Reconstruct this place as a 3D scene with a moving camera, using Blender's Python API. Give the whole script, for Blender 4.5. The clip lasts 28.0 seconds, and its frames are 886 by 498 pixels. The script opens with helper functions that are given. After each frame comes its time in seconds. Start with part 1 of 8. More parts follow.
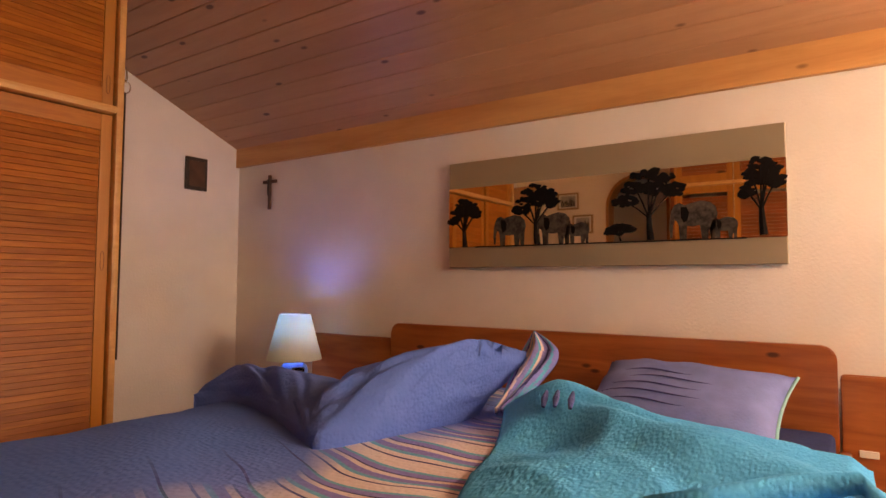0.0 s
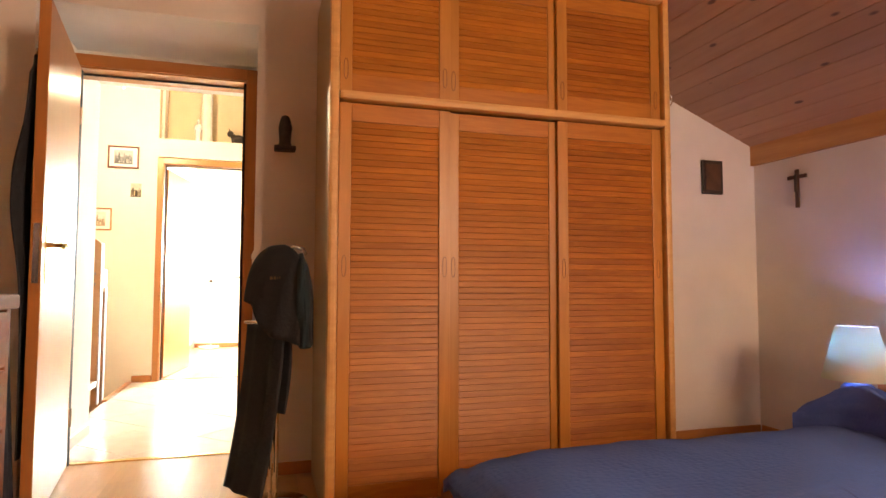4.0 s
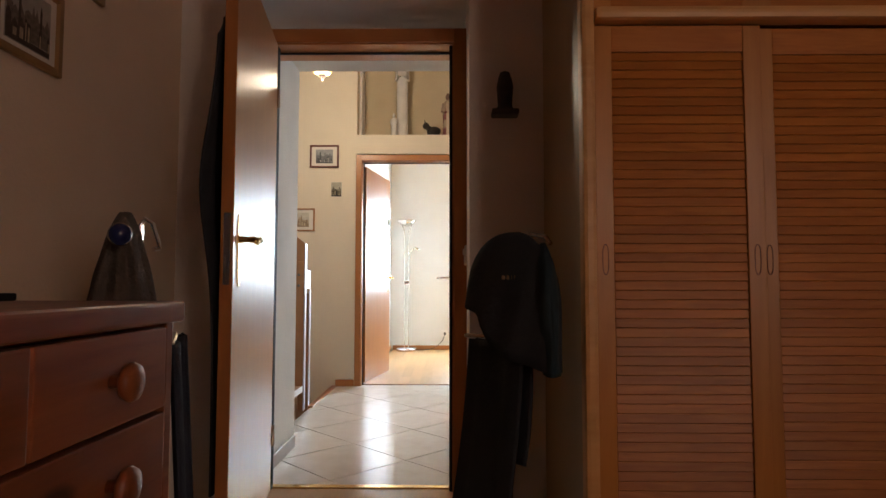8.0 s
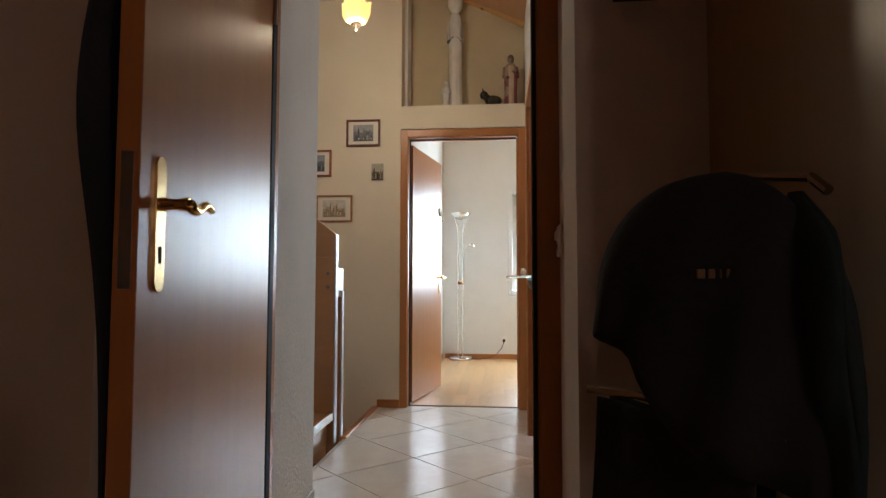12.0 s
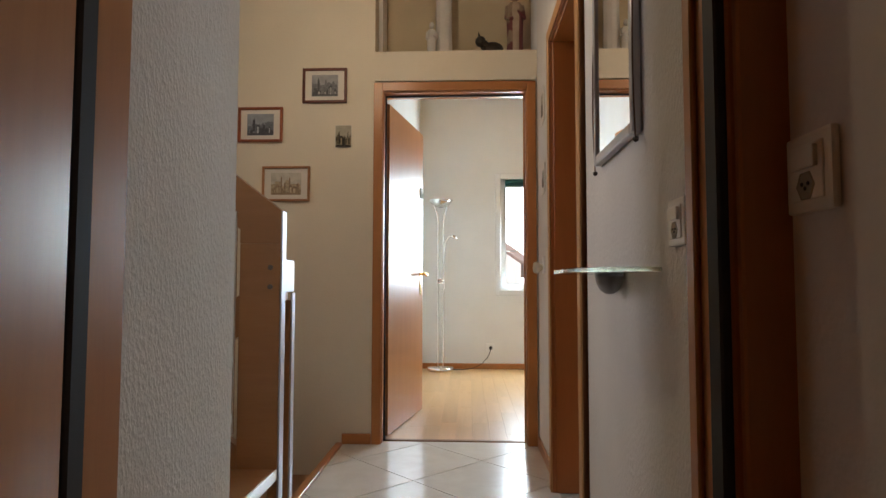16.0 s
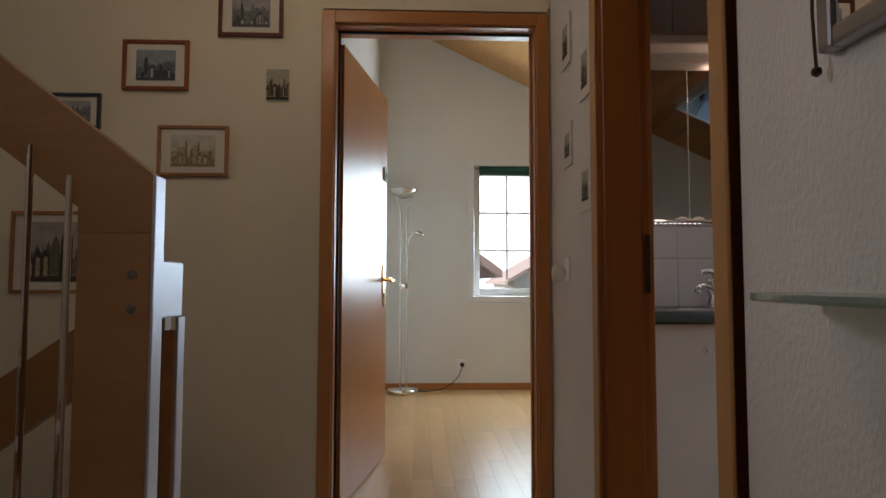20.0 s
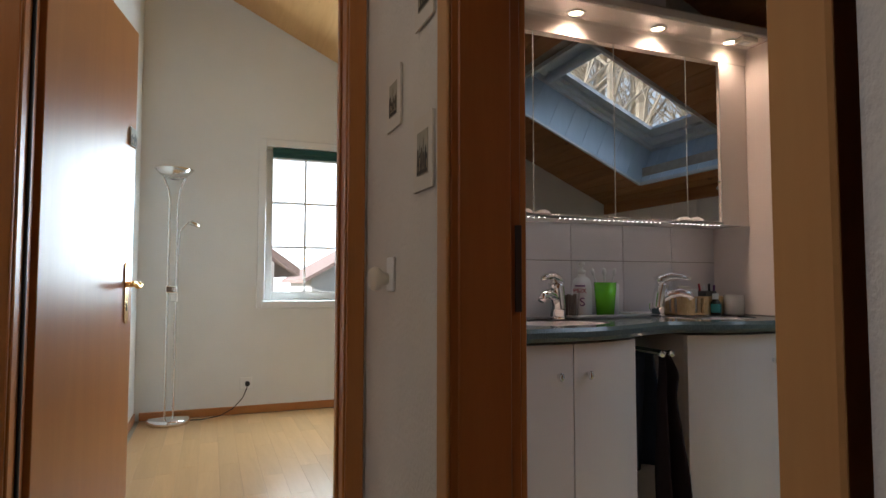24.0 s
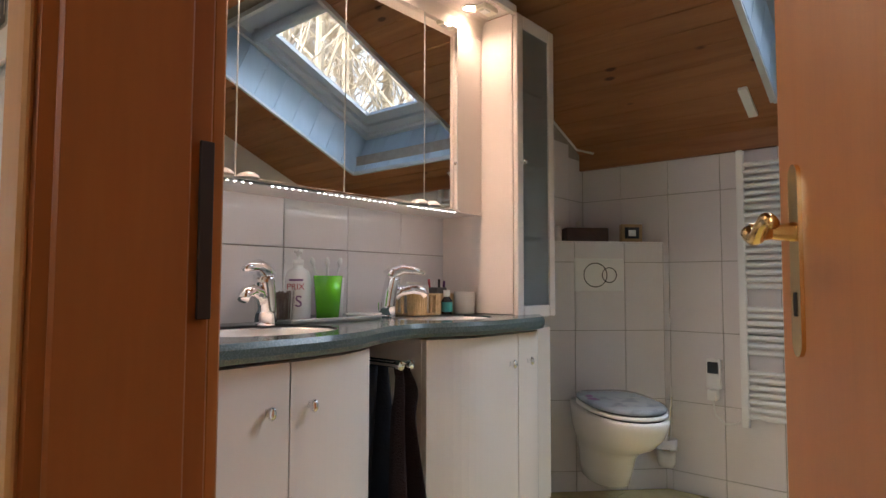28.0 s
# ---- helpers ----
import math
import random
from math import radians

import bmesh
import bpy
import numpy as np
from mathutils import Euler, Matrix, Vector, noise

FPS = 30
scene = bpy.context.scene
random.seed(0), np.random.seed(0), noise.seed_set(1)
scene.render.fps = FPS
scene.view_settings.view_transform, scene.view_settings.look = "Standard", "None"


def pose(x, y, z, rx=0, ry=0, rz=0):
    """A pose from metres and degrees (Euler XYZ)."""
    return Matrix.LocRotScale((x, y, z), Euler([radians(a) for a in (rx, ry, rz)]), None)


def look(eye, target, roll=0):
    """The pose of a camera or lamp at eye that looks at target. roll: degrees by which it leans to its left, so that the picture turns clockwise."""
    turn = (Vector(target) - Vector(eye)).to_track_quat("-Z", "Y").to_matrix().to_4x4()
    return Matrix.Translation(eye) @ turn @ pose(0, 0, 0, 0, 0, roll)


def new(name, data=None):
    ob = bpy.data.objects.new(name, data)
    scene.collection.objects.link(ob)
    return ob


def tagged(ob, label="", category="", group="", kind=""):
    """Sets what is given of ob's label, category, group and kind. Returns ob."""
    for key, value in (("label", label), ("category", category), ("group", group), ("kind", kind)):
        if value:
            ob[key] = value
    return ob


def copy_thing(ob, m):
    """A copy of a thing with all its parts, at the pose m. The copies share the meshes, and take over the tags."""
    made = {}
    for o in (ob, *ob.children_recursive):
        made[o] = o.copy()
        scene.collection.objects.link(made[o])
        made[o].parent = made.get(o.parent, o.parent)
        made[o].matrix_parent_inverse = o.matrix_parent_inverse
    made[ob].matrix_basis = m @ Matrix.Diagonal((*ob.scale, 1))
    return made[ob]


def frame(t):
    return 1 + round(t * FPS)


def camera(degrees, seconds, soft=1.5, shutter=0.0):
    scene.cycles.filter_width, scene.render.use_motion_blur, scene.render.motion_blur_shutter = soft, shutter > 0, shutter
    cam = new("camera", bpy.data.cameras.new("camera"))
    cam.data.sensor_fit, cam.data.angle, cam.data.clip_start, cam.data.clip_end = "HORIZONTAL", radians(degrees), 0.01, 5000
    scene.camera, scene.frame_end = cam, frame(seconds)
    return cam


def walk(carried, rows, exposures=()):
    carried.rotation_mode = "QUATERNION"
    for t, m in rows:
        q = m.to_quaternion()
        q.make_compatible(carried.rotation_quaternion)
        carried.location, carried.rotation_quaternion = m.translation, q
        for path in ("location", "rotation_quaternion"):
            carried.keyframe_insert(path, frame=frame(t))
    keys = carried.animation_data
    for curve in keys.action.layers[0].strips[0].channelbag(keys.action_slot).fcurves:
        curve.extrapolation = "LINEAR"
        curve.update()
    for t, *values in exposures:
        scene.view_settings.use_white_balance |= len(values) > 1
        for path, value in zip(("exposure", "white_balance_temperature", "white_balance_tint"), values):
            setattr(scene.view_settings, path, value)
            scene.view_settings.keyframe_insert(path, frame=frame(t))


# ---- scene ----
cam = camera(72.8, 28.0)
METRES, EYE, TILT, LEAN, TURN = 5.7, 0.91, 0.0, 0.0, 34.1
ROWS = [
    (0.0, 0.0, 0.0, 0.0, -0.01, 3.19, -0.26),
    (0.5, -0.0121, -0.0027, -0.0007, 4.78, 3.28, -0.23),
    (1.0, -0.0251, -0.005, -0.0028, 9.68, 3.32, -0.24),
    (1.5, -0.0365, -0.0081, -0.0045, 14.87, 3.33, -0.19),
    (2.0, -0.0469, -0.0121, -0.0049, 20.23, 3.32, -0.2),
    (2.5, -0.0585, -0.016, -0.0056, 25.63, 3.37, -0.19),
    (3.0, -0.0691, -0.0196, -0.0043, 30.94, 3.3, -0.13),
    (3.5, -0.0783, -0.0219, 0.0014, 35.53, 3.28, -0.13),
    (4.0, -0.0924, -0.0219, 0.0036, 39.26, 3.3, -0.15),
    (4.5, -0.1076, -0.018, -0.0008, 42.97, 3.39, -0.13),
    (6.5, -0.1632, 0.0103, 0.006, 54.74, 3.32, -0.09),
    (7.0, -0.1799, 0.0172, 0.006, 56.03, 3.34, -0.11),
    (7.5, -0.196, 0.0244, 0.0036, 56.54, 3.38, -0.14),
    (8.0, -0.212, 0.0323, 0.0037, 56.48, 3.36, -0.07),
    (8.5, -0.2328, 0.0441, 0.0046, 56.68, 3.34, -0.08),
    (9.0, -0.2565, 0.0568, 0.0073, 57.2, 3.33, -0.1),
    (9.5, -0.2729, 0.067, 0.0068, 58.35, 3.39, -0.16),
    (10.0, -0.2874, 0.0761, 0.0076, 59.24, 3.39, -0.1),
    (10.5, -0.3067, 0.0849, 0.0049, 59.75, 3.4, -0.1),
    (11.0, -0.3259, 0.0944, 0.0046, 60.42, 3.43, -0.09),
    (11.5, -0.3421, 0.1039, 0.0044, 61.03, 3.42, -0.08),
    (13.5, -0.4277, 0.1423, 0.007, 61.84, 3.22, -0.17),
    (14.0, -0.4467, 0.1487, 0.0062, 60.71, 3.24, -0.13),
    (14.5, -0.4656, 0.1554, 0.0039, 59.5, 3.23, -0.15),
    (15.0, -0.4916, 0.1656, 0.0044, 58.66, 3.2, -0.13),
    (15.5, -0.514, 0.1775, 0.0047, 58.56, 3.18, -0.1),
    (16.0, -0.5348, 0.1868, 0.005, 58.32, 3.2, -0.11),
    (16.5, -0.5599, 0.1951, 0.0043, 57.5, 3.17, -0.04),
    (17.0, -0.5772, 0.2003, 0.004, 56.32, 3.23, -0.11),
    (17.5, -0.5984, 0.2108, 0.0051, 55.34, 3.24, -0.07),
    (18.0, -0.6246, 0.2257, 0.0059, 54.87, 3.21, 0.09),
    (18.5, -0.6458, 0.2412, 0.0086, 54.91, 3.19, -0.02),
    (19.0, -0.6658, 0.2512, 0.0132, 54.83, 3.24, -0.15),
    (19.5, -0.6843, 0.2583, 0.0119, 54.56, 3.25, -0.04),
    (20.0, -0.6979, 0.2662, 0.0127, 53.74, 3.23, -0.1),
    (20.5, -0.7089, 0.2747, 0.0115, 51.52, 3.28, -0.09),
    (21.0, -0.7244, 0.2856, 0.0137, 48.84, 3.26, -0.03),
    (21.5, -0.7363, 0.2963, 0.0163, 46.39, 3.25, -0.06),
    (23.5, -0.7785, 0.3418, 0.0188, 37.28, 3.08, -0.05),
    (24.0, -0.7886, 0.3496, 0.0183, 34.72, 3.09, -0.07),
    (24.5, -0.796, 0.3559, 0.0169, 31.9, 3.12, -0.08),
    (25.0, -0.803, 0.3645, 0.0151, 28.95, 3.13, -0.06),
    (25.5, -0.8112, 0.3779, 0.0146, 25.86, 3.15, -0.1),
    (26.0, -0.8169, 0.3889, 0.0133, 22.37, 3.16, -0.16),
    (26.5, -0.8224, 0.4007, 0.0105, 18.46, 3.25, -0.16),
    (27.0, -0.8276, 0.4139, 0.0121, 14.49, 3.25, -0.2),
    (27.5, -0.8307, 0.4267, 0.0139, 10.54, 3.31, -0.19),
    (28.0, -0.8341, 0.4391, 0.0139, 6.5, 3.31, -0.17),
]
EXPOSURES = [(0.0, 3.55, 7300, 9), (1.0, 4.0, 6700, 9), (2.0, 4.25, 6400, 8), (3.0, 4.25, 7000, 9), (4.5, 3.5, 7400, 9), (6.5, 2.25, 6350, 10), (8.0, 1.75, 6000, 10), (11.0, 1.25, 5950, 10), (14.0, 0.8, 5950, 10), (16.0, 0.95, 6050, 10), (17.5, 0.65, 6050, 10), (19.0, 0.15, 6000, 10), (20.0, 0.0, 6000, 10), (24.0, 0.2, 6000, 10), (25.0, 0.3, 6000, 10), (26.0, 0.5, 5900, 10), (27.0, 1.0, 5900, 10), (28.0, 1.45, 6100, 10)]
walk(cam, [(t, pose(0, 0, EYE, TILT, LEAN, TURN) @ pose(METRES * x, METRES * y, METRES * z, 90 + pitch, roll, yaw)) for t, x, y, z, yaw, pitch, roll in ROWS], EXPOSURES)

# ---- world and lights ----
world = bpy.data.worlds.new("world")
scene.world = world
world.use_nodes = True
wn = world.node_tree.nodes
sky = wn.new("ShaderNodeTexSky")
sky.sky_type = "NISHITA"
sky.sun_disc = False
sky.sun_elevation, sky.sun_rotation = radians(20), radians(200)
world.node_tree.links.new(sky.outputs[0], wn["Background"].inputs[0])
wn["Background"].inputs[1].default_value = 0.12


def lamp(name, kind, matrix, power, colour=(1, 1, 1), size=0.1, size_y=None, spread=None):
    d = bpy.data.lights.new(name, kind)
    d.energy, d.color = power, colour
    if kind == "AREA":
        d.size = size
        if size_y:
            d.shape, d.size_y = "RECTANGLE", size_y
        if spread:
            d.spread = radians(spread)
    elif kind == "SUN":
        d.angle = size
    else:
        d.shadow_soft_size = size
    ob = new(name, d)
    ob.matrix_world = matrix
    return ob


lamp("sun", "SUN", look((0, 0, 0), (-0.3, 0.8, -0.31)), 4.5, (1.0, 0.95, 0.88), radians(0.6))
lamp("far_window_light", "AREA", look((-9.70, 0.12, 1.52), (-8.0, -0.1, 1.2)), 42, (0.83, 0.96, 1.0), 1.0, 1.1)
# added for an assumed window out of view; the wall there is solid
lamp("unseen_window_light", "AREA", look((1.75, 1.4, 1.5), (-2.0, -1.2, 1.0)), 8.8, (1.0, 0.735, 0.60), 2.2, 1.2)
# warm lamp out of view, set apart from its added fixture
lamp("bedroom_lamp_light", "POINT", pose(1.35, 1.30, 1.70), 5.7, (1.0, 0.66, 0.43), 0.06)
lamp("bedside_bulb_light", "POINT", pose(-2.58, 2.335, 0.665), 0.42, (0.16, 0.25, 0.95), 0.03)
lamp("hall_bulb_light", "POINT", pose(-5.52, -1.476, 2.43), 6.9, (1.0, 0.79, 0.53), 0.05)
# added daylight from an unseen stairwell window, aimed at the hall plaster
lamp("unseen_stair_light", "AREA", look((-5.15, -5.10, 2.3), (-4.9, -0.45, 1.2)), 4.0, (0.95, 0.88, 0.92), 0.9, 1.2, 72)
lamp("skylight_light", "AREA", look((-5.37, 1.68, 2.25), (-5.37, 1.28, 1.33)), 5.6, (0.74, 0.86, 1.0), 0.85, 1.0, 100)
SPOT_X, SPOT_Y = -6.645, (0.344, 0.712, 1.075)
for y, power in zip(SPOT_Y, (8.5, 8.5, 2.3)):
    d = bpy.data.lights.new("cabinet_spot", "SPOT")
    d.energy, d.color, d.spot_size, d.spot_blend, d.shadow_soft_size = power, (1.0, 0.69, 0.50), radians(150), 0.9, 0.03
    o = new("cabinet_spot", d)
    o.matrix_world = look((SPOT_X, y, 1.972), (SPOT_X - 0.03, y, 0.9))
lamp("led_strip_light", "AREA", look((-6.674, 0.39, 1.236), (-6.80, 0.39, 0.95)), 0.15, (1.0, 0.92, 0.90), 1.3, 0.012)

# ---- materials ----
def material(name, colour, rough=0.6, metal=0.0, colour2=None, scale=20.0, bump=0.0, bump_scale=None, stretch=None, spec=None, mix_lo=0.35, mix_hi=0.65, fine=0.0):
    m = bpy.data.materials.new(name)
    m.use_nodes = True
    t = m.node_tree
    b = t.nodes["Principled BSDF"]
    b.inputs["Roughness"].default_value, b.inputs["Metallic"].default_value = rough, metal
    if spec is not None:
        b.inputs["Specular IOR Level"].default_value = spec
    b.inputs["Base Color"].default_value = (*colour, 1)
    co = t.nodes.new("ShaderNodeTexCoord")
    src = co.outputs["Object"]
    if stretch:
        mp = t.nodes.new("ShaderNodeMapping")
        mp.inputs["Scale"].default_value = stretch
        t.links.new(src, mp.inputs[0])
        src = mp.outputs[0]
    if colour2:
        n = t.nodes.new("ShaderNodeTexNoise")
        n.inputs["Scale"].default_value, n.inputs["Detail"].default_value = scale, 6
        t.links.new(src, n.inputs["Vector"])
        r = t.nodes.new("ShaderNodeValToRGB")
        r.color_ramp.elements[0].position, r.color_ramp.elements[1].position = mix_lo, mix_hi
        r.color_ramp.elements[0].color, r.color_ramp.elements[1].color = (*colour, 1), (*colour2, 1)
        t.links.new(n.outputs[0], r.inputs[0])
        t.links.new(r.outputs[0], b.inputs["Base Color"])
    if bump:
        n2 = t.nodes.new("ShaderNodeTexNoise")
        n2.inputs["Scale"].default_value, n2.inputs["Detail"].default_value = bump_scale or scale * 3, 3
        t.links.new(src, n2.inputs["Vector"])
        bp = t.nodes.new("ShaderNodeBump")
        bp.inputs["Strength"].default_value, bp.inputs["Distance"].default_value = bump, 0.01
        t.links.new(n2.outputs[0], bp.inputs["Height"])
        t.links.new(bp.outputs[0], b.inputs["Normal"])
    return m


def wood(name, light, dark, axis="z", ring=9.0, rough=0.45, knots=0.0, vary=0.25, grain=1.0, coat=0.0, relief=0.12, spec=0.5, flat=None):
    """Wood with the grain along one axis of the object, dark knots if asked, and a tone of its own for each piece."""
    m = bpy.data.materials.new(name)
    m.use_nodes = True
    t = m.node_tree
    L = t.links.new
    b = t.nodes["Principled BSDF"]
    b.inputs["Roughness"].default_value = rough
    b.inputs["Coat Weight"].default_value = coat
    b.inputs["Specular IOR Level"].default_value = spec
    co = t.nodes.new("ShaderNodeTexCoord")
    info = t.nodes.new("ShaderNodeObjectInfo")
    off = t.nodes.new("ShaderNodeVectorMath")
    off.operation = "MULTIPLY_ADD"
    comb = t.nodes.new("ShaderNodeCombineXYZ")
    for i in range(3):
        L(info.outputs["Random"], comb.inputs[i])
    L(comb.outputs[0], off.inputs[0])
    off.inputs[1].default_value = (7.3, 11.1, 5.7)
    L(co.outputs["Object"], off.inputs[2])
    mp = t.nodes.new("ShaderNodeMapping")
    mp.inputs["Scale"].default_value = {"x": (0.09, 1, 1), "y": (1, 0.09, 1), "z": (1, 1, 0.09)}[axis]
    L(off.outputs[0], mp.inputs[0])
    n = t.nodes.new("ShaderNodeTexNoise")
    n.inputs["Scale"].default_value, n.inputs["Detail"].default_value, n.inputs["Distortion"].default_value = ring, 5, 0.6
    L(mp.outputs[0], n.inputs["Vector"])
    w = t.nodes.new("ShaderNodeMath")
    w.operation = "MULTIPLY"
    w.inputs[1].default_value = 9.0
    L(n.outputs[0], w.inputs[0])
    fr = t.nodes.new("ShaderNodeMath")
    fr.operation = "PINGPONG"
    fr.inputs[1].default_value = 1.0
    L(w.outputs[0], fr.inputs[0])
    f = t.nodes.new("ShaderNodeTexNoise")
    f.inputs["Scale"].default_value, f.inputs["Detail"].default_value = 140.0, 3
    L(mp.outputs[0], f.inputs["Vector"])
    mx = t.nodes.new("ShaderNodeMath")
    mx.operation = "MULTIPLY_ADD"
    L(fr.outputs[0], mx.inputs[0])
    mx.inputs[1].default_value = 0.55 * grain
    sc = t.nodes.new("ShaderNodeMath")
    sc.operation = "MULTIPLY"
    sc.inputs[1].default_value = 0.45
    L(f.outputs[0], sc.inputs[0])
    L(sc.outputs[0], mx.inputs[2])
    r = t.nodes.new("ShaderNodeValToRGB")
    r.color_ramp.elements[0].position, r.color_ramp.elements[1].position = 0.15, 0.85
    r.color_ramp.elements[0].color, r.color_ramp.elements[1].color = (*light, 1), (*dark, 1)
    L(mx.outputs[0], r.inputs[0])
    col = r.outputs[0]
    geo = t.nodes.new("ShaderNodeNewGeometry")
    add = t.nodes.new("ShaderNodeMath")
    add.operation = "ADD"
    L(info.outputs["Random"], add.inputs[0])
    L(geo.outputs["Random Per Island"], add.inputs[1])
    frac = t.nodes.new("ShaderNodeMath")
    frac.operation = "FRACT"
    L(add.outputs[0], frac.inputs[0])
    tone = t.nodes.new("ShaderNodeMapRange")
    tone.inputs["To Min"].default_value, tone.inputs["To Max"].default_value = 1 - vary, 1 + vary
    L(frac.outputs[0], tone.inputs["Value"])
    mul = t.nodes.new("ShaderNodeVectorMath")
    mul.operation = "SCALE"
    L(col, mul.inputs[0])
    L(tone.outputs[0], mul.inputs["Scale"])
    col = mul.outputs[0]
    if knots:
        v = t.nodes.new("ShaderNodeTexVoronoi")
        v.inputs["Scale"].default_value = knots
        mk = t.nodes.new("ShaderNodeMapping")
        along_ = [0.45 if axis == c else 0.12 if flat == c else 1 for c in "xyz"]
        mk.inputs["Scale"].default_value = along_
        L(off.outputs[0], mk.inputs[0])
        L(mk.outputs[0], v.inputs["Vector"])
        k = t.nodes.new("ShaderNodeMapRange")
        k.inputs["From Min"].default_value, k.inputs["From Max"].default_value = 0.07, 0.125
        L(v.outputs["Distance"], k.inputs["Value"])
        kn = t.nodes.new("ShaderNodeMix")
        kn.data_type = "RGBA"
        kn.inputs["A"].default_value = (dark[0] * 0.28, dark[1] * 0.22, dark[2] * 0.2, 1)
        L(k.outputs[0], kn.inputs["Factor"])
        L(col, kn.inputs["B"])
        col = kn.outputs["Result"]
    L(col, b.inputs["Base Color"])
    bp = t.nodes.new("ShaderNodeBump")
    bp.inputs["Strength"].default_value, bp.inputs["Distance"].default_value = relief, 0.004
    L(mx.outputs[0], bp.inputs["Height"])
    L(bp.outputs[0], b.inputs["Normal"])
    return m


def glowing(name, colour, strength):
    m = bpy.data.materials.new(name)
    m.use_nodes = True
    b = m.node_tree.nodes["Principled BSDF"]
    b.inputs["Base Color"].default_value = (*colour, 1)
    b.inputs["Emission Color"].default_value = (*colour, 1)
    b.inputs["Emission Strength"].default_value = strength
    return m


def glass(name, colour=(1, 1, 1), rough=0.0, ior=1.45):
    m = material(name, colour, rough)
    b = m.node_tree.nodes["Principled BSDF"]
    b.inputs["Transmission Weight"].default_value, b.inputs["IOR"].default_value = 1.0, ior
    return m


PLASTER = material("plaster", (0.78, 0.75, 0.69), 0.85, colour2=(0.70, 0.67, 0.61), scale=2.5, bump=0.46, bump_scale=120, stretch=(1, 1, 0.6))
CREAM_WALL = material("cream_wall", (0.79, 0.71, 0.56), 0.85, colour2=(0.74, 0.66, 0.515), scale=2.0, bump=0.10, bump_scale=110)
# tan holds the warm bounced light on the bedroom's left wall
WARM_LIT_PAPER = material("warm_lit_wallpaper", (0.90, 0.74, 0.55), 0.8, colour2=(0.85, 0.69, 0.50), scale=3.0, bump=0.16, bump_scale=80)
WALLPAPER = material("wallpaper", (0.80, 0.76, 0.72), 0.8, colour2=(0.74, 0.70, 0.66), scale=3.0, bump=0.16, bump_scale=80)
WHITE_WALL = material("white_wall", (0.80, 0.80, 0.78), 0.85, colour2=(0.76, 0.76, 0.74), scale=2.0, bump=0.15, bump_scale=120)
NICHE_TAN = material("niche_tan", (0.62, 0.53, 0.36), 0.85, colour2=(0.57, 0.48, 0.32), scale=3.0, bump=0.2, bump_scale=120)
PINE = wood("pine_louver", (0.47, 0.180, 0.028), (0.36, 0.120, 0.018), "y", 26, 0.42, vary=0.13, grain=0.8, spec=0.35)
PINE_DARK = wood("dark_pine_louver", (0.42, 0.147, 0.022), (0.29, 0.084, 0.013), "y", 26, 0.42, vary=0.18, grain=0.85, spec=0.35)
PINE_V = wood("pine_upright", (0.51, 0.228, 0.044), (0.43, 0.175, 0.031), "z", 7, 0.36, vary=0.10)
SIDE_VENEER = wood("side_veneer", (0.36, 0.25, 0.115), (0.31, 0.205, 0.09), "z", 5, 0.34, vary=0.05, grain=0.5)
PINE_RAIL = wood("pine_rail", (0.72, 0.42, 0.16), (0.62, 0.33, 0.11), "y", 7, 0.4, vary=0.1)
PINE_X = wood("red_pine_x", (0.38, 0.120, 0.030), (0.25, 0.066, 0.015), "x", 9, 0.34, knots=9.5, vary=0.12, flat="y")
PINE_DRESSER = wood("dresser_pine", (0.31, 0.10, 0.034), (0.20, 0.058, 0.018), "x", 6, 0.38, knots=5.0, vary=0.1, flat="y")
CEIL_WOOD = wood("ceiling_pine", (0.50, 0.275, 0.15), (0.42, 0.215, 0.105), "x", 6, 0.42, knots=8.5, vary=0.10, grain=0.6, flat="z")
BATH_WOOD = wood("bathroom_pine", (0.37, 0.168, 0.064), (0.28, 0.115, 0.038), "x", 6, 0.5, knots=9.0, vary=0.12, flat="z")
FAR_CEIL_WOOD = wood("far_room_pine", (0.72, 0.43, 0.17), (0.61, 0.33, 0.115), "x", 6, 0.42, knots=8.0, vary=0.10, grain=0.6, flat="z")
BEAM_WOOD = wood("beam_pine", (0.66, 0.36, 0.14), (0.52, 0.25, 0.085), "x", 5, 0.5, knots=8.0, vary=0.08, flat="y")
BEECH_Z = wood("door_veneer", (0.475, 0.196, 0.058), (0.395, 0.15, 0.041), "z", 5, 0.33, vary=0.03, grain=0.5, relief=0.012, spec=0.42)
# darker copy of the door veneer: the bathroom jamb's shade in colour
BEECH_SHADED = wood("shaded_frame_veneer", (0.37, 0.132, 0.036), (0.30, 0.10, 0.026), "z", 5, 0.36, vary=0.03, grain=0.5, relief=0.012, spec=0.4)
# paler copy of the veneer: hall light on the casing put into colour
BEECH_LIT = wood("lit_casing_veneer", (0.51, 0.275, 0.105), (0.45, 0.225, 0.08), "z", 5, 0.5, vary=0.03, grain=0.5, spec=0.25)
BEECH_Y = wood("door_veneer_cross", (0.475, 0.196, 0.058), (0.395, 0.15, 0.041), "y", 5, 0.32, vary=0.03, grain=0.5)
BEECH_X = wood("door_veneer_long", (0.475, 0.196, 0.058), (0.395, 0.15, 0.041), "x", 5, 0.32, vary=0.03, grain=0.5)
STAIR_WOOD = wood("stair_beech", (0.36, 0.18, 0.072), (0.29, 0.135, 0.05), "y", 5, 0.35, vary=0.05, grain=0.5)
PARQUET = wood("parquet", (0.56, 0.345, 0.16), (0.46, 0.27, 0.115), "x", 5, 0.32, vary=0.09, grain=0.6, spec=0.38)
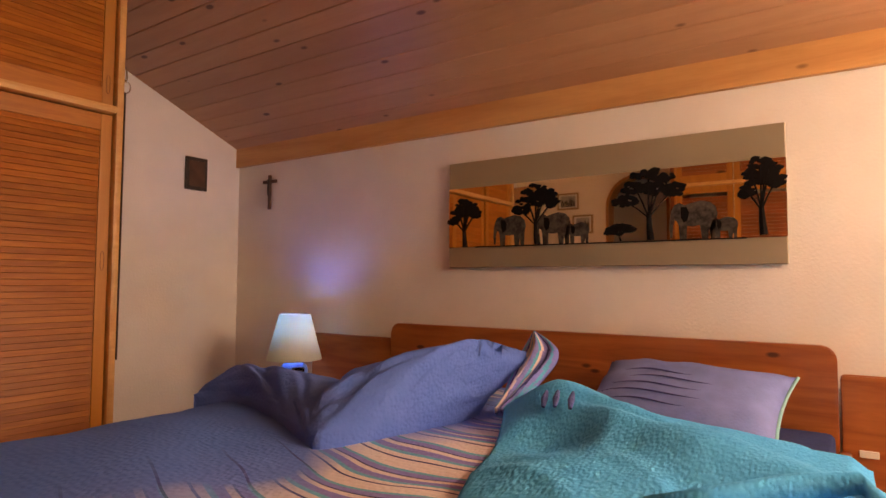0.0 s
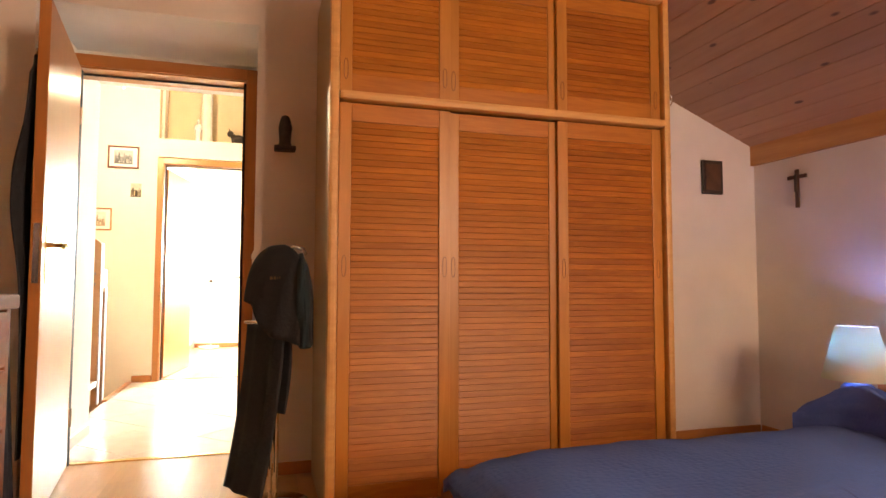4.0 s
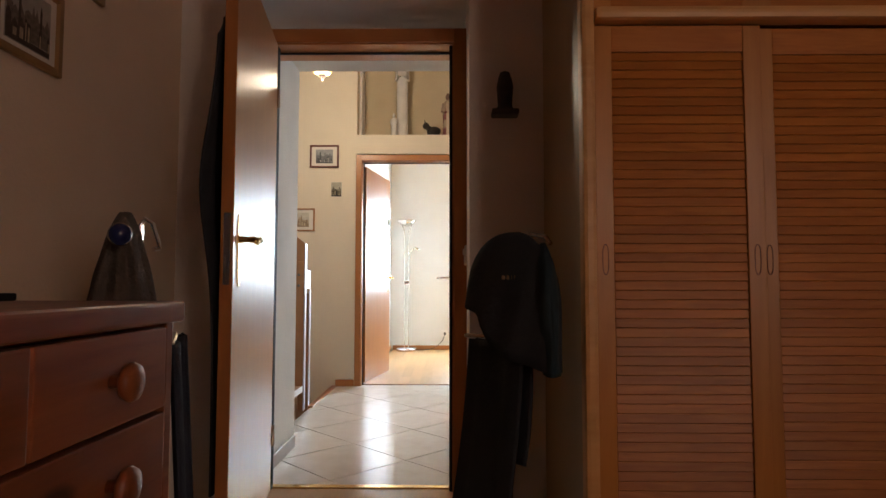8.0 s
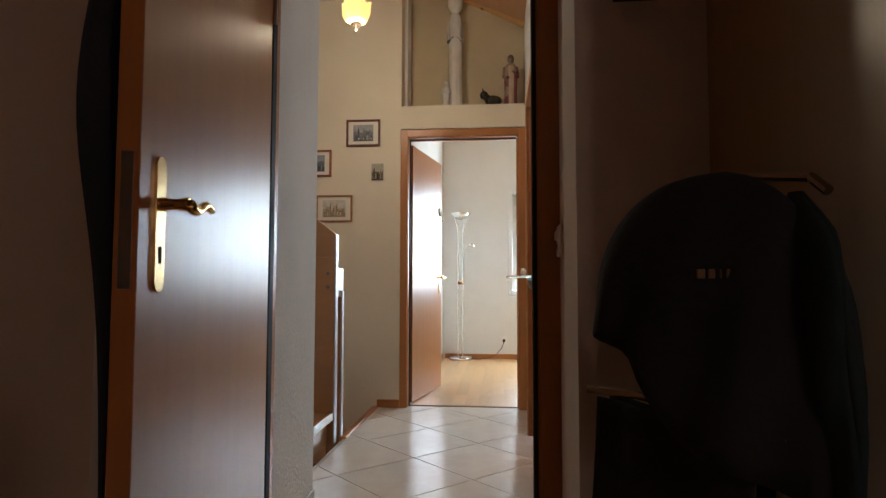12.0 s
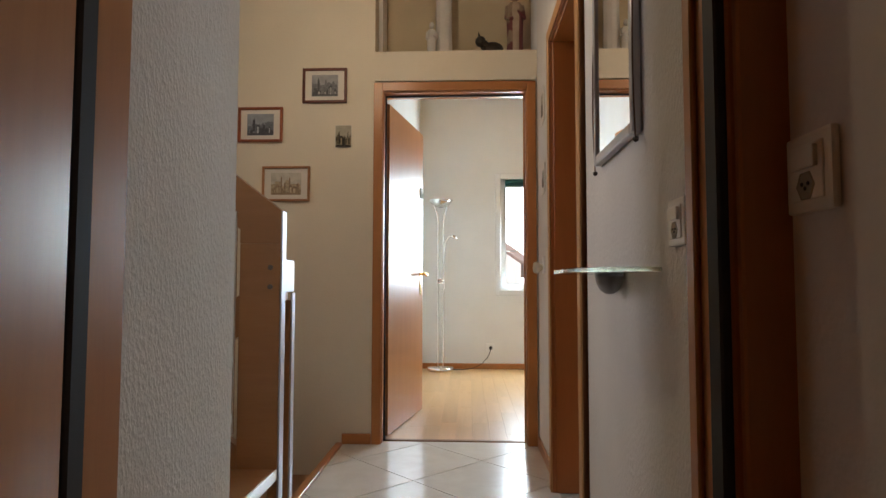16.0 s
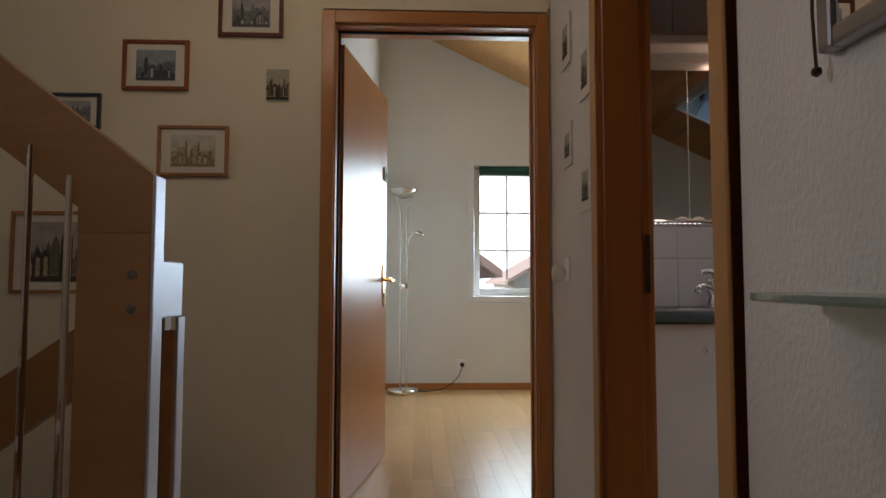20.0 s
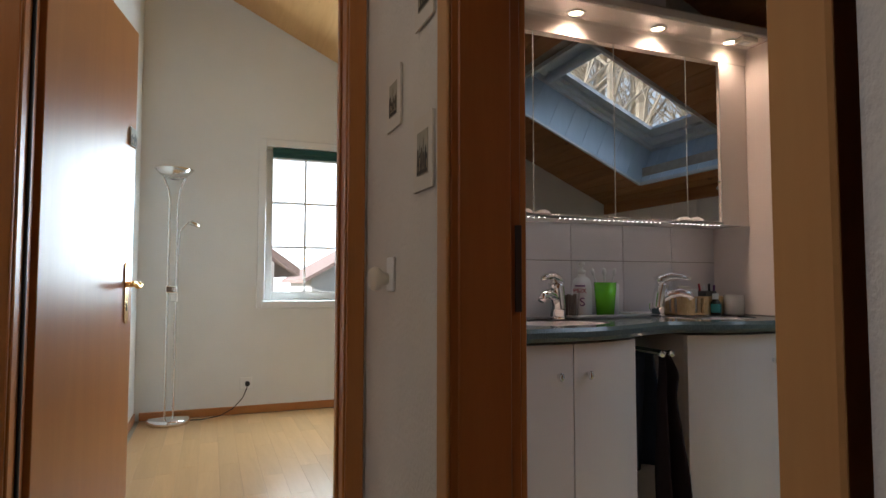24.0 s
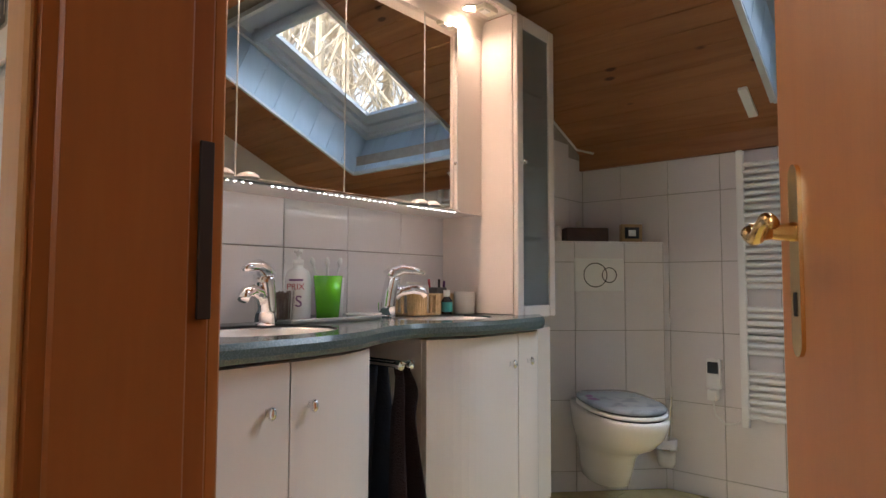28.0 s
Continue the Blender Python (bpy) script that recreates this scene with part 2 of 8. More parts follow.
TILE_FLOOR = material("floor_tile", (0.74, 0.70, 0.63), 0.21, colour2=(0.68, 0.63, 0.56), scale=9, bump=0.02)
GROUT = material("grout", (0.42, 0.38, 0.32), 0.9, colour2=(0.36, 0.32, 0.27), scale=30)
TILE_JOINT = material("tile_joint", (0.40, 0.36, 0.32), 0.9, colour2=(0.35, 0.31, 0.27), scale=40)
METAL = material("brushed_steel", (0.72, 0.72, 0.70), 0.22, 1.0)
CHROME = material("chrome", (0.85, 0.85, 0.86), 0.06, 1.0)
BRASS = material("brass", (0.83, 0.58, 0.22), 0.16, 1.0)
PALE_BRASS = material("pale_brass", (0.80, 0.58, 0.25), 0.20, 1.0)
WHITE_LACQUER = material("white_lacquer", (0.82, 0.73, 0.675), 0.18, colour2=(0.80, 0.71, 0.655), scale=3)
BLACK = material("black_cloth", (0.012, 0.012, 0.014), 0.9, colour2=(0.02, 0.02, 0.022), scale=30, bump=0.3)
MIRROR = material("mirror_silver", (0.92, 0.92, 0.92), 0.0, 1.0)


# ---- building helpers ----
def part(name, bm, mat, parent=None, label="", smooth=False):
    me = bpy.data.meshes.new(name)
    bmesh.ops.recalc_face_normals(bm, faces=bm.faces)
    bm.to_mesh(me)
    bm.free()
    for m in mat if isinstance(mat, (list, tuple)) else (mat,):
        me.materials.append(m)
    if smooth:
        for p in me.polygons:
            p.use_smooth = True
    ob = new(name, me)
    if parent:
        ob.parent = parent
    if label:
        tagged(ob, label)
    return ob


def box(x0, x1, y0, y1, z0, z1, bevel=0.0, seg=2, bm=None):
    out = bm or bmesh.new()
    g = bmesh.ops.create_cube(out, size=1)
    bmesh.ops.scale(out, vec=(x1 - x0, y1 - y0, z1 - z0), verts=g["verts"])
    bmesh.ops.translate(out, vec=((x0 + x1) / 2, (y0 + y1) / 2, (z0 + z1) / 2), verts=g["verts"])
    if bevel:
        es = list({e for v in g["verts"] for e in v.link_edges})
        bmesh.ops.bevel(out, geom=es, offset=bevel, segments=seg, affect="EDGES", profile=0.6)
    return out


def rod(a, b, r, n=12, bm=None, r2=None):
    out = bm or bmesh.new()
    a, b = Vector(a), Vector(b)
    d = b - a
    m = Matrix.Translation((a + b) / 2) @ d.to_track_quat("Z", "Y").to_matrix().to_4x4()
    bmesh.ops.create_cone(out, cap_ends=True, segments=n, radius1=r, radius2=r if r2 is None else r2, depth=d.length, matrix=m)
    return out


def lathe(profile, n=24, bm=None, at=(0, 0, 0), m=None):
    """A turned body from (radius, height) pairs round the z axis."""
    out = bm or bmesh.new()
    m = (m or Matrix()) if m else Matrix.Translation(at)
    rings = []
    for r, z in profile:
        if r < 1e-5:
            rings.append([out.verts.new(m @ Vector((0, 0, z)))])
        else:
            rings.append([out.verts.new(m @ Vector((r * math.cos(2 * math.pi * i / n), r * math.sin(2 * math.pi * i / n), z))) for i in range(n)])
    for p, q in zip(rings, rings[1:]):
        for i in range(n):
            j = (i + 1) % n
            f = [p[i % len(p)], p[j % len(p)], q[j % len(q)], q[i % len(q)]]
            f = list(dict.fromkeys(f))
            if len(f) > 2:
                out.faces.new(f)
    return out


def tube(points, r, n=8, bm=None):
    """A round bar swept along points."""
    out = bm or bmesh.new()
    pts = [Vector(p) for p in points]
    rings = []
    up = None
    for i, p in enumerate(pts):
        d = (pts[min(i + 1, len(pts) - 1)] - pts[max(i - 1, 0)]).normalized()
        if up is None:
            up = d.orthogonal().normalized()
        up = (up - d * up.dot(d)).normalized()
        s = d.cross(up)
        rr = r(i / (len(pts) - 1)) if callable(r) else r
        rings.append([out.verts.new(p + (up * math.cos(2 * math.pi * k / n) + s * math.sin(2 * math.pi * k / n)) * rr) for k in range(n)])
    for a, b in zip(rings, rings[1:]):
        for k in range(n):
            out.faces.new((a[k], a[(k + 1) % n], b[(k + 1) % n], b[k]))
    out.faces.new(rings[0][::-1])
    out.faces.new(rings[-1])
    return out


def prism(outline, axis, lo, hi, bm=None):
    """A flat outline pushed along an axis. Outline points are in the two other axes, in the order of the alphabet."""
    out = bm or bmesh.new()

    def at(p, v):
        return {"x": (v, p[0], p[1]), "y": (p[0], v, p[1]), "z": (p[0], p[1], v)}[axis]
    a = [out.verts.new(at(p, lo)) for p in outline]
    b = [out.verts.new(at(p, hi)) for p in outline]
    out.faces.new(a)
    out.faces.new(b[::-1])
    n = len(outline)
    for i in range(n):
        out.faces.new((a[i], a[(i + 1) % n], b[(i + 1) % n], b[i]))
    return out


def empty(name, x, y, z, label, category, group="", rz=0):
    ob = new(name)
    ob.matrix_world = pose(x, y, z, 0, 0, rz)
    return tagged(ob, label, category, group)


def structure(name, bm, mat, label=""):
    return tagged(part(name, bm, mat), label, kind="structure")


# ---- the shell of the flat ----
EAVE_Y, EAVE_Z, PITCH = 2.60, 1.815, 0.42


def roof(y):
    return EAVE_Z + PITCH * (EAVE_Y - y)


VW, BE = -6.885, 2.38       # finished faces of the bathroom's vanity wall and eave wall
BATH_PITCH = 0.45


def roof_bath(y):
    return 1.69 + BATH_PITCH * (BE - y)


def roof_far(y):
    return 2.802 + 0.477 * (0.145 - y)


WX = -3.45            # bedroom face of the thick wall
FX0, FX1 = -4.07, -3.86   # door frame in that wall
HR, HL = -0.45, -1.42    # hall walls; HR is the front of the bathroom door frame
HN, HF = -0.434, -0.418  # the plaster before and beyond that frame
HX = -6.66               # hall end wall

# floors
structure("floor_bedroom", box(-3.93, 1.95, -1.75, 2.75, -0.20, -0.012), GROUT, "subfloor of the bedroom")
structure("floor_hall", box(-6.74, -3.93, -1.58, -0.30, -0.20, -0.006), GROUT, "grout bed under the hall tiles")
structure("floor_far_room", box(-9.9, -6.74, -1.5, 2.75, -0.20, -0.012), GROUT, "subfloor of the far room")
structure("floor_bathroom", box(-7.1, -4.05, -0.30, 2.75, -0.20, -0.006), GROUT, "grout bed under the bathroom tiles")
structure("floor_downstairs", box(-7.5, -3.5, -5.2, -1.3, -2.9, -2.8), WHITE_WALL, "floor at the foot of the stairs")

# walls of the bedroom
structure("wall_bedroom_eave", box(-3.45, 1.95, EAVE_Y, 2.75, 0, 2.2), WALLPAPER, "white papered wall behind the bed")


def slope_wall(x0, x1, y0, y1, over=roof):
    """A wall that ends under the sloping roof."""
    return prism([(y0, 0), (y1, 0), (y1, over(y1)), (y0, over(y0))], "x", x0, x1)


bm = slope_wall(FX0 + 0.06, WX, HR + 0.005, 2.75)
structure("wall_bedroom_door_side", bm, WALLPAPER, "thick white wall beside the bedroom door")
structure("wall_over_bedroom_door", box(FX0, WX, -1.41, HR + 0.005, 2.22, 3.9), WALLPAPER, "white wall over the bedroom door")
structure("wall_beside_bedroom_door", box(FX0, WX, -1.75, -1.41, 0, 3.9), WALLPAPER, "white wall behind the open door leaf")
structure("wall_bedroom_window_side", slope_wall(1.80, 1.95, -1.75, 2.6), WALLPAPER, "white wall of the bedroom")

# hall walls
structure("wall_hall_left", box(-4.62, FX0, -5.2, HL, -2.8, 4.2), PLASTER, "rough white plaster wall beside the stairs")
structure("lintel_hall", box(-4.62, FX0, HL, HN - 0.002, 2.20, 2.60), PLASTER, "low plaster ceiling inside the hall entrance")
BX0, BX1 = -5.96, -5.11     # rough opening of the bathroom door
bm = box(BX1 - 0.02, FX0 + 0.06, HN, HR + 0.15, 0, 3.4)
structure("wall_hall_right", bm, PLASTER, "rough white plaster wall with mirror and shelf")
structure("wall_hall_right_far", box(-6.66, BX0 + 0.02, HF, HR + 0.15, 0, 3.4), PLASTER, "strip of plaster wall with small pictures")
structure("wall_over_bathroom_door", box(BX0 + 0.02, BX1 - 0.02, HF - 0.005, HR + 0.15, 2.10, 3.4), PLASTER, "plaster wall over the bathroom door")
DY0 = -1.39
structure("wall_hall_end", box(-6.80, HX, -5.2, DY0, -2.8, 4.2), CREAM_WALL, "cream wall with framed pictures")
structure("wall_over_far_door", box(-6.80, HX, DY0, HF, 2.15, 2.33), CREAM_WALL, "ledge over the far door")
structure("wall_stair_back", box(-6.80, -3.6, -5.35, -5.2, -2.8, 4.2), PLASTER, "wall at the back of the stairwell")

# niche over the far door
structure("niche_back", box(-7.06, -7.0, DY0 - 0.02, HR + 0.05, 2.25, 3.9), NICHE_TAN, "tan back of the niche")
structure("niche_base", box(-7.0, -6.80, DY0 - 0.02, HR + 0.05, 2.25, 2.33), WHITE_WALL, "floor of the niche")
# tan where the other side is white: the reveal's shadow as colour
structure("niche_side_left", box(-7.0, -6.80, DY0 - 0.08, DY0, 2.33, 4.0), NICHE_TAN, "side of the niche")
structure("niche_side_right", box(-7.0, -6.66, HF, HF + 0.06, 2.33, 4.0), WHITE_WALL, "side of the niche")

# bathroom and far room walls
structure("wall_bathroom_vanity", slope_wall(-7.10, VW - 0.009, HR + 0.15, 2.6), TILE_JOINT, "wall behind the vanity")
structure("wall_far_door_side", box(-6.97, -6.66, -0.431, HR + 0.15, 0, 2.17), WHITE_WALL)
structure("wall_bathroom_eave", box(-7.10, -4.05, BE + 0.009, 2.75, 0, 1.70), TILE_JOINT, "wall behind the toilet")
structure("wall_bathroom_bedroom", slope_wall(-4.15, -4.101, HR + 0.15, BE, roof_bath), WHITE_WALL)
structure("wall_far_room_left", box(-9.9, -6.80, -1.48, -1.365, 0, 4.0), WHITE_WALL, "white wall of the far room")
structure("wall_far_room_eave", box(-9.9, -7.1, 2.6, 2.75, 0, 2.2), WHITE_WALL)
FWX, WY0, WY1, WZ0, WZ1 = -9.75, -0.47, 0.72, 0.86, 2.085
structure("wall_far_window_left", box(FWX - 0.25, FWX, -1.48, WY0, 0, 4.0), WHITE_WALL, "white gable wall")
structure("wall_far_window_right", slope_wall(FWX - 0.25, FWX, WY1, 2.75, roof_far), WHITE_WALL)
structure("wall_far_window_below", box(FWX - 0.25, FWX, WY0, WY1, 0, WZ0), WHITE_WALL)
structure("wall_far_window_above", box(FWX - 0.25, FWX, WY0, WY1, WZ1, 4.0), WHITE_WALL)


# ceilings
def slope_panel(name, x0, x1, y0, y1, mat, label, thick=0.02, over=roof):
    z0, z1 = over(y0), over(y1)
    out = prism([(y0, z0), (y1, z1), (y1, z1 + thick), (y0, z0 + thick)], "x", x0, x1)
    return structure(name, out, mat, label)


slope_panel("roof_bedroom", -4.0, 1.95, -1.75, 2.75, GROUT, "roof over the bedroom", 0.1)
slope_panel("roof_hall", -6.9, -4.0, -2.0, HR + 0.15, CEIL_WOOD, "pine ceiling over the hall", 0.1)
slope_panel("roof_far_room", -9.9, -6.9, -2.0, 2.75, FAR_CEIL_WOOD, "pine ceiling of the far room", 0.1, roof_far)
structure("roof_stairs", box(-7.0, -3.5, -5.35, -2.0, roof(-2.0), roof(-2.0) + 0.1), WHITE_WALL, "ceiling over the stairs")
SX0, SX1, SY0, SY1 = -5.90, -4.84, 0.97, 2.185
slope_panel("roof_bath_left", -7.1, SX0, HR + 0.15, 2.75, GROUT, "roof over the bathroom", 0.1, roof_bath)
slope_panel("roof_bath_right", SX1, -4.0, HR + 0.15, 2.75, GROUT, "roof over the bathroom", 0.1, roof_bath)
slope_panel("roof_bath_up", SX0, SX1, HR + 0.15, SY0, GROUT, "roof over the bathroom", 0.1, roof_bath)
slope_panel("roof_bath_down", SX0, SX1, SY1, 2.75, GROUT, "roof over the bathroom", 0.1, roof_bath)


def ceiling_boards(name, x0, x1, y0, y1, width, label, hole=None, mat=CEIL_WOOD, over=roof, rise=PITCH):
    """Matched boards along x, laid up the slope, with a shadow groove between them; one mesh."""
    out = bmesh.new()
    n = int((y1 - y0) / width)
    k = math.hypot(1, rise)
    for i in range(n + 1):
        a, b = y1 - (i + 1) * width / k, y1 - i * width / k
        a = max(a, y0)
        if b - a < 0.01:
            continue
        spans = [(x0, x1)]
        if hole and a < hole[3] and b > hole[2]:
            spans = [(x0, hole[0]), (hole[1], x1)]
        for s0, s1 in spans:
            g = 0.0035
            prism([(a + g, over(a + g) - 0.016), (b - g, over(b - g) - 0.016), (b - 0.0005, over(b) - 0.008), (b - 0.0005, over(b) - 0.002), (a + 0.0005, over(a) - 0.002), (a + 0.0005, over(a) - 0.008)], "x", s0, s1, out)
    return structure(name, out, mat, label)


ceiling_boards("ceiling_bedroom", -3.45, 1.80, -1.6, 2.595, 0.115, "sloping ceiling of knotty pine boards")
ceiling_boards("ceiling_bathroom", VW, -4.15, HR + 0.15, BE - 0.008, 0.10, "sloping ceiling of brown pine boards", (SX0, SX1, SY0, SY1), BATH_WOOD, roof_bath, BATH_PITCH)
structure("beam_bedroom", box(-3.45, 1.80, 2.572, 2.60, 1.685, 1.812), BEAM_WOOD, "pine trim board under the ceiling")
structure("beam_bathroom", box(VW, -4.15, BE - 0.034, BE - 0.008, 1.602, 1.70), BATH_WOOD, "brown trim board under the bathroom ceiling")


# ---- more materials ----
def fabric(name, colour, crinkle=0.35, scale=90.0, stretch=(1, 1, 1), colour2=None, rough=0.9):
    return material(name, colour, rough, colour2=colour2 or tuple(c * 0.85 for c in colour), scale=14, bump=crinkle, bump_scale=scale, stretch=stretch, spec=0.2)


def seersucker(m, scale, stretch, strength):
    """Adds rows of small puckers to a cloth material's relief."""
    t = m.node_tree
    old = next(n for n in t.nodes if n.type == "BUMP")
    co = next(n for n in t.nodes if n.type == "TEX_COORD")
    mp_ = t.nodes.new("ShaderNodeMapping")
    mp_.inputs["Scale"].default_value = stretch
    t.links.new(co.outputs["Object"], mp_.inputs[0])
    v = t.nodes.new("ShaderNodeTexVoronoi")
    v.feature = "SMOOTH_F1"
    v.inputs["Scale"].default_value, v.inputs["Randomness"].default_value = scale, 0.75
    t.links.new(mp_.outputs[0], v.inputs["Vector"])
    b2 = t.nodes.new("ShaderNodeBump")
    b2.inputs["Strength"].default_value, b2.inputs["Distance"].default_value = strength, 0.012
    t.links.new(v.outputs["Distance"], b2.inputs["Height"])
    t.links.new(old.outputs[0], b2.inputs["Normal"])
    t.links.new(b2.outputs[0], t.nodes["Principled BSDF"].inputs["Normal"])
    return m


CYAN_QUILT = seersucker(fabric("turquoise_seersucker", (0.068, 0.385, 0.79), 0.15, 110, (1.4, 0.8, 1), (0.08, 0.43, 0.83)), 84, (1.5, 0.75, 1), 0.33)
BLUE_COTTON = seersucker(fabric("blue_cotton", (0.112, 0.200, 0.62), 0.16, 160, (1, 1, 1), (0.095, 0.178, 0.58)), 85, (1.4, 0.9, 1), 0.28)
LAVENDER = fabric("lavender_cotton", (0.20, 0.245, 0.56), 0.14, 120)
NAVY = fabric("navy_sheet", (0.035, 0.05, 0.15), 0.2, 80)
BLUE_LINES = material("dark_blue_stripe", (0.05, 0.045, 0.16), 0.9, spec=0.1)
DASH_BLUE = fabric("dash_blue", (0.10, 0.12, 0.34), 0.2, 120)
GREY_TOWEL = fabric("grey_towel", (0.13, 0.105, 0.085), 0.8, 120)
DARK_TROUSERS = fabric("dark_trousers", (0.038, 0.045, 0.062), 0.3, 100)
JACKET_TEAL = fabric("dark_teal_sleeve", (0.030, 0.050, 0.060), 0.3, 60)
JACKET_BLACK = fabric("black_jacket", (0.034, 0.038, 0.044), 0.3, 60)
PLUM_TOWEL = fabric("plum_towel", (0.034, 0.022, 0.024), 0.5, 220)
DARK_CARVED = material("dark_carved_wood", (0.022, 0.014, 0.010), 0.5, colour2=(0.05, 0.03, 0.02), scale=30, bump=0.4)
BROWN_WOOD = material("brown_wood", (0.10, 0.045, 0.022), 0.5, colour2=(0.06, 0.025, 0.012), scale=12, bump=0.2)
CREAM_PLASTIC = material("cream_plastic", (0.84, 0.79, 0.68), 0.35, colour2=(0.81, 0.76, 0.65), scale=8)
WHITE_PLASTIC = material("white_plastic", (0.82, 0.82, 0.80), 0.3)
WHITE_CERAMIC = material("white_ceramic", (0.84, 0.80, 0.76), 0.08, colour2=(0.82, 0.78, 0.74), scale=2)
RUBBER = material("black_rubber", (0.015, 0.015, 0.015), 0.7)
SCREEN = material("dark_screen", (0.02, 0.025, 0.03), 0.1)
TAUPE_FROST = material("frosted_taupe", (0.34, 0.29, 0.20), 0.45, 0.2, colour2=(0.32, 0.27, 0.19), scale=3)
PRINT_BLACK = material("black_print", (0.008, 0.007, 0.007), 0.8, spec=0.05)
PRINT_GREY = material("grey_print", (0.032, 0.027, 0.024), 0.8, colour2=(0.09, 0.075, 0.062), scale=45, spec=0.05)
BRONZE_MIRROR = material("bronze_mirror", (0.72, 0.62, 0.50), 0.02, 1.0)
CLEAR_GLASS = glass("clear_glass")
GREEN_GLASS = glass("shelf_glass", (0.80, 0.95, 0.90), 0.10)
FROST_GLASS = glass("frosted_glass", (0.62, 0.68, 0.69), 0.2)
FROST_GLASS.node_tree.nodes["Principled BSDF"].inputs["Transmission Weight"].default_value = 0.8
BATH_TILE = material("wall_tile", (0.80, 0.76, 0.755), 0.10, colour2=(0.77, 0.73, 0.725), scale=3, bump=0.03, bump_scale=14)
BATH_FLOOR = material("bath_floor_tile", (0.62, 0.52, 0.26), 0.25, colour2=(0.54, 0.45, 0.21), scale=12, bump=0.05)
GRANITE = material("green_granite", (0.075, 0.105, 0.105), 0.14, colour2=(0.125, 0.16, 0.158), scale=260, mix_lo=0.45, mix_hi=0.62)
# white glazed boards; blue sky light is put into their colour
SKY_LIT_LINING = wood("sky_lit_lining", (0.44, 0.56, 0.68), (0.37, 0.48, 0.60), "z", 5, 0.5, knots=5.0, vary=0.06, grain=0.4)
ALU = material("painted_aluminium", (0.62, 0.66, 0.70), 0.4, 0.3)
BARK = material("winter_bark", (0.58, 0.50, 0.39), 0.95, colour2=(0.40, 0.33, 0.24), scale=30, bump=0.5)
ROOF_RED = material("brown_roof_tile", (0.46, 0.32, 0.28), 0.8, colour2=(0.38, 0.26, 0.23), scale=14, bump=0.4)
HOUSE_WALL = material("rendered_house_wall", (0.80, 0.76, 0.74), 0.9, colour2=(0.76, 0.72, 0.70), scale=2)
SNOW_GREEN = material("winter_meadow", (0.16, 0.17, 0.09), 0.95, colour2=(0.22, 0.20, 0.12), scale=0.5)
BLIND_GREEN = material("green_blind", (0.012, 0.085, 0.08), 0.45)
PVC = material("white_window_frame", (0.80, 0.80, 0.79), 0.3)
PAPER = material("mat_board", (0.76, 0.72, 0.64), 0.8, colour2=(0.72, 0.68, 0.60), scale=6)
FRAME_RED = wood("mahogany_frame", (0.16, 0.045, 0.022), (0.10, 0.026, 0.014), "y", 8, 0.35, vary=0.1)
FRAME_RUST = wood("cherry_frame", (0.30, 0.085, 0.03), (0.22, 0.06, 0.02), "y", 8, 0.35, vary=0.1)
FRAME_OAK = wood("oak_frame", (0.42, 0.20, 0.075), (0.32, 0.14, 0.05), "y", 8, 0.4, vary=0.1)
FRAME_NAVY = material("navy_frame", (0.02, 0.025, 0.05), 0.4)
FRAME_GOLD = material("gilt_frame", (0.42, 0.27, 0.12), 0.4, 0.5)


INKS = {}


def print_set(name, paper, mid, dark, light):
    """Paper tone of a printed view with its three inks."""
    m = material(name, paper, 0.65, colour2=tuple(c * 0.72 for c in paper), scale=26, mix_lo=0.3, mix_hi=0.7)
    INKS[m.name] = [material(name + "_ink", c, 0.65, colour2=tuple(q * 0.6 for q in c), scale=90) for c in (mid, dark, light)]
    return m


ETCH_GREY = print_set("grey_town_print", (0.38, 0.38, 0.385), (0.22, 0.22, 0.23), (0.11, 0.11, 0.115), (0.46, 0.45, 0.43))
ETCH_BLUE = print_set("harbour_print", (0.33, 0.36, 0.40), (0.17, 0.185, 0.215), (0.075, 0.08, 0.095), (0.46, 0.50, 0.54))
ETCH_SEPIA = print_set("sepia_town_print", (0.66, 0.63, 0.53), (0.56, 0.46, 0.30), (0.36, 0.26, 0.16), (0.66, 0.55, 0.36))
ETCH_CITY = print_set("long_city_print", (0.44, 0.42, 0.36), (0.20, 0.165, 0.13), (0.08, 0.06, 0.045), (0.48, 0.40, 0.27))
ETCH_PHOTO = print_set("castle_photo", (0.46, 0.43, 0.33), (0.14, 0.11, 0.06), (0.025, 0.02, 0.012), (0.55, 0.45, 0.27))


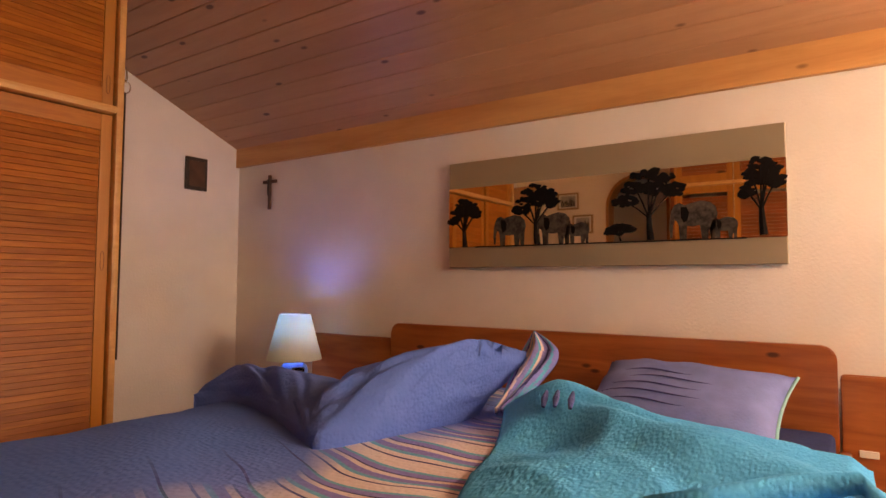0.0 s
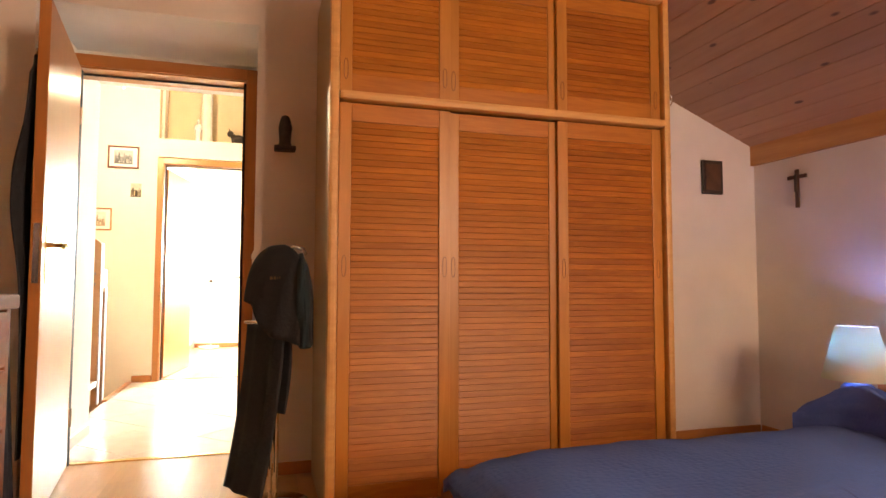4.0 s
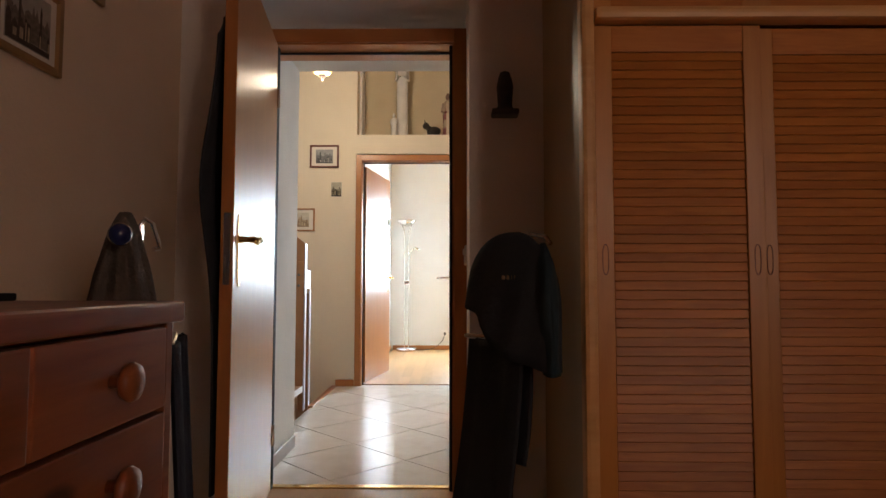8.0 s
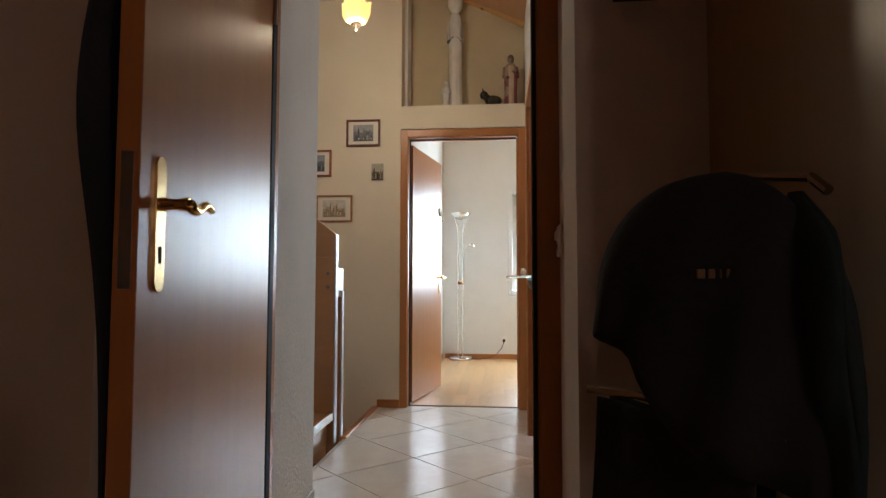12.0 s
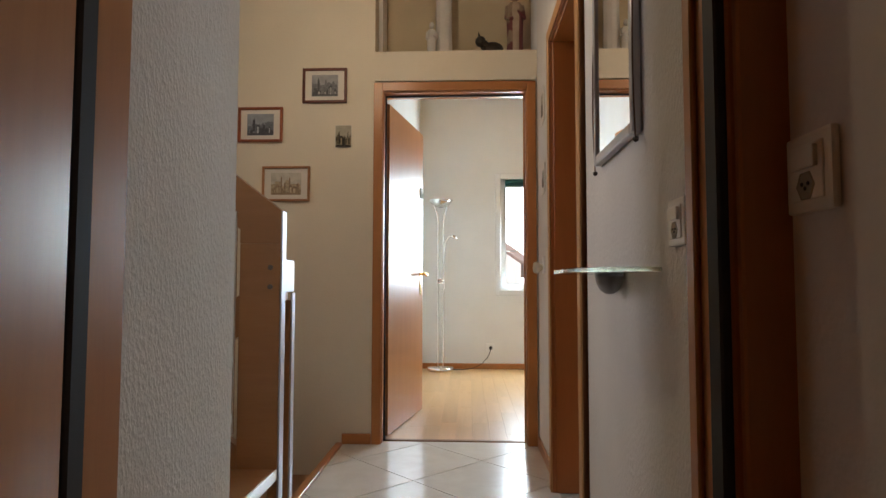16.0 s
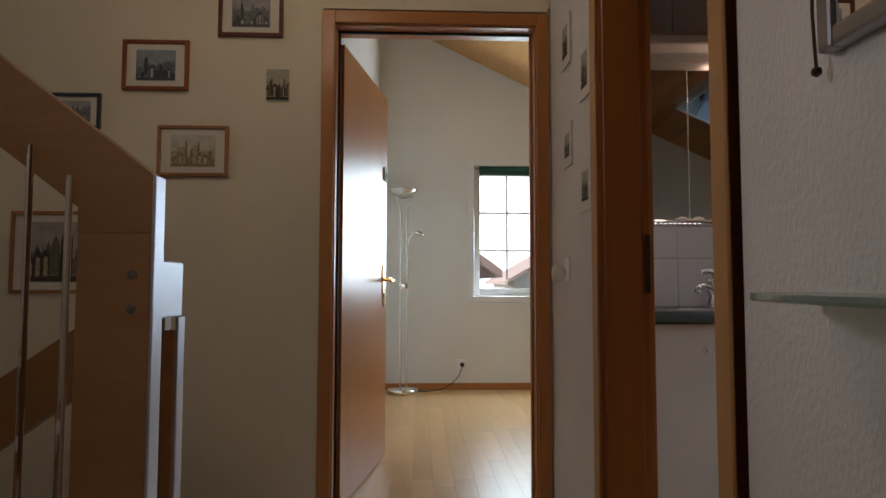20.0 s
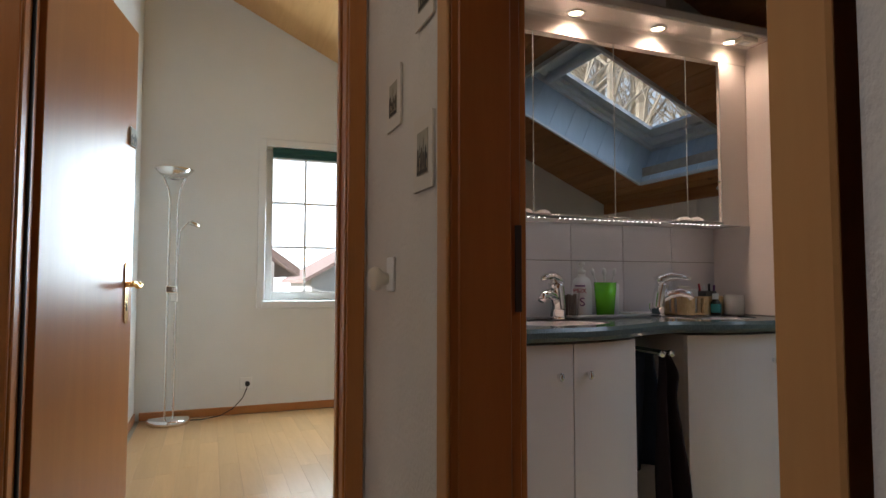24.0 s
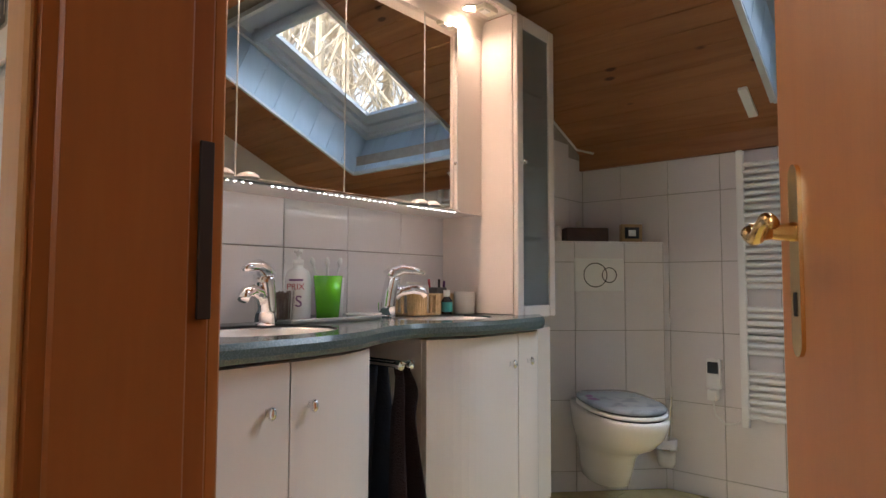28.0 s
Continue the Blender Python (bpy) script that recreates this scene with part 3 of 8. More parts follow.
def striped_quilt():
    """Blue on one side, running over into wavy cream, violet and turquoise stripes."""
    m = bpy.data.materials.new("striped_seersucker")
    m.use_nodes = True
    t = m.node_tree
    L = t.links.new
    b = t.nodes["Principled BSDF"]
    b.inputs["Roughness"].default_value = 0.9
    b.inputs["Specular IOR Level"].default_value = 0.2
    co = t.nodes.new("ShaderNodeTexCoord")
    sep = t.nodes.new("ShaderNodeSeparateXYZ")
    L(co.outputs["Object"], sep.inputs[0])
    n = t.nodes.new("ShaderNodeTexNoise")
    n.inputs["Scale"].default_value, n.inputs["Detail"].default_value = 2.2, 1
    L(co.outputs["Object"], n.inputs["Vector"])

    def math_node(op, a, c):
        q = t.nodes.new("ShaderNodeMath")
        q.operation = op
        for i, v in enumerate((a, c)):
            if isinstance(v, (int, float)):
                q.inputs[i].default_value = v
            else:
                L(v, q.inputs[i])
        return q.outputs[0]
    x, y = sep.outputs[0], sep.outputs[1]
    wave = math_node("MULTIPLY", math_node("SINE", math_node("MULTIPLY", x, 5.0), 0.0), 0.07)
    v = math_node("ADD", math_node("ADD", y, wave), math_node("MULTIPLY", n.outputs[0], 0.15))
    v = math_node("ADD", v, math_node("MULTIPLY", x, 0.10))
    band = math_node("FRACT", math_node("MULTIPLY", v, 5.6), 0.0)
    r = t.nodes.new("ShaderNodeValToRGB")
    r.color_ramp.interpolation = "CONSTANT"
    els = r.color_ramp.elements
    cream, violet, teal, dark = (0.74, 0.68, 0.66, 1), (0.25, 0.24, 0.60, 1), (0.16, 0.46, 0.62, 1), (0.05, 0.045, 0.16, 1)
    els[0].position, els[0].color = 0.0, cream
    els[1].position, els[1].color = 0.30, dark
    for p, c in ((0.34, cream), (0.46, teal), (0.54, violet), (0.68, cream), (0.78, dark), (0.81, violet), (0.93, teal)):
        e = els.new(p)
        e.color = c
    L(band, r.inputs[0])
    line = t.nodes.new("ShaderNodeValToRGB")
    line.color_ramp.interpolation = "CONSTANT"
    line.color_ramp.elements[0].color = (0.125, 0.215, 0.64, 1)
    line.color_ramp.elements[1].position, line.color_ramp.elements[1].color = 0.96, (0.05, 0.06, 0.26, 1)
    L(band, line.inputs[0])
    fade = t.nodes.new("ShaderNodeMapRange")
    fade.inputs["From Min"].default_value, fade.inputs["From Max"].default_value = -1.19, -0.97
    L(math_node("ADD", x, math_node("MULTIPLY", math_node("SUBTRACT", n.outputs[0], 0.5), 0.9)), fade.inputs["Value"])
    blue = t.nodes.new("ShaderNodeMapRange")
    blue.inputs["From Min"].default_value, blue.inputs["From Max"].default_value = -1.42, -1.20
    L(x, blue.inputs["Value"])
    m0 = t.nodes.new("ShaderNodeMix")
    m0.data_type = "RGBA"
    m0.inputs["A"].default_value = (0.10, 0.205, 0.64, 1)
    L(blue.outputs[0], m0.inputs["Factor"])
    L(line.outputs[0], m0.inputs["B"])
    mx = t.nodes.new("ShaderNodeMix")
    mx.data_type = "RGBA"
    L(fade.outputs[0], mx.inputs["Factor"])
    L(m0.outputs["Result"], mx.inputs["A"])
    L(r.outputs[0], mx.inputs["B"])
    L(mx.outputs["Result"], b.inputs["Base Color"])
    mp = t.nodes.new("ShaderNodeMapping")
    mp.inputs["Scale"].default_value = (1.3, 0.8, 1)
    L(co.outputs["Object"], mp.inputs[0])
    n2 = t.nodes.new("ShaderNodeTexVoronoi")
    n2.feature = "SMOOTH_F1"
    n2.inputs["Scale"].default_value, n2.inputs["Randomness"].default_value = 72, 0.6
    L(mp.outputs[0], n2.inputs["Vector"])
    bp = t.nodes.new("ShaderNodeBump")
    bp.inputs["Strength"].default_value, bp.inputs["Distance"].default_value = 0.42, 0.01
    L(n2.outputs[0], bp.inputs["Height"])
    L(bp.outputs[0], b.inputs["Normal"])
    return m


STRIPED = striped_quilt()


# ---- doors ----
def door_frame(name, axis, a0, a1, height, face0, face1, casing, label, rebated=False, short=0.0):
    """A lined opening with flat casings on both faces. axis: the wall's direction; a0, a1: the clear opening; face0, face1: the wall's faces; rebated: the leaf closes into a step at face1; short: how much less deep the frame is at a1."""
    ob = empty(name, 0, 0, 0, label, "door frame")
    tagged(ob, kind="structure")

    def put(nm, u0, u1, v0, v1, z0, z1, mat):
        out = box(v0, v1, u0, u1, z0, z1, 0.003, 1) if axis == "y" else box(u0, u1, v0, v1, z0, z1, 0.003, 1)
        part(nm, out, mat, ob)
    cross = BEECH_Y if axis == "y" else BEECH_X
    lo, hi = min(face0, face1), max(face0, face1)
    upright = BEECH_SHADED if rebated else BEECH_Z
    put("jamb", a0 - 0.025, a0, lo, hi, 0, height, upright)
    put("jamb", a1, a1 + 0.025, lo + short, hi, 0, height, upright)
    put("head", a0 - 0.025, a1 + 0.025, lo, hi, height, height + 0.025, cross)
    for f, s in ((lo, -1), (hi, 1)):
        if rebated and s < 0:
            for u0, u1 in ((a0 - casing, a0 + 0.0005), (a1 - 0.0005, a1 + casing)):
                put("casing", u0, u1, f - 0.008, f, 0, height + casing, BEECH_LIT)
            put("casing", a0, a1, f - 0.008, f, height, height + casing, BEECH_LIT)
            continue
        v0, v1 = sorted((f, f + s * 0.016))
        put("casing", a0 - casing, a0 - 0.006, v0, v1, 0, height + casing, BEECH_Z)
        put("casing", a1 + 0.006, a1 + casing, v0 + (short if s < 0 else 0), v1 + (short if s < 0 else 0), 0, height + casing, BEECH_Z)
        put("casing", a0 - 0.006, a1 + 0.006, v0, v1, height + 0.006, height + casing, cross)
    mid = (lo + hi) / 2
    if rebated:
        for u0, u1 in ((a0, a0 + 0.007), (a1 - 0.007, a1)):
            put("lining", u0, u1, lo + 0.014, hi - 0.024, 0, height, BEECH_SHADED)
        put("lining", a0 + 0.007, a1 - 0.007, lo + 0.014, hi - 0.024, height - 0.007, height, cross)
        return ob
    seal = RUBBER if axis == "y" else BEECH_Z
    put("stop_strip", a0, a0 + 0.009, mid - 0.005, mid + 0.009, 0, height, seal)
    put("stop_strip", a1 - 0.009, a1, mid - 0.005, mid + 0.009, 0, height, BEECH_Z)
    put("stop_strip", a0 + 0.009, a1 - 0.009, mid - 0.005, mid + 0.009, height - 0.009, height, seal)
    return ob


def lever(parent, x, side, z, fancy=True):
    """A long plate with a curved lever on one face of a door leaf; the leaf lies along local x, side is the face's y."""
    s = 1 if side > 0 else -1
    ends = [(x + 0.019 * math.cos(a), z + 0.066 + 0.019 * math.sin(a)) for a in [math.pi * k / 10 for k in range(11)]]
    ends += [(x - 0.019 * math.cos(a), z - 0.136 - 0.019 * math.sin(a)) for a in [math.pi * k / 10 for k in range(11)]]
    plate = part("plate", prism(ends, "y", min(side, side + s * 0.005), max(side, side + s * 0.005)), PALE_BRASS, parent, "polished brass plate with round ends")
    d = s * 0.055
    pts = [(x, side + s * 0.004, z), (x, side + s * 0.03, z), (x, side + d, z)]
    part("spindle", tube(pts, lambda u: 0.013 - 0.004 * math.sin(u * 9) ** 2, 14), BRASS, parent, "turned brass neck")
    curve = [(x - 0.11 * k / 12, side + d, z - 0.009 * math.sin(k / 12 * 6.2)) for k in range(13)]
    part("lever", tube(curve, lambda u: 0.0105 * (1 - 0.35 * u), 12), BRASS, parent, "curved brass lever", smooth=True)
    part("keyhole", box(x - 0.005, x + 0.005, min(side + s * 0.004, side + s * 0.0068), max(side + s * 0.004, side + s * 0.0068), z - 0.105, z - 0.075, 0.002, 2), RUBBER, plate)
    return plate


def door_leaf(name, hx, hy, angle, width, height, label, handle_z=1.03):
    """A flush veneered leaf, hinged at (hx, hy), running along the angle in degrees."""
    ob = empty(name, hx, hy, 0, label, "door", rz=angle)
    tagged(ob, kind="structure")
    part("leaf", box(0.0, width, -0.02, 0.02, 0.008, height, 0.002, 1), BEECH_Z, ob)
    lever(ob, width - 0.075, 0.0202, handle_z)
    lever(ob, width - 0.075, -0.0202, handle_z)
    part("latch_plate", box(width - 0.001, width + 0.0012, -0.011, 0.011, handle_z - 0.15, handle_z + 0.08, 0.001, 1), METAL, ob)
    for z in (0.25, height - 0.25):
        part("hinge", rod((-0.008, 0.024, z - 0.045), (-0.008, 0.024, z + 0.045), 0.008, 12), METAL, ob)
    return ob


door_frame("door_frame_1", "y", -1.385, -0.51, 2.055, FX0, FX1, 0.07, "reddish beech frame of the bedroom door", False, 0.058)
door_frame("door_frame_2", "y", -1.333, -0.488, 2.078, -6.80, HX, 0.06, "orange beech frame of the far door")
door_frame("door_frame_3", "x", -5.885, -5.187, 2.065, HR, HR + 0.15, 0.053, "reddish beech frame of the bathroom door", True)
d = math.degrees(math.atan2(0.115, 0.85))
door_leaf("door_1", -3.845, -1.345, d, 0.855, 2.045, "glossy beech bedroom door standing open", 1.078)
d = math.degrees(math.atan2(0.150, -0.808))
door_leaf("door_2", -6.8156, -1.338, d, 0.815, 2.055, "glossy orange beech door standing open into the far room", 1.0)
door_leaf("door_3", -5.20, HR + 0.158, 115.8, 0.70, 2.055, "orange beech bathroom door opened inward", 1.055)
structure("door_seal_latch_side", box(-3.90, -3.862, -0.524, -0.51, 0, 2.05, 0.003, 1), RUBBER, "black seal on the latch side of the bedroom door frame")
structure("door_seal_bedroom", box(-3.90, -3.862, -1.385, -1.328, 0, 2.05, 0.004, 1), RUBBER, "black seal between the bedroom door and its frame")
# strike plates and thresholds
STRIP_BRONZE = material("brown_anodised_strip", (0.22, 0.12, 0.06), 0.5, 0.5)
DULL_BRONZE = material("darkened_steel", (0.055, 0.048, 0.045), 0.45, 0.6)
structure("strike_plate_bathroom", box(-5.8845, -5.881, HR + 0.135, HR + 0.1495, 0.955, 1.125, 0.001, 1), DULL_BRONZE, "dark strike plate in the jamb")
structure("threshold_bedroom", box(-3.945, -3.905, -1.385, -0.51, -0.006, 0.004, 0.002, 1), BRASS, "thin brass threshold strip")
structure("threshold_far_room", box(-6.765, -6.735, -1.333, -0.488, -0.006, 0.004, 0.002, 1), STRIP_BRONZE, "thin brown metal threshold strip")


# ---- baseboards ----
def baseboard(name, x0, x1, y0, y1):
    structure(name, box(x0, x1, y0, y1, 0.0, 0.06, 0.004, 1), BEECH_Y if abs(y1 - y0) > abs(x1 - x0) else BEECH_X, "low beech baseboard")


baseboard("baseboard_bedroom_door", WX, WX + 0.013, -0.44, 2.59)
baseboard("baseboard_bedroom_eave", -3.43, 1.79, 2.585, 2.598)
baseboard("baseboard_far_gable", FWX, FWX + 0.013, -1.33, 2.59)
baseboard("baseboard_far_left", FWX + 0.013, -6.95, -1.365, -1.352)
baseboard("baseboard_hall_end", HX, HX + 0.02, -1.565, -1.395)
baseboard("baseboard_hall_right_far", -6.64, -5.955, HF - 0.013, HF)
structure("baseboard_hall_left", box(-4.61, FX0 - 0.03, HL, HL + 0.012, 0, 0.07, 0.003, 1), material("skirting_tile", (0.50, 0.47, 0.44), 0.55, colour2=(0.45, 0.42, 0.39), scale=9), "tile skirting in the hall")
structure("stair_edge_trim", box(-6.655, -5.72, -1.60, -1.56, -0.02, 0.008, 0.003, 1), BEECH_X, "beech edge strip at the stairwell")


# ---- wardrobe with louvred doors ----
# brown for the shaded edge of the finger pulls, which are not cut in
PULL_SHADE = material("shaded_pull", (0.20, 0.075, 0.02), 0.6, colour2=(0.15, 0.055, 0.015), scale=30)


def wardrobe():
    ob = empty("wardrobe", -2.76, 0.63, 0, "tall pine wardrobe with six louvred doors against the wall", "wardrobe")
    ox, oy = 2.76, -0.63

    def add(nm, x0, x1, y0, y1, z0, z1, mat, bevel=0.004, parent=None, label=""):
        return part(nm, box(x0 + ox, x1 + ox, y0 + oy, y1 + oy, z0, z1, bevel, 2), mat, parent or ob, label)
    yl, yr, top, mid = -0.155, 1.425, 2.295, 1.683
    add("side_panel", -3.44, -2.765, yl, yl + 0.022, 0, top, SIDE_VENEER, label="dull olive-brown veneered side")
    add("side_panel", -3.44, -2.765, yr - 0.022, yr, 0, top, PINE_V)
    add("corner_post", -2.795, -2.735, yl - 0.004, yl + 0.034, 0, top + 0.005, PINE_RAIL, 0.012, None, "pale rounded pine corner strip")
    add("corner_post", -2.795, -2.735, yr - 0.030, yr + 0.004, 0, top + 0.005, PINE_RAIL, 0.012, None, "pale rounded pine corner strip")
    add("top_panel", -3.44, -2.77, yl + 0.022, yr - 0.022, top - 0.03, top - 0.005, PINE_V)
    add("top_rail", -2.78, -2.728, yl + 0.034, yr - 0.030, top - 0.03, top + 0.004, PINE_RAIL, 0.012, None, "pale rounded pine rail")
    add("middle_rail", -2.785, -2.722, yl + 0.034, yr - 0.030, mid - 0.018, mid + 0.018, PINE_RAIL, 0.014, None, "pale rounded pine rail")
    add("bottom_rail", -2.80, -2.735, yl + 0.034, yr - 0.030, 0.0, 0.06, PINE)
    add("shelf", -3.43, -2.80, yl + 0.022, yr - 0.022, mid - 0.01, mid + 0.01, PINE_V)
    edges = ((-0.118, 0.35, 0.0), (0.345, 0.868, -0.022), (0.853, 1.392, 0.0))
    slats = {}
    for z0, z1 in ((0.065, mid - 0.022), (mid + 0.022, top - 0.034)):
        for k, (y0, y1, dx) in enumerate(edges):
            fx = -2.765 + dx
            s = 0.05
            door = add("door", fx - 0.018, fx, y0, y0 + s, z0, z1, PINE_V, 0.003)
            add("stile", fx - 0.018, fx, y1 - s, y1, z0, z1, PINE_V, 0.003, door)
            tall = 0.075
            add("rail", fx - 0.0165, fx - 0.0015, y0 + s, y1 - s, z1 - tall, z1, PINE, 0.002, door)
            add("rail", fx - 0.0165, fx - 0.0015, y0 + s, y1 - s, z0, z0 + tall, PINE, 0.002, door)
            # dark sheet puts the shade between the slats into colour
            add("gap_shade_backing", fx - 0.018, fx - 0.014, y0 + s, y1 - s, z0 + tall, z1 - tall, BROWN_WOOD, 0, door)
            pz = 1.0 if z0 < 1 else 1.80
            for py in (y0 + s / 2, y1 - s / 2) if k != 1 else (y0 + s / 2,):
                ring = bmesh.new()
                pts = []
                for q in range(25):
                    a = 2 * math.pi * q / 24
                    pts.append((fx + 0.0005 + ox, py + oy + 0.008 * math.cos(a), pz + 0.028 * math.sin(a) + (0.014 if math.sin(a) > 0 else -0.014)))
                part("finger_pull", tube(pts, 0.0013, 6, ring), PULL_SHADE, door, "recessed finger pull drawn as a shade-dark ring")
            pitch = 0.0256
            n = int(round((z1 - z0 - 2 * tall) / pitch))
            width = y1 - y0 - 2 * s
            if k not in slats:
                sb = bmesh.new()
                box(-0.0035, 0.0035, -width / 2, width / 2, -0.0132, 0.0132, 0.002, 1, sb)
                me = bpy.data.meshes.new("slat")
                bmesh.ops.recalc_face_normals(sb, faces=sb.faces)
                sb.to_mesh(me)
                sb.free()
                me.materials.append(PINE_DARK if k == 2 else PINE)
                slats[k] = me
            for i in range(n):
                z = z0 + tall + (i + 0.5) * (z1 - z0 - 2 * tall) / n
                o = new("slat", slats[k])
                o.parent = door
                o.matrix_basis = pose(fx - 0.0085 + ox, (y0 + y1) / 2 + oy, z, 0, -10.5, 0)
    return ob


wardrobe()

# ---- bed ----
bed = empty("bed", -1.03, 1.30, 0, "unmade double bed of reddish knotty pine", "bed")
bx, by = 1.03, -1.30


def rounded(y_or_x0, y_or_x1, z0, z1, r, axis, lo, hi, n=6):
    """A board with its two upper corners rounded."""
    pts = [(y_or_x0, z0), (y_or_x1, z0)]
    pts += [(y_or_x1 - r + r * math.cos(a), z1 - r + r * math.sin(a)) for a in [math.pi / 2 * i / n for i in range(n + 1)]]
    pts += [(y_or_x0 + r - r * math.sin(a), z1 - r + r * math.cos(a)) for a in [math.pi / 2 * i / n for i in range(n + 1)]]
    out = prism(pts, axis, lo, hi)
    bmesh.ops.bevel(out, geom=[e for e in out.edges], offset=0.004, segments=2, affect="EDGES")
    return out


part("headboard", rounded(-2.02 + bx, -0.045 + bx, 0.12, 0.695, 0.05, "y", 2.495 + by, 2.535 + by), PINE_X, bed, "reddish pine headboard with dark knots")
part("wing_panel", rounded(-2.62 + bx, -2.027 + bx, 0.12, 0.615, 0.012, "y", 2.505 + by, 2.53 + by, 2), PINE_X, bed)
part("wing_panel", rounded(-0.038 + bx, 0.62 + bx, 0.12, 0.60, 0.012, "y", 2.505 + by, 2.53 + by, 2), PINE_X, bed)
part("side_rail", box(-2.06 + bx, -2.025 + bx, 0.16 + by, 2.495 + by, 0.14, 0.34, 0.008), PINE_X, bed)
part("side_rail", box(-0.045 + bx, -0.01 + bx, 0.16 + by, 2.495 + by, 0.14, 0.34, 0.008), PINE_X, bed)
part("footboard", rounded(-2.10 + bx, 0.03 + bx, 0.10, 0.345, 0.03, "y", 0.115 + by, 0.155 + by), PINE_X, bed)
for lx in (-2.04, -0.06):
    for ly in (0.22, 2.40):
        part("leg", box(lx - 0.03 + bx, lx + 0.03 + bx, ly - 0.03 + by, ly + 0.03 + by, 0, 0.16, 0.006), PINE_X, bed)
part("slat_base", box(-2.02 + bx, -0.05 + bx, 0.16 + by, 2.48 + by, 0.16, 0.22), PINE_X, bed)
mattress = tagged(part("mattress", box(-2.015, -0.055, 0.175, 2.47, 0.22, 0.405, 0.03, 3), NAVY, smooth=True), "navy sheeted mattress on the pine bed", "mattress")
tagged(part("paper_tag", box(0.01, 0.065, 2.494, 2.503, 0.328, 0.352, 0.002, 1), PAPER), "small printed paper card on the pine panel", "card")


def height_cloth(name, x0, x1, y0, y1, nx, ny, height, mat, label, category, thick=0.03):
    """A soft cover laid over the bed: a sheet that follows a height, with a hem below it."""
    out = bmesh.new()
    tops, lows = [], []
    for i in range(nx + 1):
        ra, rb = [], []
        for j in range(ny + 1):
            u, v = i / nx, j / ny
            x, y = x0 + (x1 - x0) * u, y0 + (y1 - y0) * v
            p = height(x, y, u, v)
            ra.append(out.verts.new(p))
            rb.append(out.verts.new((p[0], p[1], p[2] - thick)))
        tops.append(ra)
        lows.append(rb)
    for i in range(nx):
        for j in range(ny):
            out.faces.new((tops[i][j], tops[i + 1][j], tops[i + 1][j + 1], tops[i][j + 1]))
            out.faces.new((lows[i][j], lows[i][j + 1], lows[i + 1][j + 1], lows[i + 1][j]))
    for j in range(ny):
        out.faces.new((tops[0][j], tops[0][j + 1], lows[0][j + 1], lows[0][j]))
        out.faces.new((tops[nx][j + 1], tops[nx][j], lows[nx][j], lows[nx][j + 1]))
    for i in range(nx):
        out.faces.new((tops[i + 1][0], tops[i][0], lows[i][0], lows[i + 1][0]))
        out.faces.new((tops[i][ny], tops[i + 1][ny], lows[i + 1][ny], lows[i][ny]))
    return tagged(part(name, out, mat, smooth=True), label, category)


def smooth_step(a, b, v):
    q = min(1, max(0, (v - a) / (b - a)))
    return q * q * (3 - 2 * q)


def bump(x, y, cx, cy, rx, ry, h, turn=0.0):
    c, s = math.cos(turn), math.sin(turn)
    dx, dy = x - cx, y - cy
    u, v = (dx * c + dy * s) / rx, (-dx * s + dy * c) / ry
    return h * math.exp(-u * u - v * v)


def wrinkle(x, y, a, f, seed=0.0):
    return a * noise.noise(Vector((x * f, y * f * 1.4, seed)))


def blue_height(x, y, u, v):
    ex, ey = min(1.0, (x + 2.07) / 0.30), min(1.0, max(0.0, (y - 0.10) / 0.34))
    edge = math.sqrt(max(0.0, 1 - (1 - ex) ** 2.6)) * math.sqrt(max(0.0, 1 - (1 - ey) ** 2.6))
    z = 0.372 + 0.088 * edge + bump(x, y, -1.5, 0.70, 0.50, 0.40, 0.022) + bump(x, y, -1.85, 1.15, 0.30, 0.5, 0.012)
    z += wrinkle(x, y, 0.014, 2.2) + wrinkle(x, y, 0.006, 6.0, 3.1) + 0.004 * math.sin(9 * y + 4 * x + 3 * noise.noise(Vector((x * 2, y * 2, 5))))
    seam = (1 - edge) ** 2
    z += 0.010 * seam * math.sin(55 * (x + y) + 4 * noise.noise(Vector((x * 6, y * 6, 2))))
    z -= 0.03 * smooth_step(-0.75, -0.5, x)
    wob = 0.035 * noise.noise(Vector((x * 4, y * 4, 9)))
    return (x + (wob if u < 0.02 else 0), y + (wob if v < 0.02 else 0), z)


height_cloth("duvet", -2.07, -0.50, 0.11, 2.30, 110, 130, blue_height, STRIPED, "blue seersucker duvet running into wavy cream and violet stripes", "duvet", 0.035)


def along(knots, u):
    """A smooth run through a few knots, evenly spaced in u."""
    n_ = len(knots) - 1
    k_ = min(int(u * n_), n_ - 1)
    f = u * n_ - k_
    p0, p1, p2, p3 = (Vector(knots[max(0, min(n_, k_ + d_))]) for d_ in (-1, 0, 1, 2))
    return 0.5 * (2 * p1 + (p2 - p0) * f + (2 * p0 - 5 * p1 + 4 * p2 - p3) * f * f + (3 * p1 - p0 - 3 * p2 + p3) * f ** 3)


CREST = ((-1.99, 1.40, 0.50), (-1.87, 1.43, 0.60), (-1.70, 1.55, 0.575), (-1.57, 1.68, 0.535), (-1.32, 1.66, 0.625), (-1.08, 1.68, 0.71), (-1.01, 1.84, 0.70), (-0.985, 2.0, 0.66))
EDGE = ((-2.03, 1.35, 0.478), (-1.80, 1.40, 0.475), (-1.50, 1.30, 0.472), (-1.30, 1.20, 0.478), (-1.20, 1.17, 0.482), (-1.13, 1.34, 0.474), (-1.09, 1.58, 0.474), (-1.10, 1.85, 0.50))


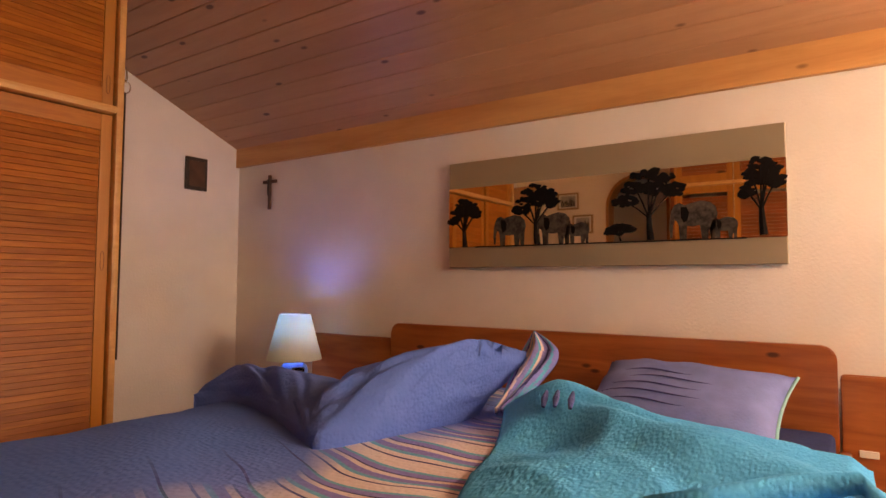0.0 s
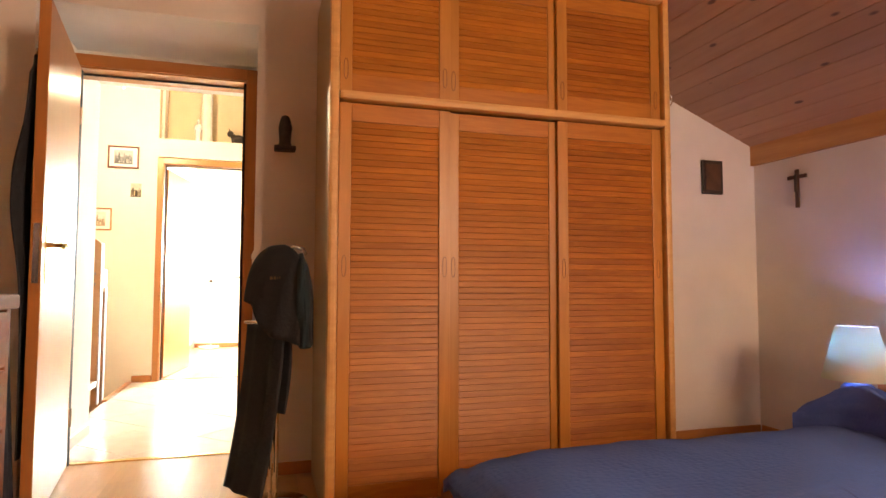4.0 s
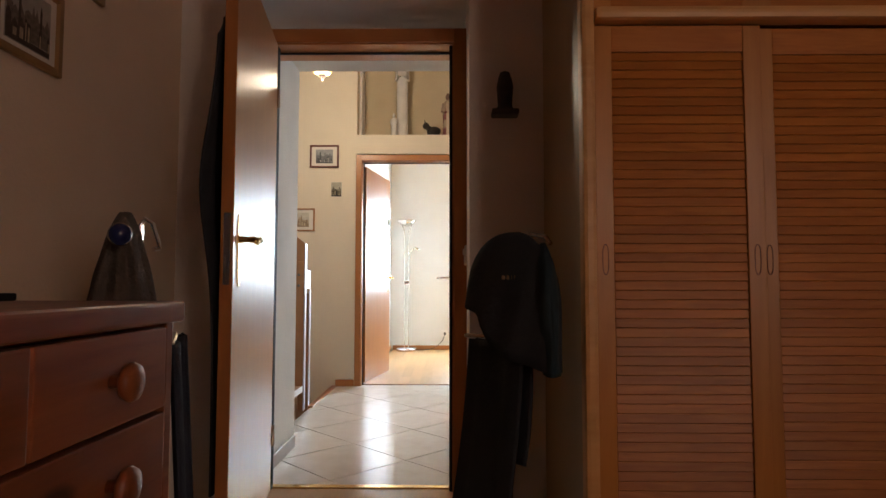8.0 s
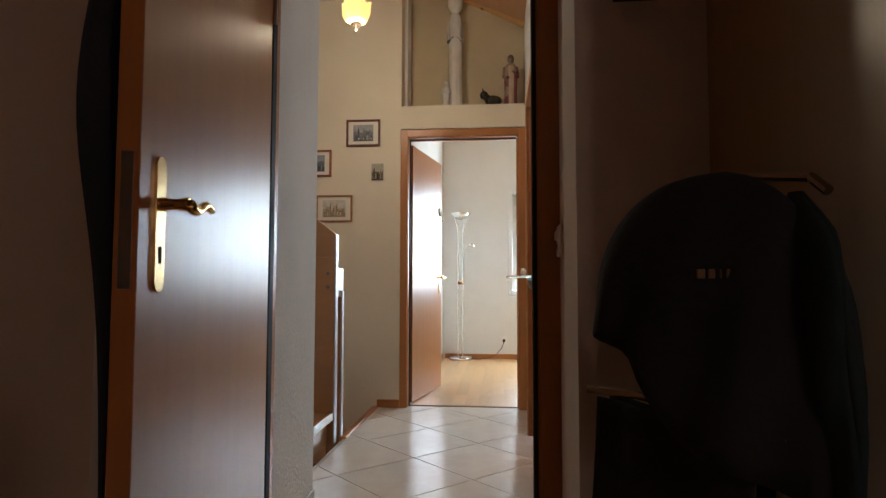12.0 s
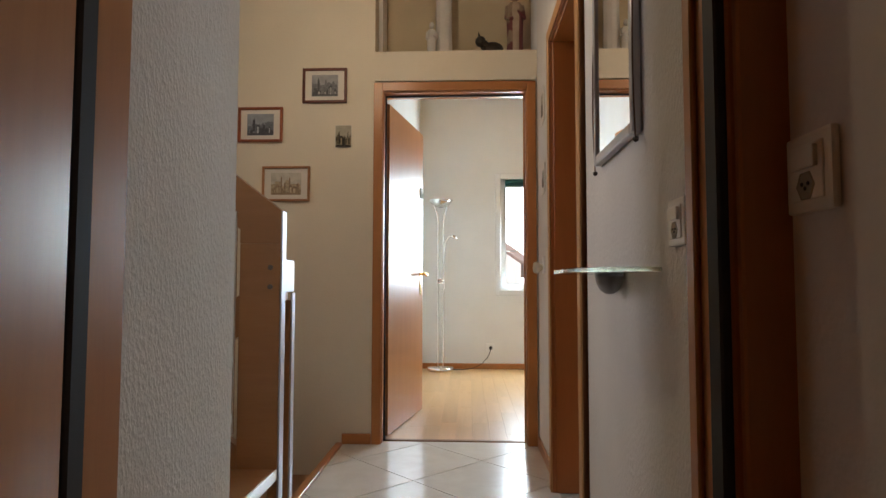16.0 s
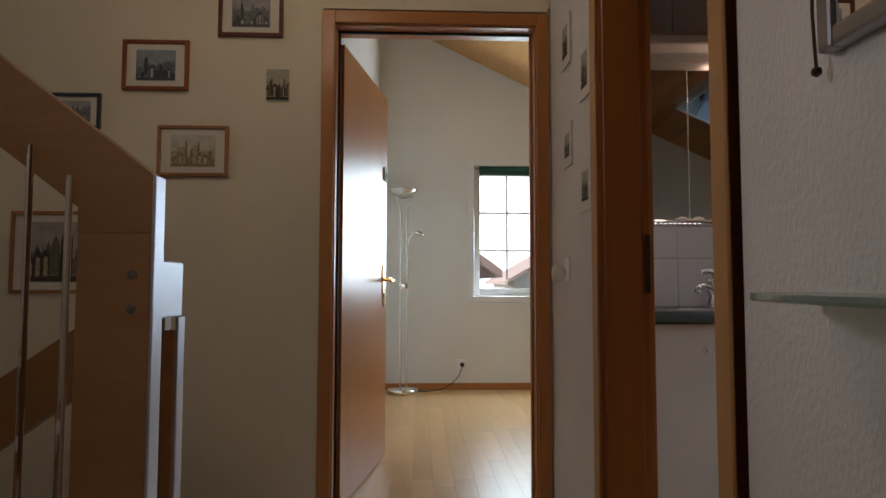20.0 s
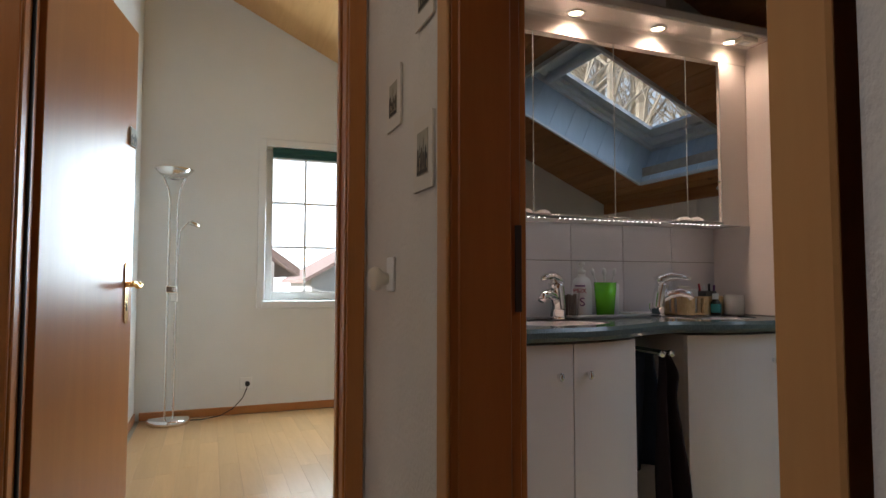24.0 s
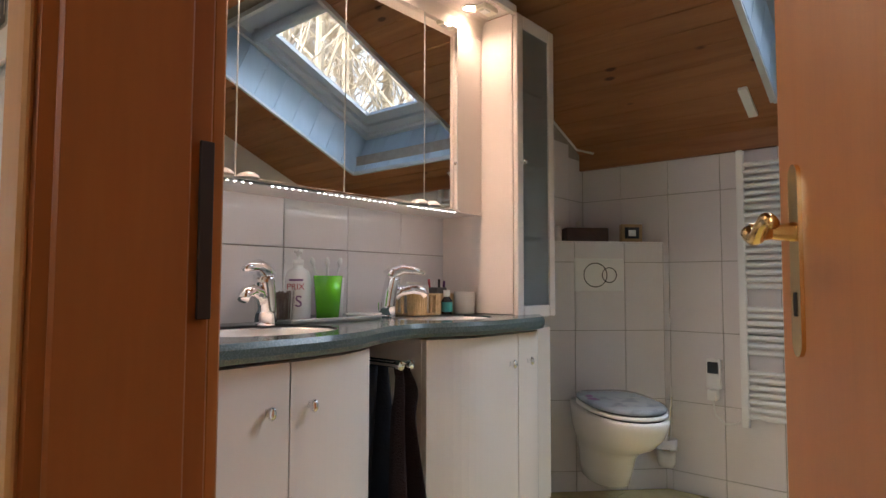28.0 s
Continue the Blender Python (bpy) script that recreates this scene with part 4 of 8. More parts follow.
def crease(u, v, u0, v0, u1, v1, wide, deep):
    """A narrow groove from one place of the cloth to another, with a soft ridge beside it."""
    du, dv = u1 - u0, v1 - v0
    k_ = max(0.0, min(1.0, ((u - u0) * du + (v - v0) * dv) / (du * du + dv * dv)))
    side = (u - u0) * dv - (v - v0) * du
    far = math.hypot((u - u0 - k_ * du) * 1.6, v - v0 - k_ * dv) / wide
    fade = math.sin(math.pi * (0.12 + 0.76 * k_))
    return -deep * fade * math.exp(-far * far) + 0.55 * deep * fade * math.exp(-(far - 1.9) ** 2) * (1 if side > 0 else 0.35)


CREASES = ((0.44, 0.02, 0.50, 0.50, 0.04, 0.022), (0.50, 0.50, 0.44, 0.80, 0.03, 0.010), (0.50, 0.80, 0.70, 0.28, 0.03, 0.016), (0.20, 0.02, 0.25, 0.75, 0.035, 0.022), (0.14, 0.05, 0.30, 0.90, 0.025, 0.012),
           (0.32, 0.25, 0.40, 0.70, 0.025, 0.012), (0.62, 0.10, 0.57, 0.80, 0.03, 0.014), (0.78, 0.05, 0.72, 0.85, 0.03, 0.018), (0.88, 0.10, 0.80, 0.80, 0.025, 0.012), (0.36, 0.75, 0.47, 0.97, 0.02, 0.012))


def flap_point(x, y, u, v):
    """u along the fold, v from its crest down to its free edge."""
    w = v ** 0.9
    p = along(CREST, u).lerp(along(EDGE, u), w)
    lift = 0.060 * math.sin(math.pi * w) ** 0.75 * (0.30 + 0.70 * math.sin(math.pi * min(1, u * 1.05 + 0.02)) ** 0.6)
    lift += bump(u, v, 0.34, 0.45, 0.10, 0.30, 0.034) + bump(u, v, 0.66, 0.42, 0.16, 0.32, 0.034) + bump(u, v, 0.50, 0.70, 0.08, 0.20, 0.022)
    lift += sum(crease(u, v, *c_) for c_ in CREASES)
    lift += 0.014 * noise.noise(Vector((u * 7 + v * 2, v * 2.0, 2))) + 0.005 * noise.noise(Vector((u * 22 + v * 6, v * 6, 7)))
    if v > 0.93:
        lift -= 0.02 * ((v - 0.93) / 0.07) ** 2
    return (p.x + 0.008 * noise.noise(Vector((u * 9, v * 5, 4))), p.y - 0.25 * lift + 0.008 * noise.noise(Vector((u * 9, v * 5, 14))), p.z + 0.85 * lift)


height_cloth("folded_duvet_edge", 0, 1, 0, 1, 170, 100, flap_point, BLUE_COTTON, "turned-back blue corner of the crumpled duvet", "duvet", 0.055)


def cyan_height(x, y, u, v):
    # the free edge runs from the fold tip down toward the foot
    left = -0.665 - 0.41 * (y - 1.08) + 0.012 * math.sin(v * 11)
    right = 0.055 + 0.02 * math.sin(v * 5)
    px = left + (right - left) * u
    z = 0.470 + 0.035 * math.sin(math.pi * min(1.0, u * 1.15)) ** 0.6
    z += bump(px, y, -0.74, 1.74, 0.19, 0.17, 0.105) + bump(px, y, -0.52, 1.62, 0.14, 0.12, 0.03)
    z += bump(px, y, -0.26, 1.46, 0.34, 0.15, 0.075, -0.42) + bump(px, y, 0.0, 1.30, 0.13, 0.16, 0.045) + bump(px, y, -0.45, 1.12, 0.30, 0.22, 0.035)
    z -= bump(px, y, -0.66, 1.46, 0.09, 0.11, 0.028, 0.3) + bump(px, y, -0.48, 1.60, 0.20, 0.035, 0.025, -0.35)
    z += 0.010 * noise.noise(Vector((px * 5, y * 5, 4))) + 0.003 * noise.noise(Vector((px * 13, y * 10, 8)))
    z += 0.05 * (0.20 - min(0.20, abs(noise.noise(Vector((px * 2.6 + y * 1.6, y * 2.0 - px, 51)))))) * (1 - 0.6 * u)
    z -= 0.030 * smooth_step(0.95, 1.0, u) + 0.06 * smooth_step(0.93, 1.0, v)
    z -= 0.08 * (1 - smooth_step(0.0, 0.18, v))
    return (px, y, z)


cyan = height_cloth("turquoise_duvet", 0, 1, 0.35, 1.98, 110, 120, cyan_height, CYAN_QUILT, "crumpled turquoise seersucker duvet on the bed", "duvet", 0.06)


part("rolled_hem", tube([(-0.30, 1.06, 0.535), (-0.20, 1.13, 0.545), (-0.10, 1.22, 0.555), (0.0, 1.31, 0.555), (0.045, 1.27, 0.53), (0.06, 1.16, 0.50), (0.065, 1.0, 0.47)], lambda q: 0.010 + 0.016 * math.sin(math.pi * min(0.98, q * 0.9 + 0.05)), 10), CYAN_QUILT, cyan, "rolled turquoise hem", True)
for x0, z0 in ((-0.735, 0.607), (-0.70, 0.612), (-0.655, 0.612)):
    part("printed_dash", tube([(x0, 1.625, z0 - 0.010), (x0 + 0.006, 1.595, z0 - 0.026), (x0 + 0.012, 1.572, z0 - 0.044)], lambda q: 0.010 * math.sin(0.5 + 2.1 * q), 8), DASH_BLUE, cyan, "dark blue printed dash")
TIP_LEFT = ((-0.998, 2.085, 0.728), (-1.025, 2.02, 0.63), (-0.995, 1.86, 0.545), (-0.945, 1.70, 0.500))
TIP_RIGHT = ((-0.990, 2.085, 0.73), (-0.880, 2.05, 0.66), (-0.890, 1.90, 0.575), (-0.900, 1.70, 0.508))


def tip_point(x, y, u, v):
    """A stiff fold of cloth standing up to a point: u across it, v from the point down."""
    p = along(TIP_LEFT, v).lerp(along(TIP_RIGHT, v), u)
    out_ = 0.030 * math.sin(math.pi * u) * min(1.0, v * 3) + 0.008 * math.sin(u * 14 + v * 4) * min(1.0, v * 4)
    return (p.x, p.y - out_, p.z + 0.5 * out_)


FOLD = [fabric("fold_" + n_, c_, 0.25, 90) for n_, c_ in (("violet", (0.22, 0.23, 0.60)), ("teal", (0.10, 0.40, 0.62)), ("cream", (0.70, 0.63, 0.62)), ("navy", (0.06, 0.06, 0.20)))]
fold = height_cloth("duvet_fold", 0, 1, 0, 1, 40, 60, tip_point, FOLD, "striped upright fold between the two duvets", "duvet", 0.012)
order = (0, 1, 0, 3, 2, 2, 1, 2, 2, 0, 0, 1, 2, 0, 0, 3, 0, 1, 0, 0)
for f in fold.data.polygons:
    m_ = f.center
    row = min(range(61), key=lambda k_: (along(TIP_LEFT, k_ / 60).lerp(along(TIP_RIGHT, k_ / 60), 0.5) - m_).length)
    a_, b_ = along(TIP_LEFT, row / 60), along(TIP_RIGHT, row / 60)
    q = max(0.0, min(0.999, (m_ - a_).dot(b_ - a_) / max(1e-6, (b_ - a_).length_squared)))
    f.material_index = order[int(q * len(order))]


def pillow(name, cx, cy, cz, w, d, h, mat, label, rz=0, rx=0):
    out = bmesh.new()
    n = 26
    grid = {}
    for s in (1, -1):
        for i in range(n + 1):
            for j in range(n + 1):
                u, v = 2 * i / n - 1, 2 * j / n - 1
                e = (1 - abs(u) ** 3.2) * (1 - abs(v) ** 3.2)
                x = w / 2 * u * (0.93 + 0.07 * v * v)
                y = d / 2 * v * (0.93 + 0.07 * u * u)
                z = s * h / 2 * max(0, e) ** 0.55 + 0.012 * noise.noise(Vector((u * 3, v * 3, s)))
                rim = i in (0, n) or j in (0, n)
                key = (i, j, 0 if rim else s)
                if key not in grid:
                    grid[key] = out.verts.new((x, y, 0 if rim else z))
    for s in (1, -1):
        for i in range(n):
            for j in range(n):
                q = [(i, j), (i + 1, j), (i + 1, j + 1), (i, j + 1)]
                q = [grid[(a, b, 0 if (a in (0, n) or b in (0, n)) else s)] for a, b in q]
                out.faces.new(q if s > 0 else q[::-1])
    ob = tagged(part(name, out, mat, smooth=True), label, "pillow")
    ob.matrix_world = pose(cx, cy, cz, rx, 0, rz)
    return ob


PW, PD, PH = 0.66, 0.47, 0.17
pl = pillow("pillow", -0.50, 2.20, 0.495, PW, PD, PH, LAVENDER, "lavender-blue cotton pillow with thin dark stripes", -4, 24)


def pillow_top(x, y):
    u, v = x / (PW / 2 * 0.95), y / (PD / 2 * 0.95)
    return PH / 2 * max(0.0, (1 - abs(u) ** 3.2) * (1 - abs(v) ** 3.2)) ** 0.55 + 0.006


for i, (a, b) in enumerate(((-0.20, 0.06), (-0.25, 0.10), (-0.22, 0.09), (-0.17, 0.12), (-0.20, 0.04))):
    y = -0.12 + 0.045 * i
    pts = [(a + (b - a) * k / 10, y + 0.01 * math.sin(k * 0.5), pillow_top(a + (b - a) * k / 10, y)) for k in range(11)]
    part("stripe", tube(pts, lambda q: 0.0030 * math.sin(math.pi * min(0.98, max(0.02, q))), 6), BLUE_LINES, pl)
PIPING = fabric("aqua_piping", (0.28, 0.55, 0.55), 0.1, 120)
pts = [(PW / 2 * (0.93 + 0.07 * v * v), PD / 2 * v, 0.0) for v in [-1 + 2 * k / 16 for k in range(17)]]
part("piping", tube(pts, 0.006, 8), PIPING, pl, "pale aqua piping")

# ---- bedside ----
nightstand = empty("nightstand", -2.33, 2.28, 0, "low pine bedside cabinet beside the bed", "nightstand")
part("top", box(-0.28, 0.24, -0.22, 0.21, 0.33, 0.355, 0.005), PINE_X, nightstand)
part("body", box(-0.27, 0.23, -0.20, 0.20, 0.05, 0.33, 0.003), PINE_X, nightstand)
part("drawer_front", box(-0.25, 0.21, -0.215, -0.20, 0.19, 0.32, 0.004), PINE_X, nightstand)
part("plinth", box(-0.25, 0.21, -0.18, 0.19, 0, 0.05), PINE_X, nightstand)
table_lamp = empty("table_lamp", -2.58, 2.335, 0.355, "small bedside lamp with cream shade and blue ceramic foot", "table lamp")
BLUE_CERAMIC = material("blue_ceramic", (0.14, 0.30, 0.85), 0.2, colour2=(0.11, 0.25, 0.78), scale=4)
part("foot", lathe([(0.0, 0.0), (0.05, 0.0), (0.055, 0.006), (0.07, 0.03), (0.078, 0.06), (0.07, 0.09), (0.045, 0.112), (0.02, 0.12), (0.0, 0.12)], 28), BLUE_CERAMIC, table_lamp, "round blue ceramic foot", True)
part("socket", rod((0, 0, 0.12), (0, 0, 0.20), 0.014), WHITE_PLASTIC, table_lamp)
shade = bmesh.new()
lathe([(0.152, 0.125), (0.086, 0.375), (0.084, 0.375), (0.150, 0.125), (0.152, 0.125)], 40, shade)
SHADE = material("cream_lamp_shade", (0.86, 0.80, 0.66), 0.8)
nt = SHADE.node_tree
tr = nt.nodes.new("ShaderNodeBsdfTranslucent")
tr.inputs[0].default_value = (0.60, 0.95, 0.72, 1)
mix = nt.nodes.new("ShaderNodeMixShader")
mix.inputs[0].default_value = 0.30
nt.links.new(nt.nodes["Principled BSDF"].outputs[0], mix.inputs[1])
nt.links.new(tr.outputs[0], mix.inputs[2])
nt.links.new(mix.outputs[0], nt.nodes["Material Output"].inputs[0])
part("shade", shade, SHADE, table_lamp, "cream fabric cone shade glowing bluish at the top", True)
part("bulb", lathe([(0.0, 0.20), (0.012, 0.20), (0.014, 0.215), (0.026, 0.24), (0.028, 0.26), (0.02, 0.285), (0.0, 0.295)], 18), glowing("coloured_bulb", (0.25, 0.45, 1.0), 0.35), table_lamp, "blue-violet glowing bulb", True)
tumbler = empty("water_glass", -2.40, 2.20, 0.355, "small clear drinking glass on the bedside cabinet", "glass")
part("bowl", lathe([(0.0, 0.004), (0.027, 0.004), (0.033, 0.105), (0.0315, 0.105), (0.026, 0.009), (0.0, 0.009)], 24), CLEAR_GLASS, tumbler, smooth=True)

# ---- wall pieces of the bedroom ----
mirror_art = empty("wall_mirror", -0.945, 2.597, 1.2525, "long wall mirror with frosted taupe bands and printed savanna animals", "mirror")


def mp(x, z):
    return x + 0.945, z - 1.2525


part("panel", box(-0.7575, 0.7575, -0.026, -0.002, -0.268, 0.268, 0.003, 1), TAUPE_FROST, mirror_art)
part("glass", box(-0.757, 0.757, -0.0285, -0.0262, -0.165, 0.135), BRONZE_MIRROR, mirror_art, "bronze-tinted mirror strip")


def flat_shape(name, pts, mat, y=-0.0305):
    out = bmesh.new()
    a = [out.verts.new((p[0], y, p[1])) for p in pts]
    b = [out.verts.new((p[0], y + 0.0016, p[1])) for p in pts]
    out.faces.new(a)
    out.faces.new(b[::-1])
    n = len(pts)
    for i in range(n):
        out.faces.new((a[i], a[(i + 1) % n], b[(i + 1) % n], b[i]))
    return out


def print_tree(cx, base, h, w, seed):
    rnd = random.Random(seed)
    out = bmesh.new()
    y = -0.0315
    tube([(cx + 0.006, y, base), (cx + 0.002, y, base + h * 0.16), (cx, y, base + h * 0.34)], lambda u: (0.015 - 0.006 * u) * h / 0.3, 6, out)
    lobes = [(-0.40, 0.55, 0.20, 0.07), (-0.22, 0.72, 0.24, 0.10), (0.0, 0.86, 0.30, 0.11), (0.24, 0.80, 0.26, 0.10), (0.41, 0.66, 0.18, 0.08), (0.10, 0.70, 0.26, 0.08)]
    for k, (lx, lz, rx_, rz_) in enumerate(lobes):
        tube([(cx, y, base + h * 0.30), (cx + lx * w * 0.45, y, base + h * (0.30 + (lz - 0.30) * 0.5)), (cx + lx * w, y, base + h * lz)], 0.0032, 5, out)
        for q in range(26):
            a, rr = rnd.uniform(0, 2 * math.pi), rnd.uniform(0.0, 1.0) ** 0.5
            s = rnd.uniform(0.007, 0.015)
            m = Matrix.Translation((cx + (lx + rx_ * math.cos(a) * rr) * w, y, base + h * (lz + rz_ * math.sin(a) * rr))) @ Matrix.Diagonal((s * 1.5, 0.0012, s * 0.8, 1))
            bmesh.ops.create_icosphere(out, subdivisions=1, radius=1, matrix=m)
    part("printed_tree", out, PRINT_BLACK, mirror_art, "black printed acacia")


OUTLINE = ((-0.60, 0.05), (-0.55, 0.05), (-0.53, 0.35), (-0.49, 0.50), (-0.44, 0.46), (-0.40, 0.38), (-0.37, 0.01), (-0.22, 0.01), (-0.20, 0.34), (-0.05, 0.32), (0.10, 0.35), (0.14, 0.01), (0.27, 0.01), (0.30, 0.28), (0.34, 0.01), (0.45, 0.01), (0.46, 0.40), (0.50, 0.60), (0.46, 0.78), (0.34, 0.90), (0.12, 0.95), (-0.10, 0.90), (-0.24, 0.85), (-0.36, 0.92), (-0.48, 0.88), (-0.56, 0.74), (-0.60, 0.55), (-0.62, 0.30))
EAR = ((-0.34, 0.82), (-0.20, 0.80), (-0.14, 0.66), (-0.18, 0.48), (-0.27, 0.42), (-0.34, 0.56))


def print_elephant(cx, base, s, flip=1):
    body = part("printed_elephant", flat_shape("elephant", [(cx + flip * a * s, base + c * s) for a, c in OUTLINE], PRINT_GREY), PRINT_GREY, mirror_art, "grey printed elephant")
    part("printed_ear", flat_shape("ear", [(cx + flip * a * s, base + c * s) for a, c in EAR], PRINT_BLACK, -0.0313), PRINT_BLACK, body)


print_tree(-0.665, -0.165, 0.25, 0.15, 1)
print_tree(-0.27, -0.160, 0.29, 0.20, 2)
print_tree(0.25, -0.160, 0.31, 0.25, 3)
print_tree(0.672, -0.155, 0.31, 0.125, 4)
print_tree(0.125, -0.160, 0.07, 0.10, 5)
for a, b, s in ((-0.40, -0.165, 0.155), (-0.175, -0.165, 0.155), (-0.06, -0.165, 0.10), (0.435, -0.165, 0.165), (0.545, -0.165, 0.09)):
    print_elephant(a, b, s)
part("printed_ground", box(-0.60, 0.62, -0.0318, -0.0302, -0.168, -0.163), PRINT_BLACK, mirror_art)

small = empty("small_icon", WX + 0.002, 2.265, 1.595, "small dark wooden icon plaque on the wall", "icon")
part("plaque", box(0, 0.018, -0.075, 0.075, -0.105, 0.105, 0.004), DARK_CARVED, small)
part("relief", box(0.018, 0.022, -0.055, 0.055, -0.082, 0.082, 0.002), BROWN_WOOD, small)
cross = empty("crucifix", -3.12, 2.598, 1.49, "small wooden crucifix with metal figure on the wall", "crucifix")
part("upright", box(-0.011, 0.011, -0.016, -0.002, -0.11, 0.115, 0.003), BROWN_WOOD, cross)
part("crossbar", box(-0.065, 0.065, -0.015, -0.003, 0.06, 0.082, 0.003), BROWN_WOOD, cross)
part("figure", box(-0.008, 0.008, -0.026, -0.016, -0.02, 0.085, 0.004), DARK_CARVED, cross)

carving = empty("carved_statuette", WX + 0.001, -0.308, 1.585, "dark carved wooden figure on a small wall bracket", "statuette")
part("bracket", box(0.0, 0.075, -0.052, 0.052, 0.0, 0.022, 0.006), DARK_CARVED, carving)
part("figure", lathe([(0.0, 0.02), (0.036, 0.022), (0.028, 0.04), (0.030, 0.08), (0.033, 0.115), (0.026, 0.15), (0.018, 0.172), (0.0, 0.18)], 18, m=Matrix.Translation((0.038, 0, 0)) @ Matrix.Diagonal((0.8, 1, 1, 1))), DARK_CARVED, carving, smooth=True)

belt = empty("hanging_belts", -2.762, 1.43, 1.85, "dark leather belts hanging on the wardrobe side", "belt")
part("hook", tube([(-0.03, -0.004, 0.05), (-0.03, 0.03, 0.06), (-0.03, 0.036, 0.02), (-0.03, 0.03, -0.01)], 0.004), METAL, belt)
part("ring", tube([(-0.03, 0.03 + 0.022 * math.cos(a), -0.03 + 0.03 * math.sin(a)) for a in [2 * math.pi * i / 16 for i in range(17)]], 0.003), METAL, belt)
part("strap", box(-0.065, -0.030, 0.018, 0.022, -1.42, -0.06, 0.001), BLACK, belt, "black leather strap")
part("strap", box(-0.060, -0.026, 0.028, 0.032, -1.30, -0.06, 0.001), BROWN_WOOD, belt, "brown leather strap")


# ---- dresser ----
def dresser():
    ob = empty("dresser", -1.8295, -1.307, 0, "reddish pine chest of drawers with round knobs", "dresser")
    w, d = 0.3775, 0.28
    part("top", box(-w - 0.015, w + 0.015, -d, d + 0.012, 0.862, 0.90, 0.008, 3), PINE_DRESSER, ob)
    part("side_panel", box(-w, -w + 0.025, -d, d - 0.004, 0, 0.862, 0.003), PINE_DRESSER, ob)
    part("side_panel", box(w - 0.025, w, -d, d - 0.004, 0, 0.862, 0.003), PINE_DRESSER, ob)
    part("back", box(-w + 0.025, w - 0.025, -d, -d + 0.012, 0.05, 0.855), PINE_DRESSER, ob)
    part("plinth", box(-w + 0.03, w - 0.03, d - 0.06, d - 0.04, 0, 0.07), PINE_DRESSER, ob)
    knob = [(0.0, 0.0), (0.010, 0.0), (0.009, 0.012), (0.012, 0.018), (0.026, 0.022), (0.030, 0.030), (0.027, 0.037), (0.014, 0.041), (0.0, 0.042)]

    def drawer(x0, x1, z0, z1, knobs):
        dr = part("drawer", box(x0, x1, d - 0.022, d, z0, z1, 0.004, 2), PINE_DRESSER, ob)
        for kx in knobs:
            m = Matrix.Translation((kx, d, (z0 + z1) / 2)) @ Matrix.Rotation(-math.pi / 2, 4, "X")
            part("knob", lathe(knob, 22, m=m), PINE_DRESSER, dr, "turned round pine knob", True)
    inner0, inner1 = -w + 0.03, w - 0.03
    half = (inner1 - inner0) / 2
    for k in range(2):
        a = inner0 + k * half
        drawer(a + 0.002, a + half - 0.002, 0.715, 0.855, (a + half / 2,))
    for i in range(4):
        z1 = 0.707 - i * 0.158
        drawer(inner0 + 0.002, inner1 - 0.002, z1 - 0.149, z1, (inner0 + half * 0.5, inner1 - half * 0.5))
    return ob


dresser()


def draped(name, parent, fn, nu, nv, mat, label="", thick=0.006):
    out = bmesh.new()
    a = [[out.verts.new(fn(i / nu, j / nv)) for j in range(nv + 1)] for i in range(nu + 1)]
    for i in range(nu):
        for j in range(nv):
            out.faces.new((a[i][j], a[i + 1][j], a[i + 1][j + 1], a[i][j + 1]))
    bmesh.ops.recalc_face_normals(out, faces=out.faces)
    bmesh.ops.solidify(out, geom=list(out.faces), thickness=thick)
    return part(name, out, mat, parent, label, True)


tagged(part("flat_box", box(-2.205, -2.06, -1.50, -1.32, 0.90, 0.914, 0.003), RUBBER), "flat black box lying on the dresser", "box")
ornament = empty("silver_ornament", -1.748, -1.137, 0.90, "small polished silver ornament with a loop on the dresser", "ornament")
part("body", lathe([(0, 0.0), (0.026, 0.0), (0.032, 0.012), (0.034, 0.03), (0.026, 0.048), (0.017, 0.056), (0.020, 0.070), (0.015, 0.084), (0.0, 0.088)], 24), CHROME, ornament, smooth=True)
part("loop", tube([(0.0, 0.012 * math.cos(a), 0.100 + 0.014 * math.sin(a)) for a in [2 * math.pi * k_ / 18 for k_ in range(19)]], 0.003, 8), CHROME, ornament, "thin silver loop", True)


# ---- clothes stands ----
def valet(name, x, y, label):
    ob = empty(name, x, y, 0, label, "clothes stand")
    part("base", lathe([(0, 0), (0.14, 0), (0.145, 0.006), (0.14, 0.014), (0.05, 0.02), (0.02, 0.026), (0.0, 0.026)], 36), CHROME, ob, "round chrome base", True)
    part("pole", rod((0, 0, 0.02), (0, 0, 1.07), 0.011, 14), CHROME, ob)
    part("pole", rod((-0.03, -0.02, 0.02), (-0.03, -0.02, 0.75), 0.008, 12), CHROME, ob)
    return ob


STAND_STEEL = material("dark_steel", (0.38, 0.38, 0.38), 0.25, 1.0)
v1 = valet("clothes_stand", -3.03, -0.335, "chrome clothes stand with black jacket and trousers")
part("trouser_bar", tube([(-0.08, -0.135, 0.762), (0.0, -0.075, 0.768), (0.20, 0.035, 0.764), (0.225, 0.048, 0.758)], 0.0065), STAND_STEEL, v1)
part("hanger", tube([(-0.02, -0.10, 1.01), (-0.01, -0.06, 1.03), (0.02, 0.0, 1.055), (0.13, 0.055, 1.082), (0.21, 0.088, 1.066), (0.232, 0.096, 1.046)], 0.0065), STAND_STEEL, v1)
part("knobs", tube([(0.03, -0.02, 0.78), (0.05, -0.01, 0.79), (0.06, 0.0, 0.80)], 0.012), CHROME, v1)
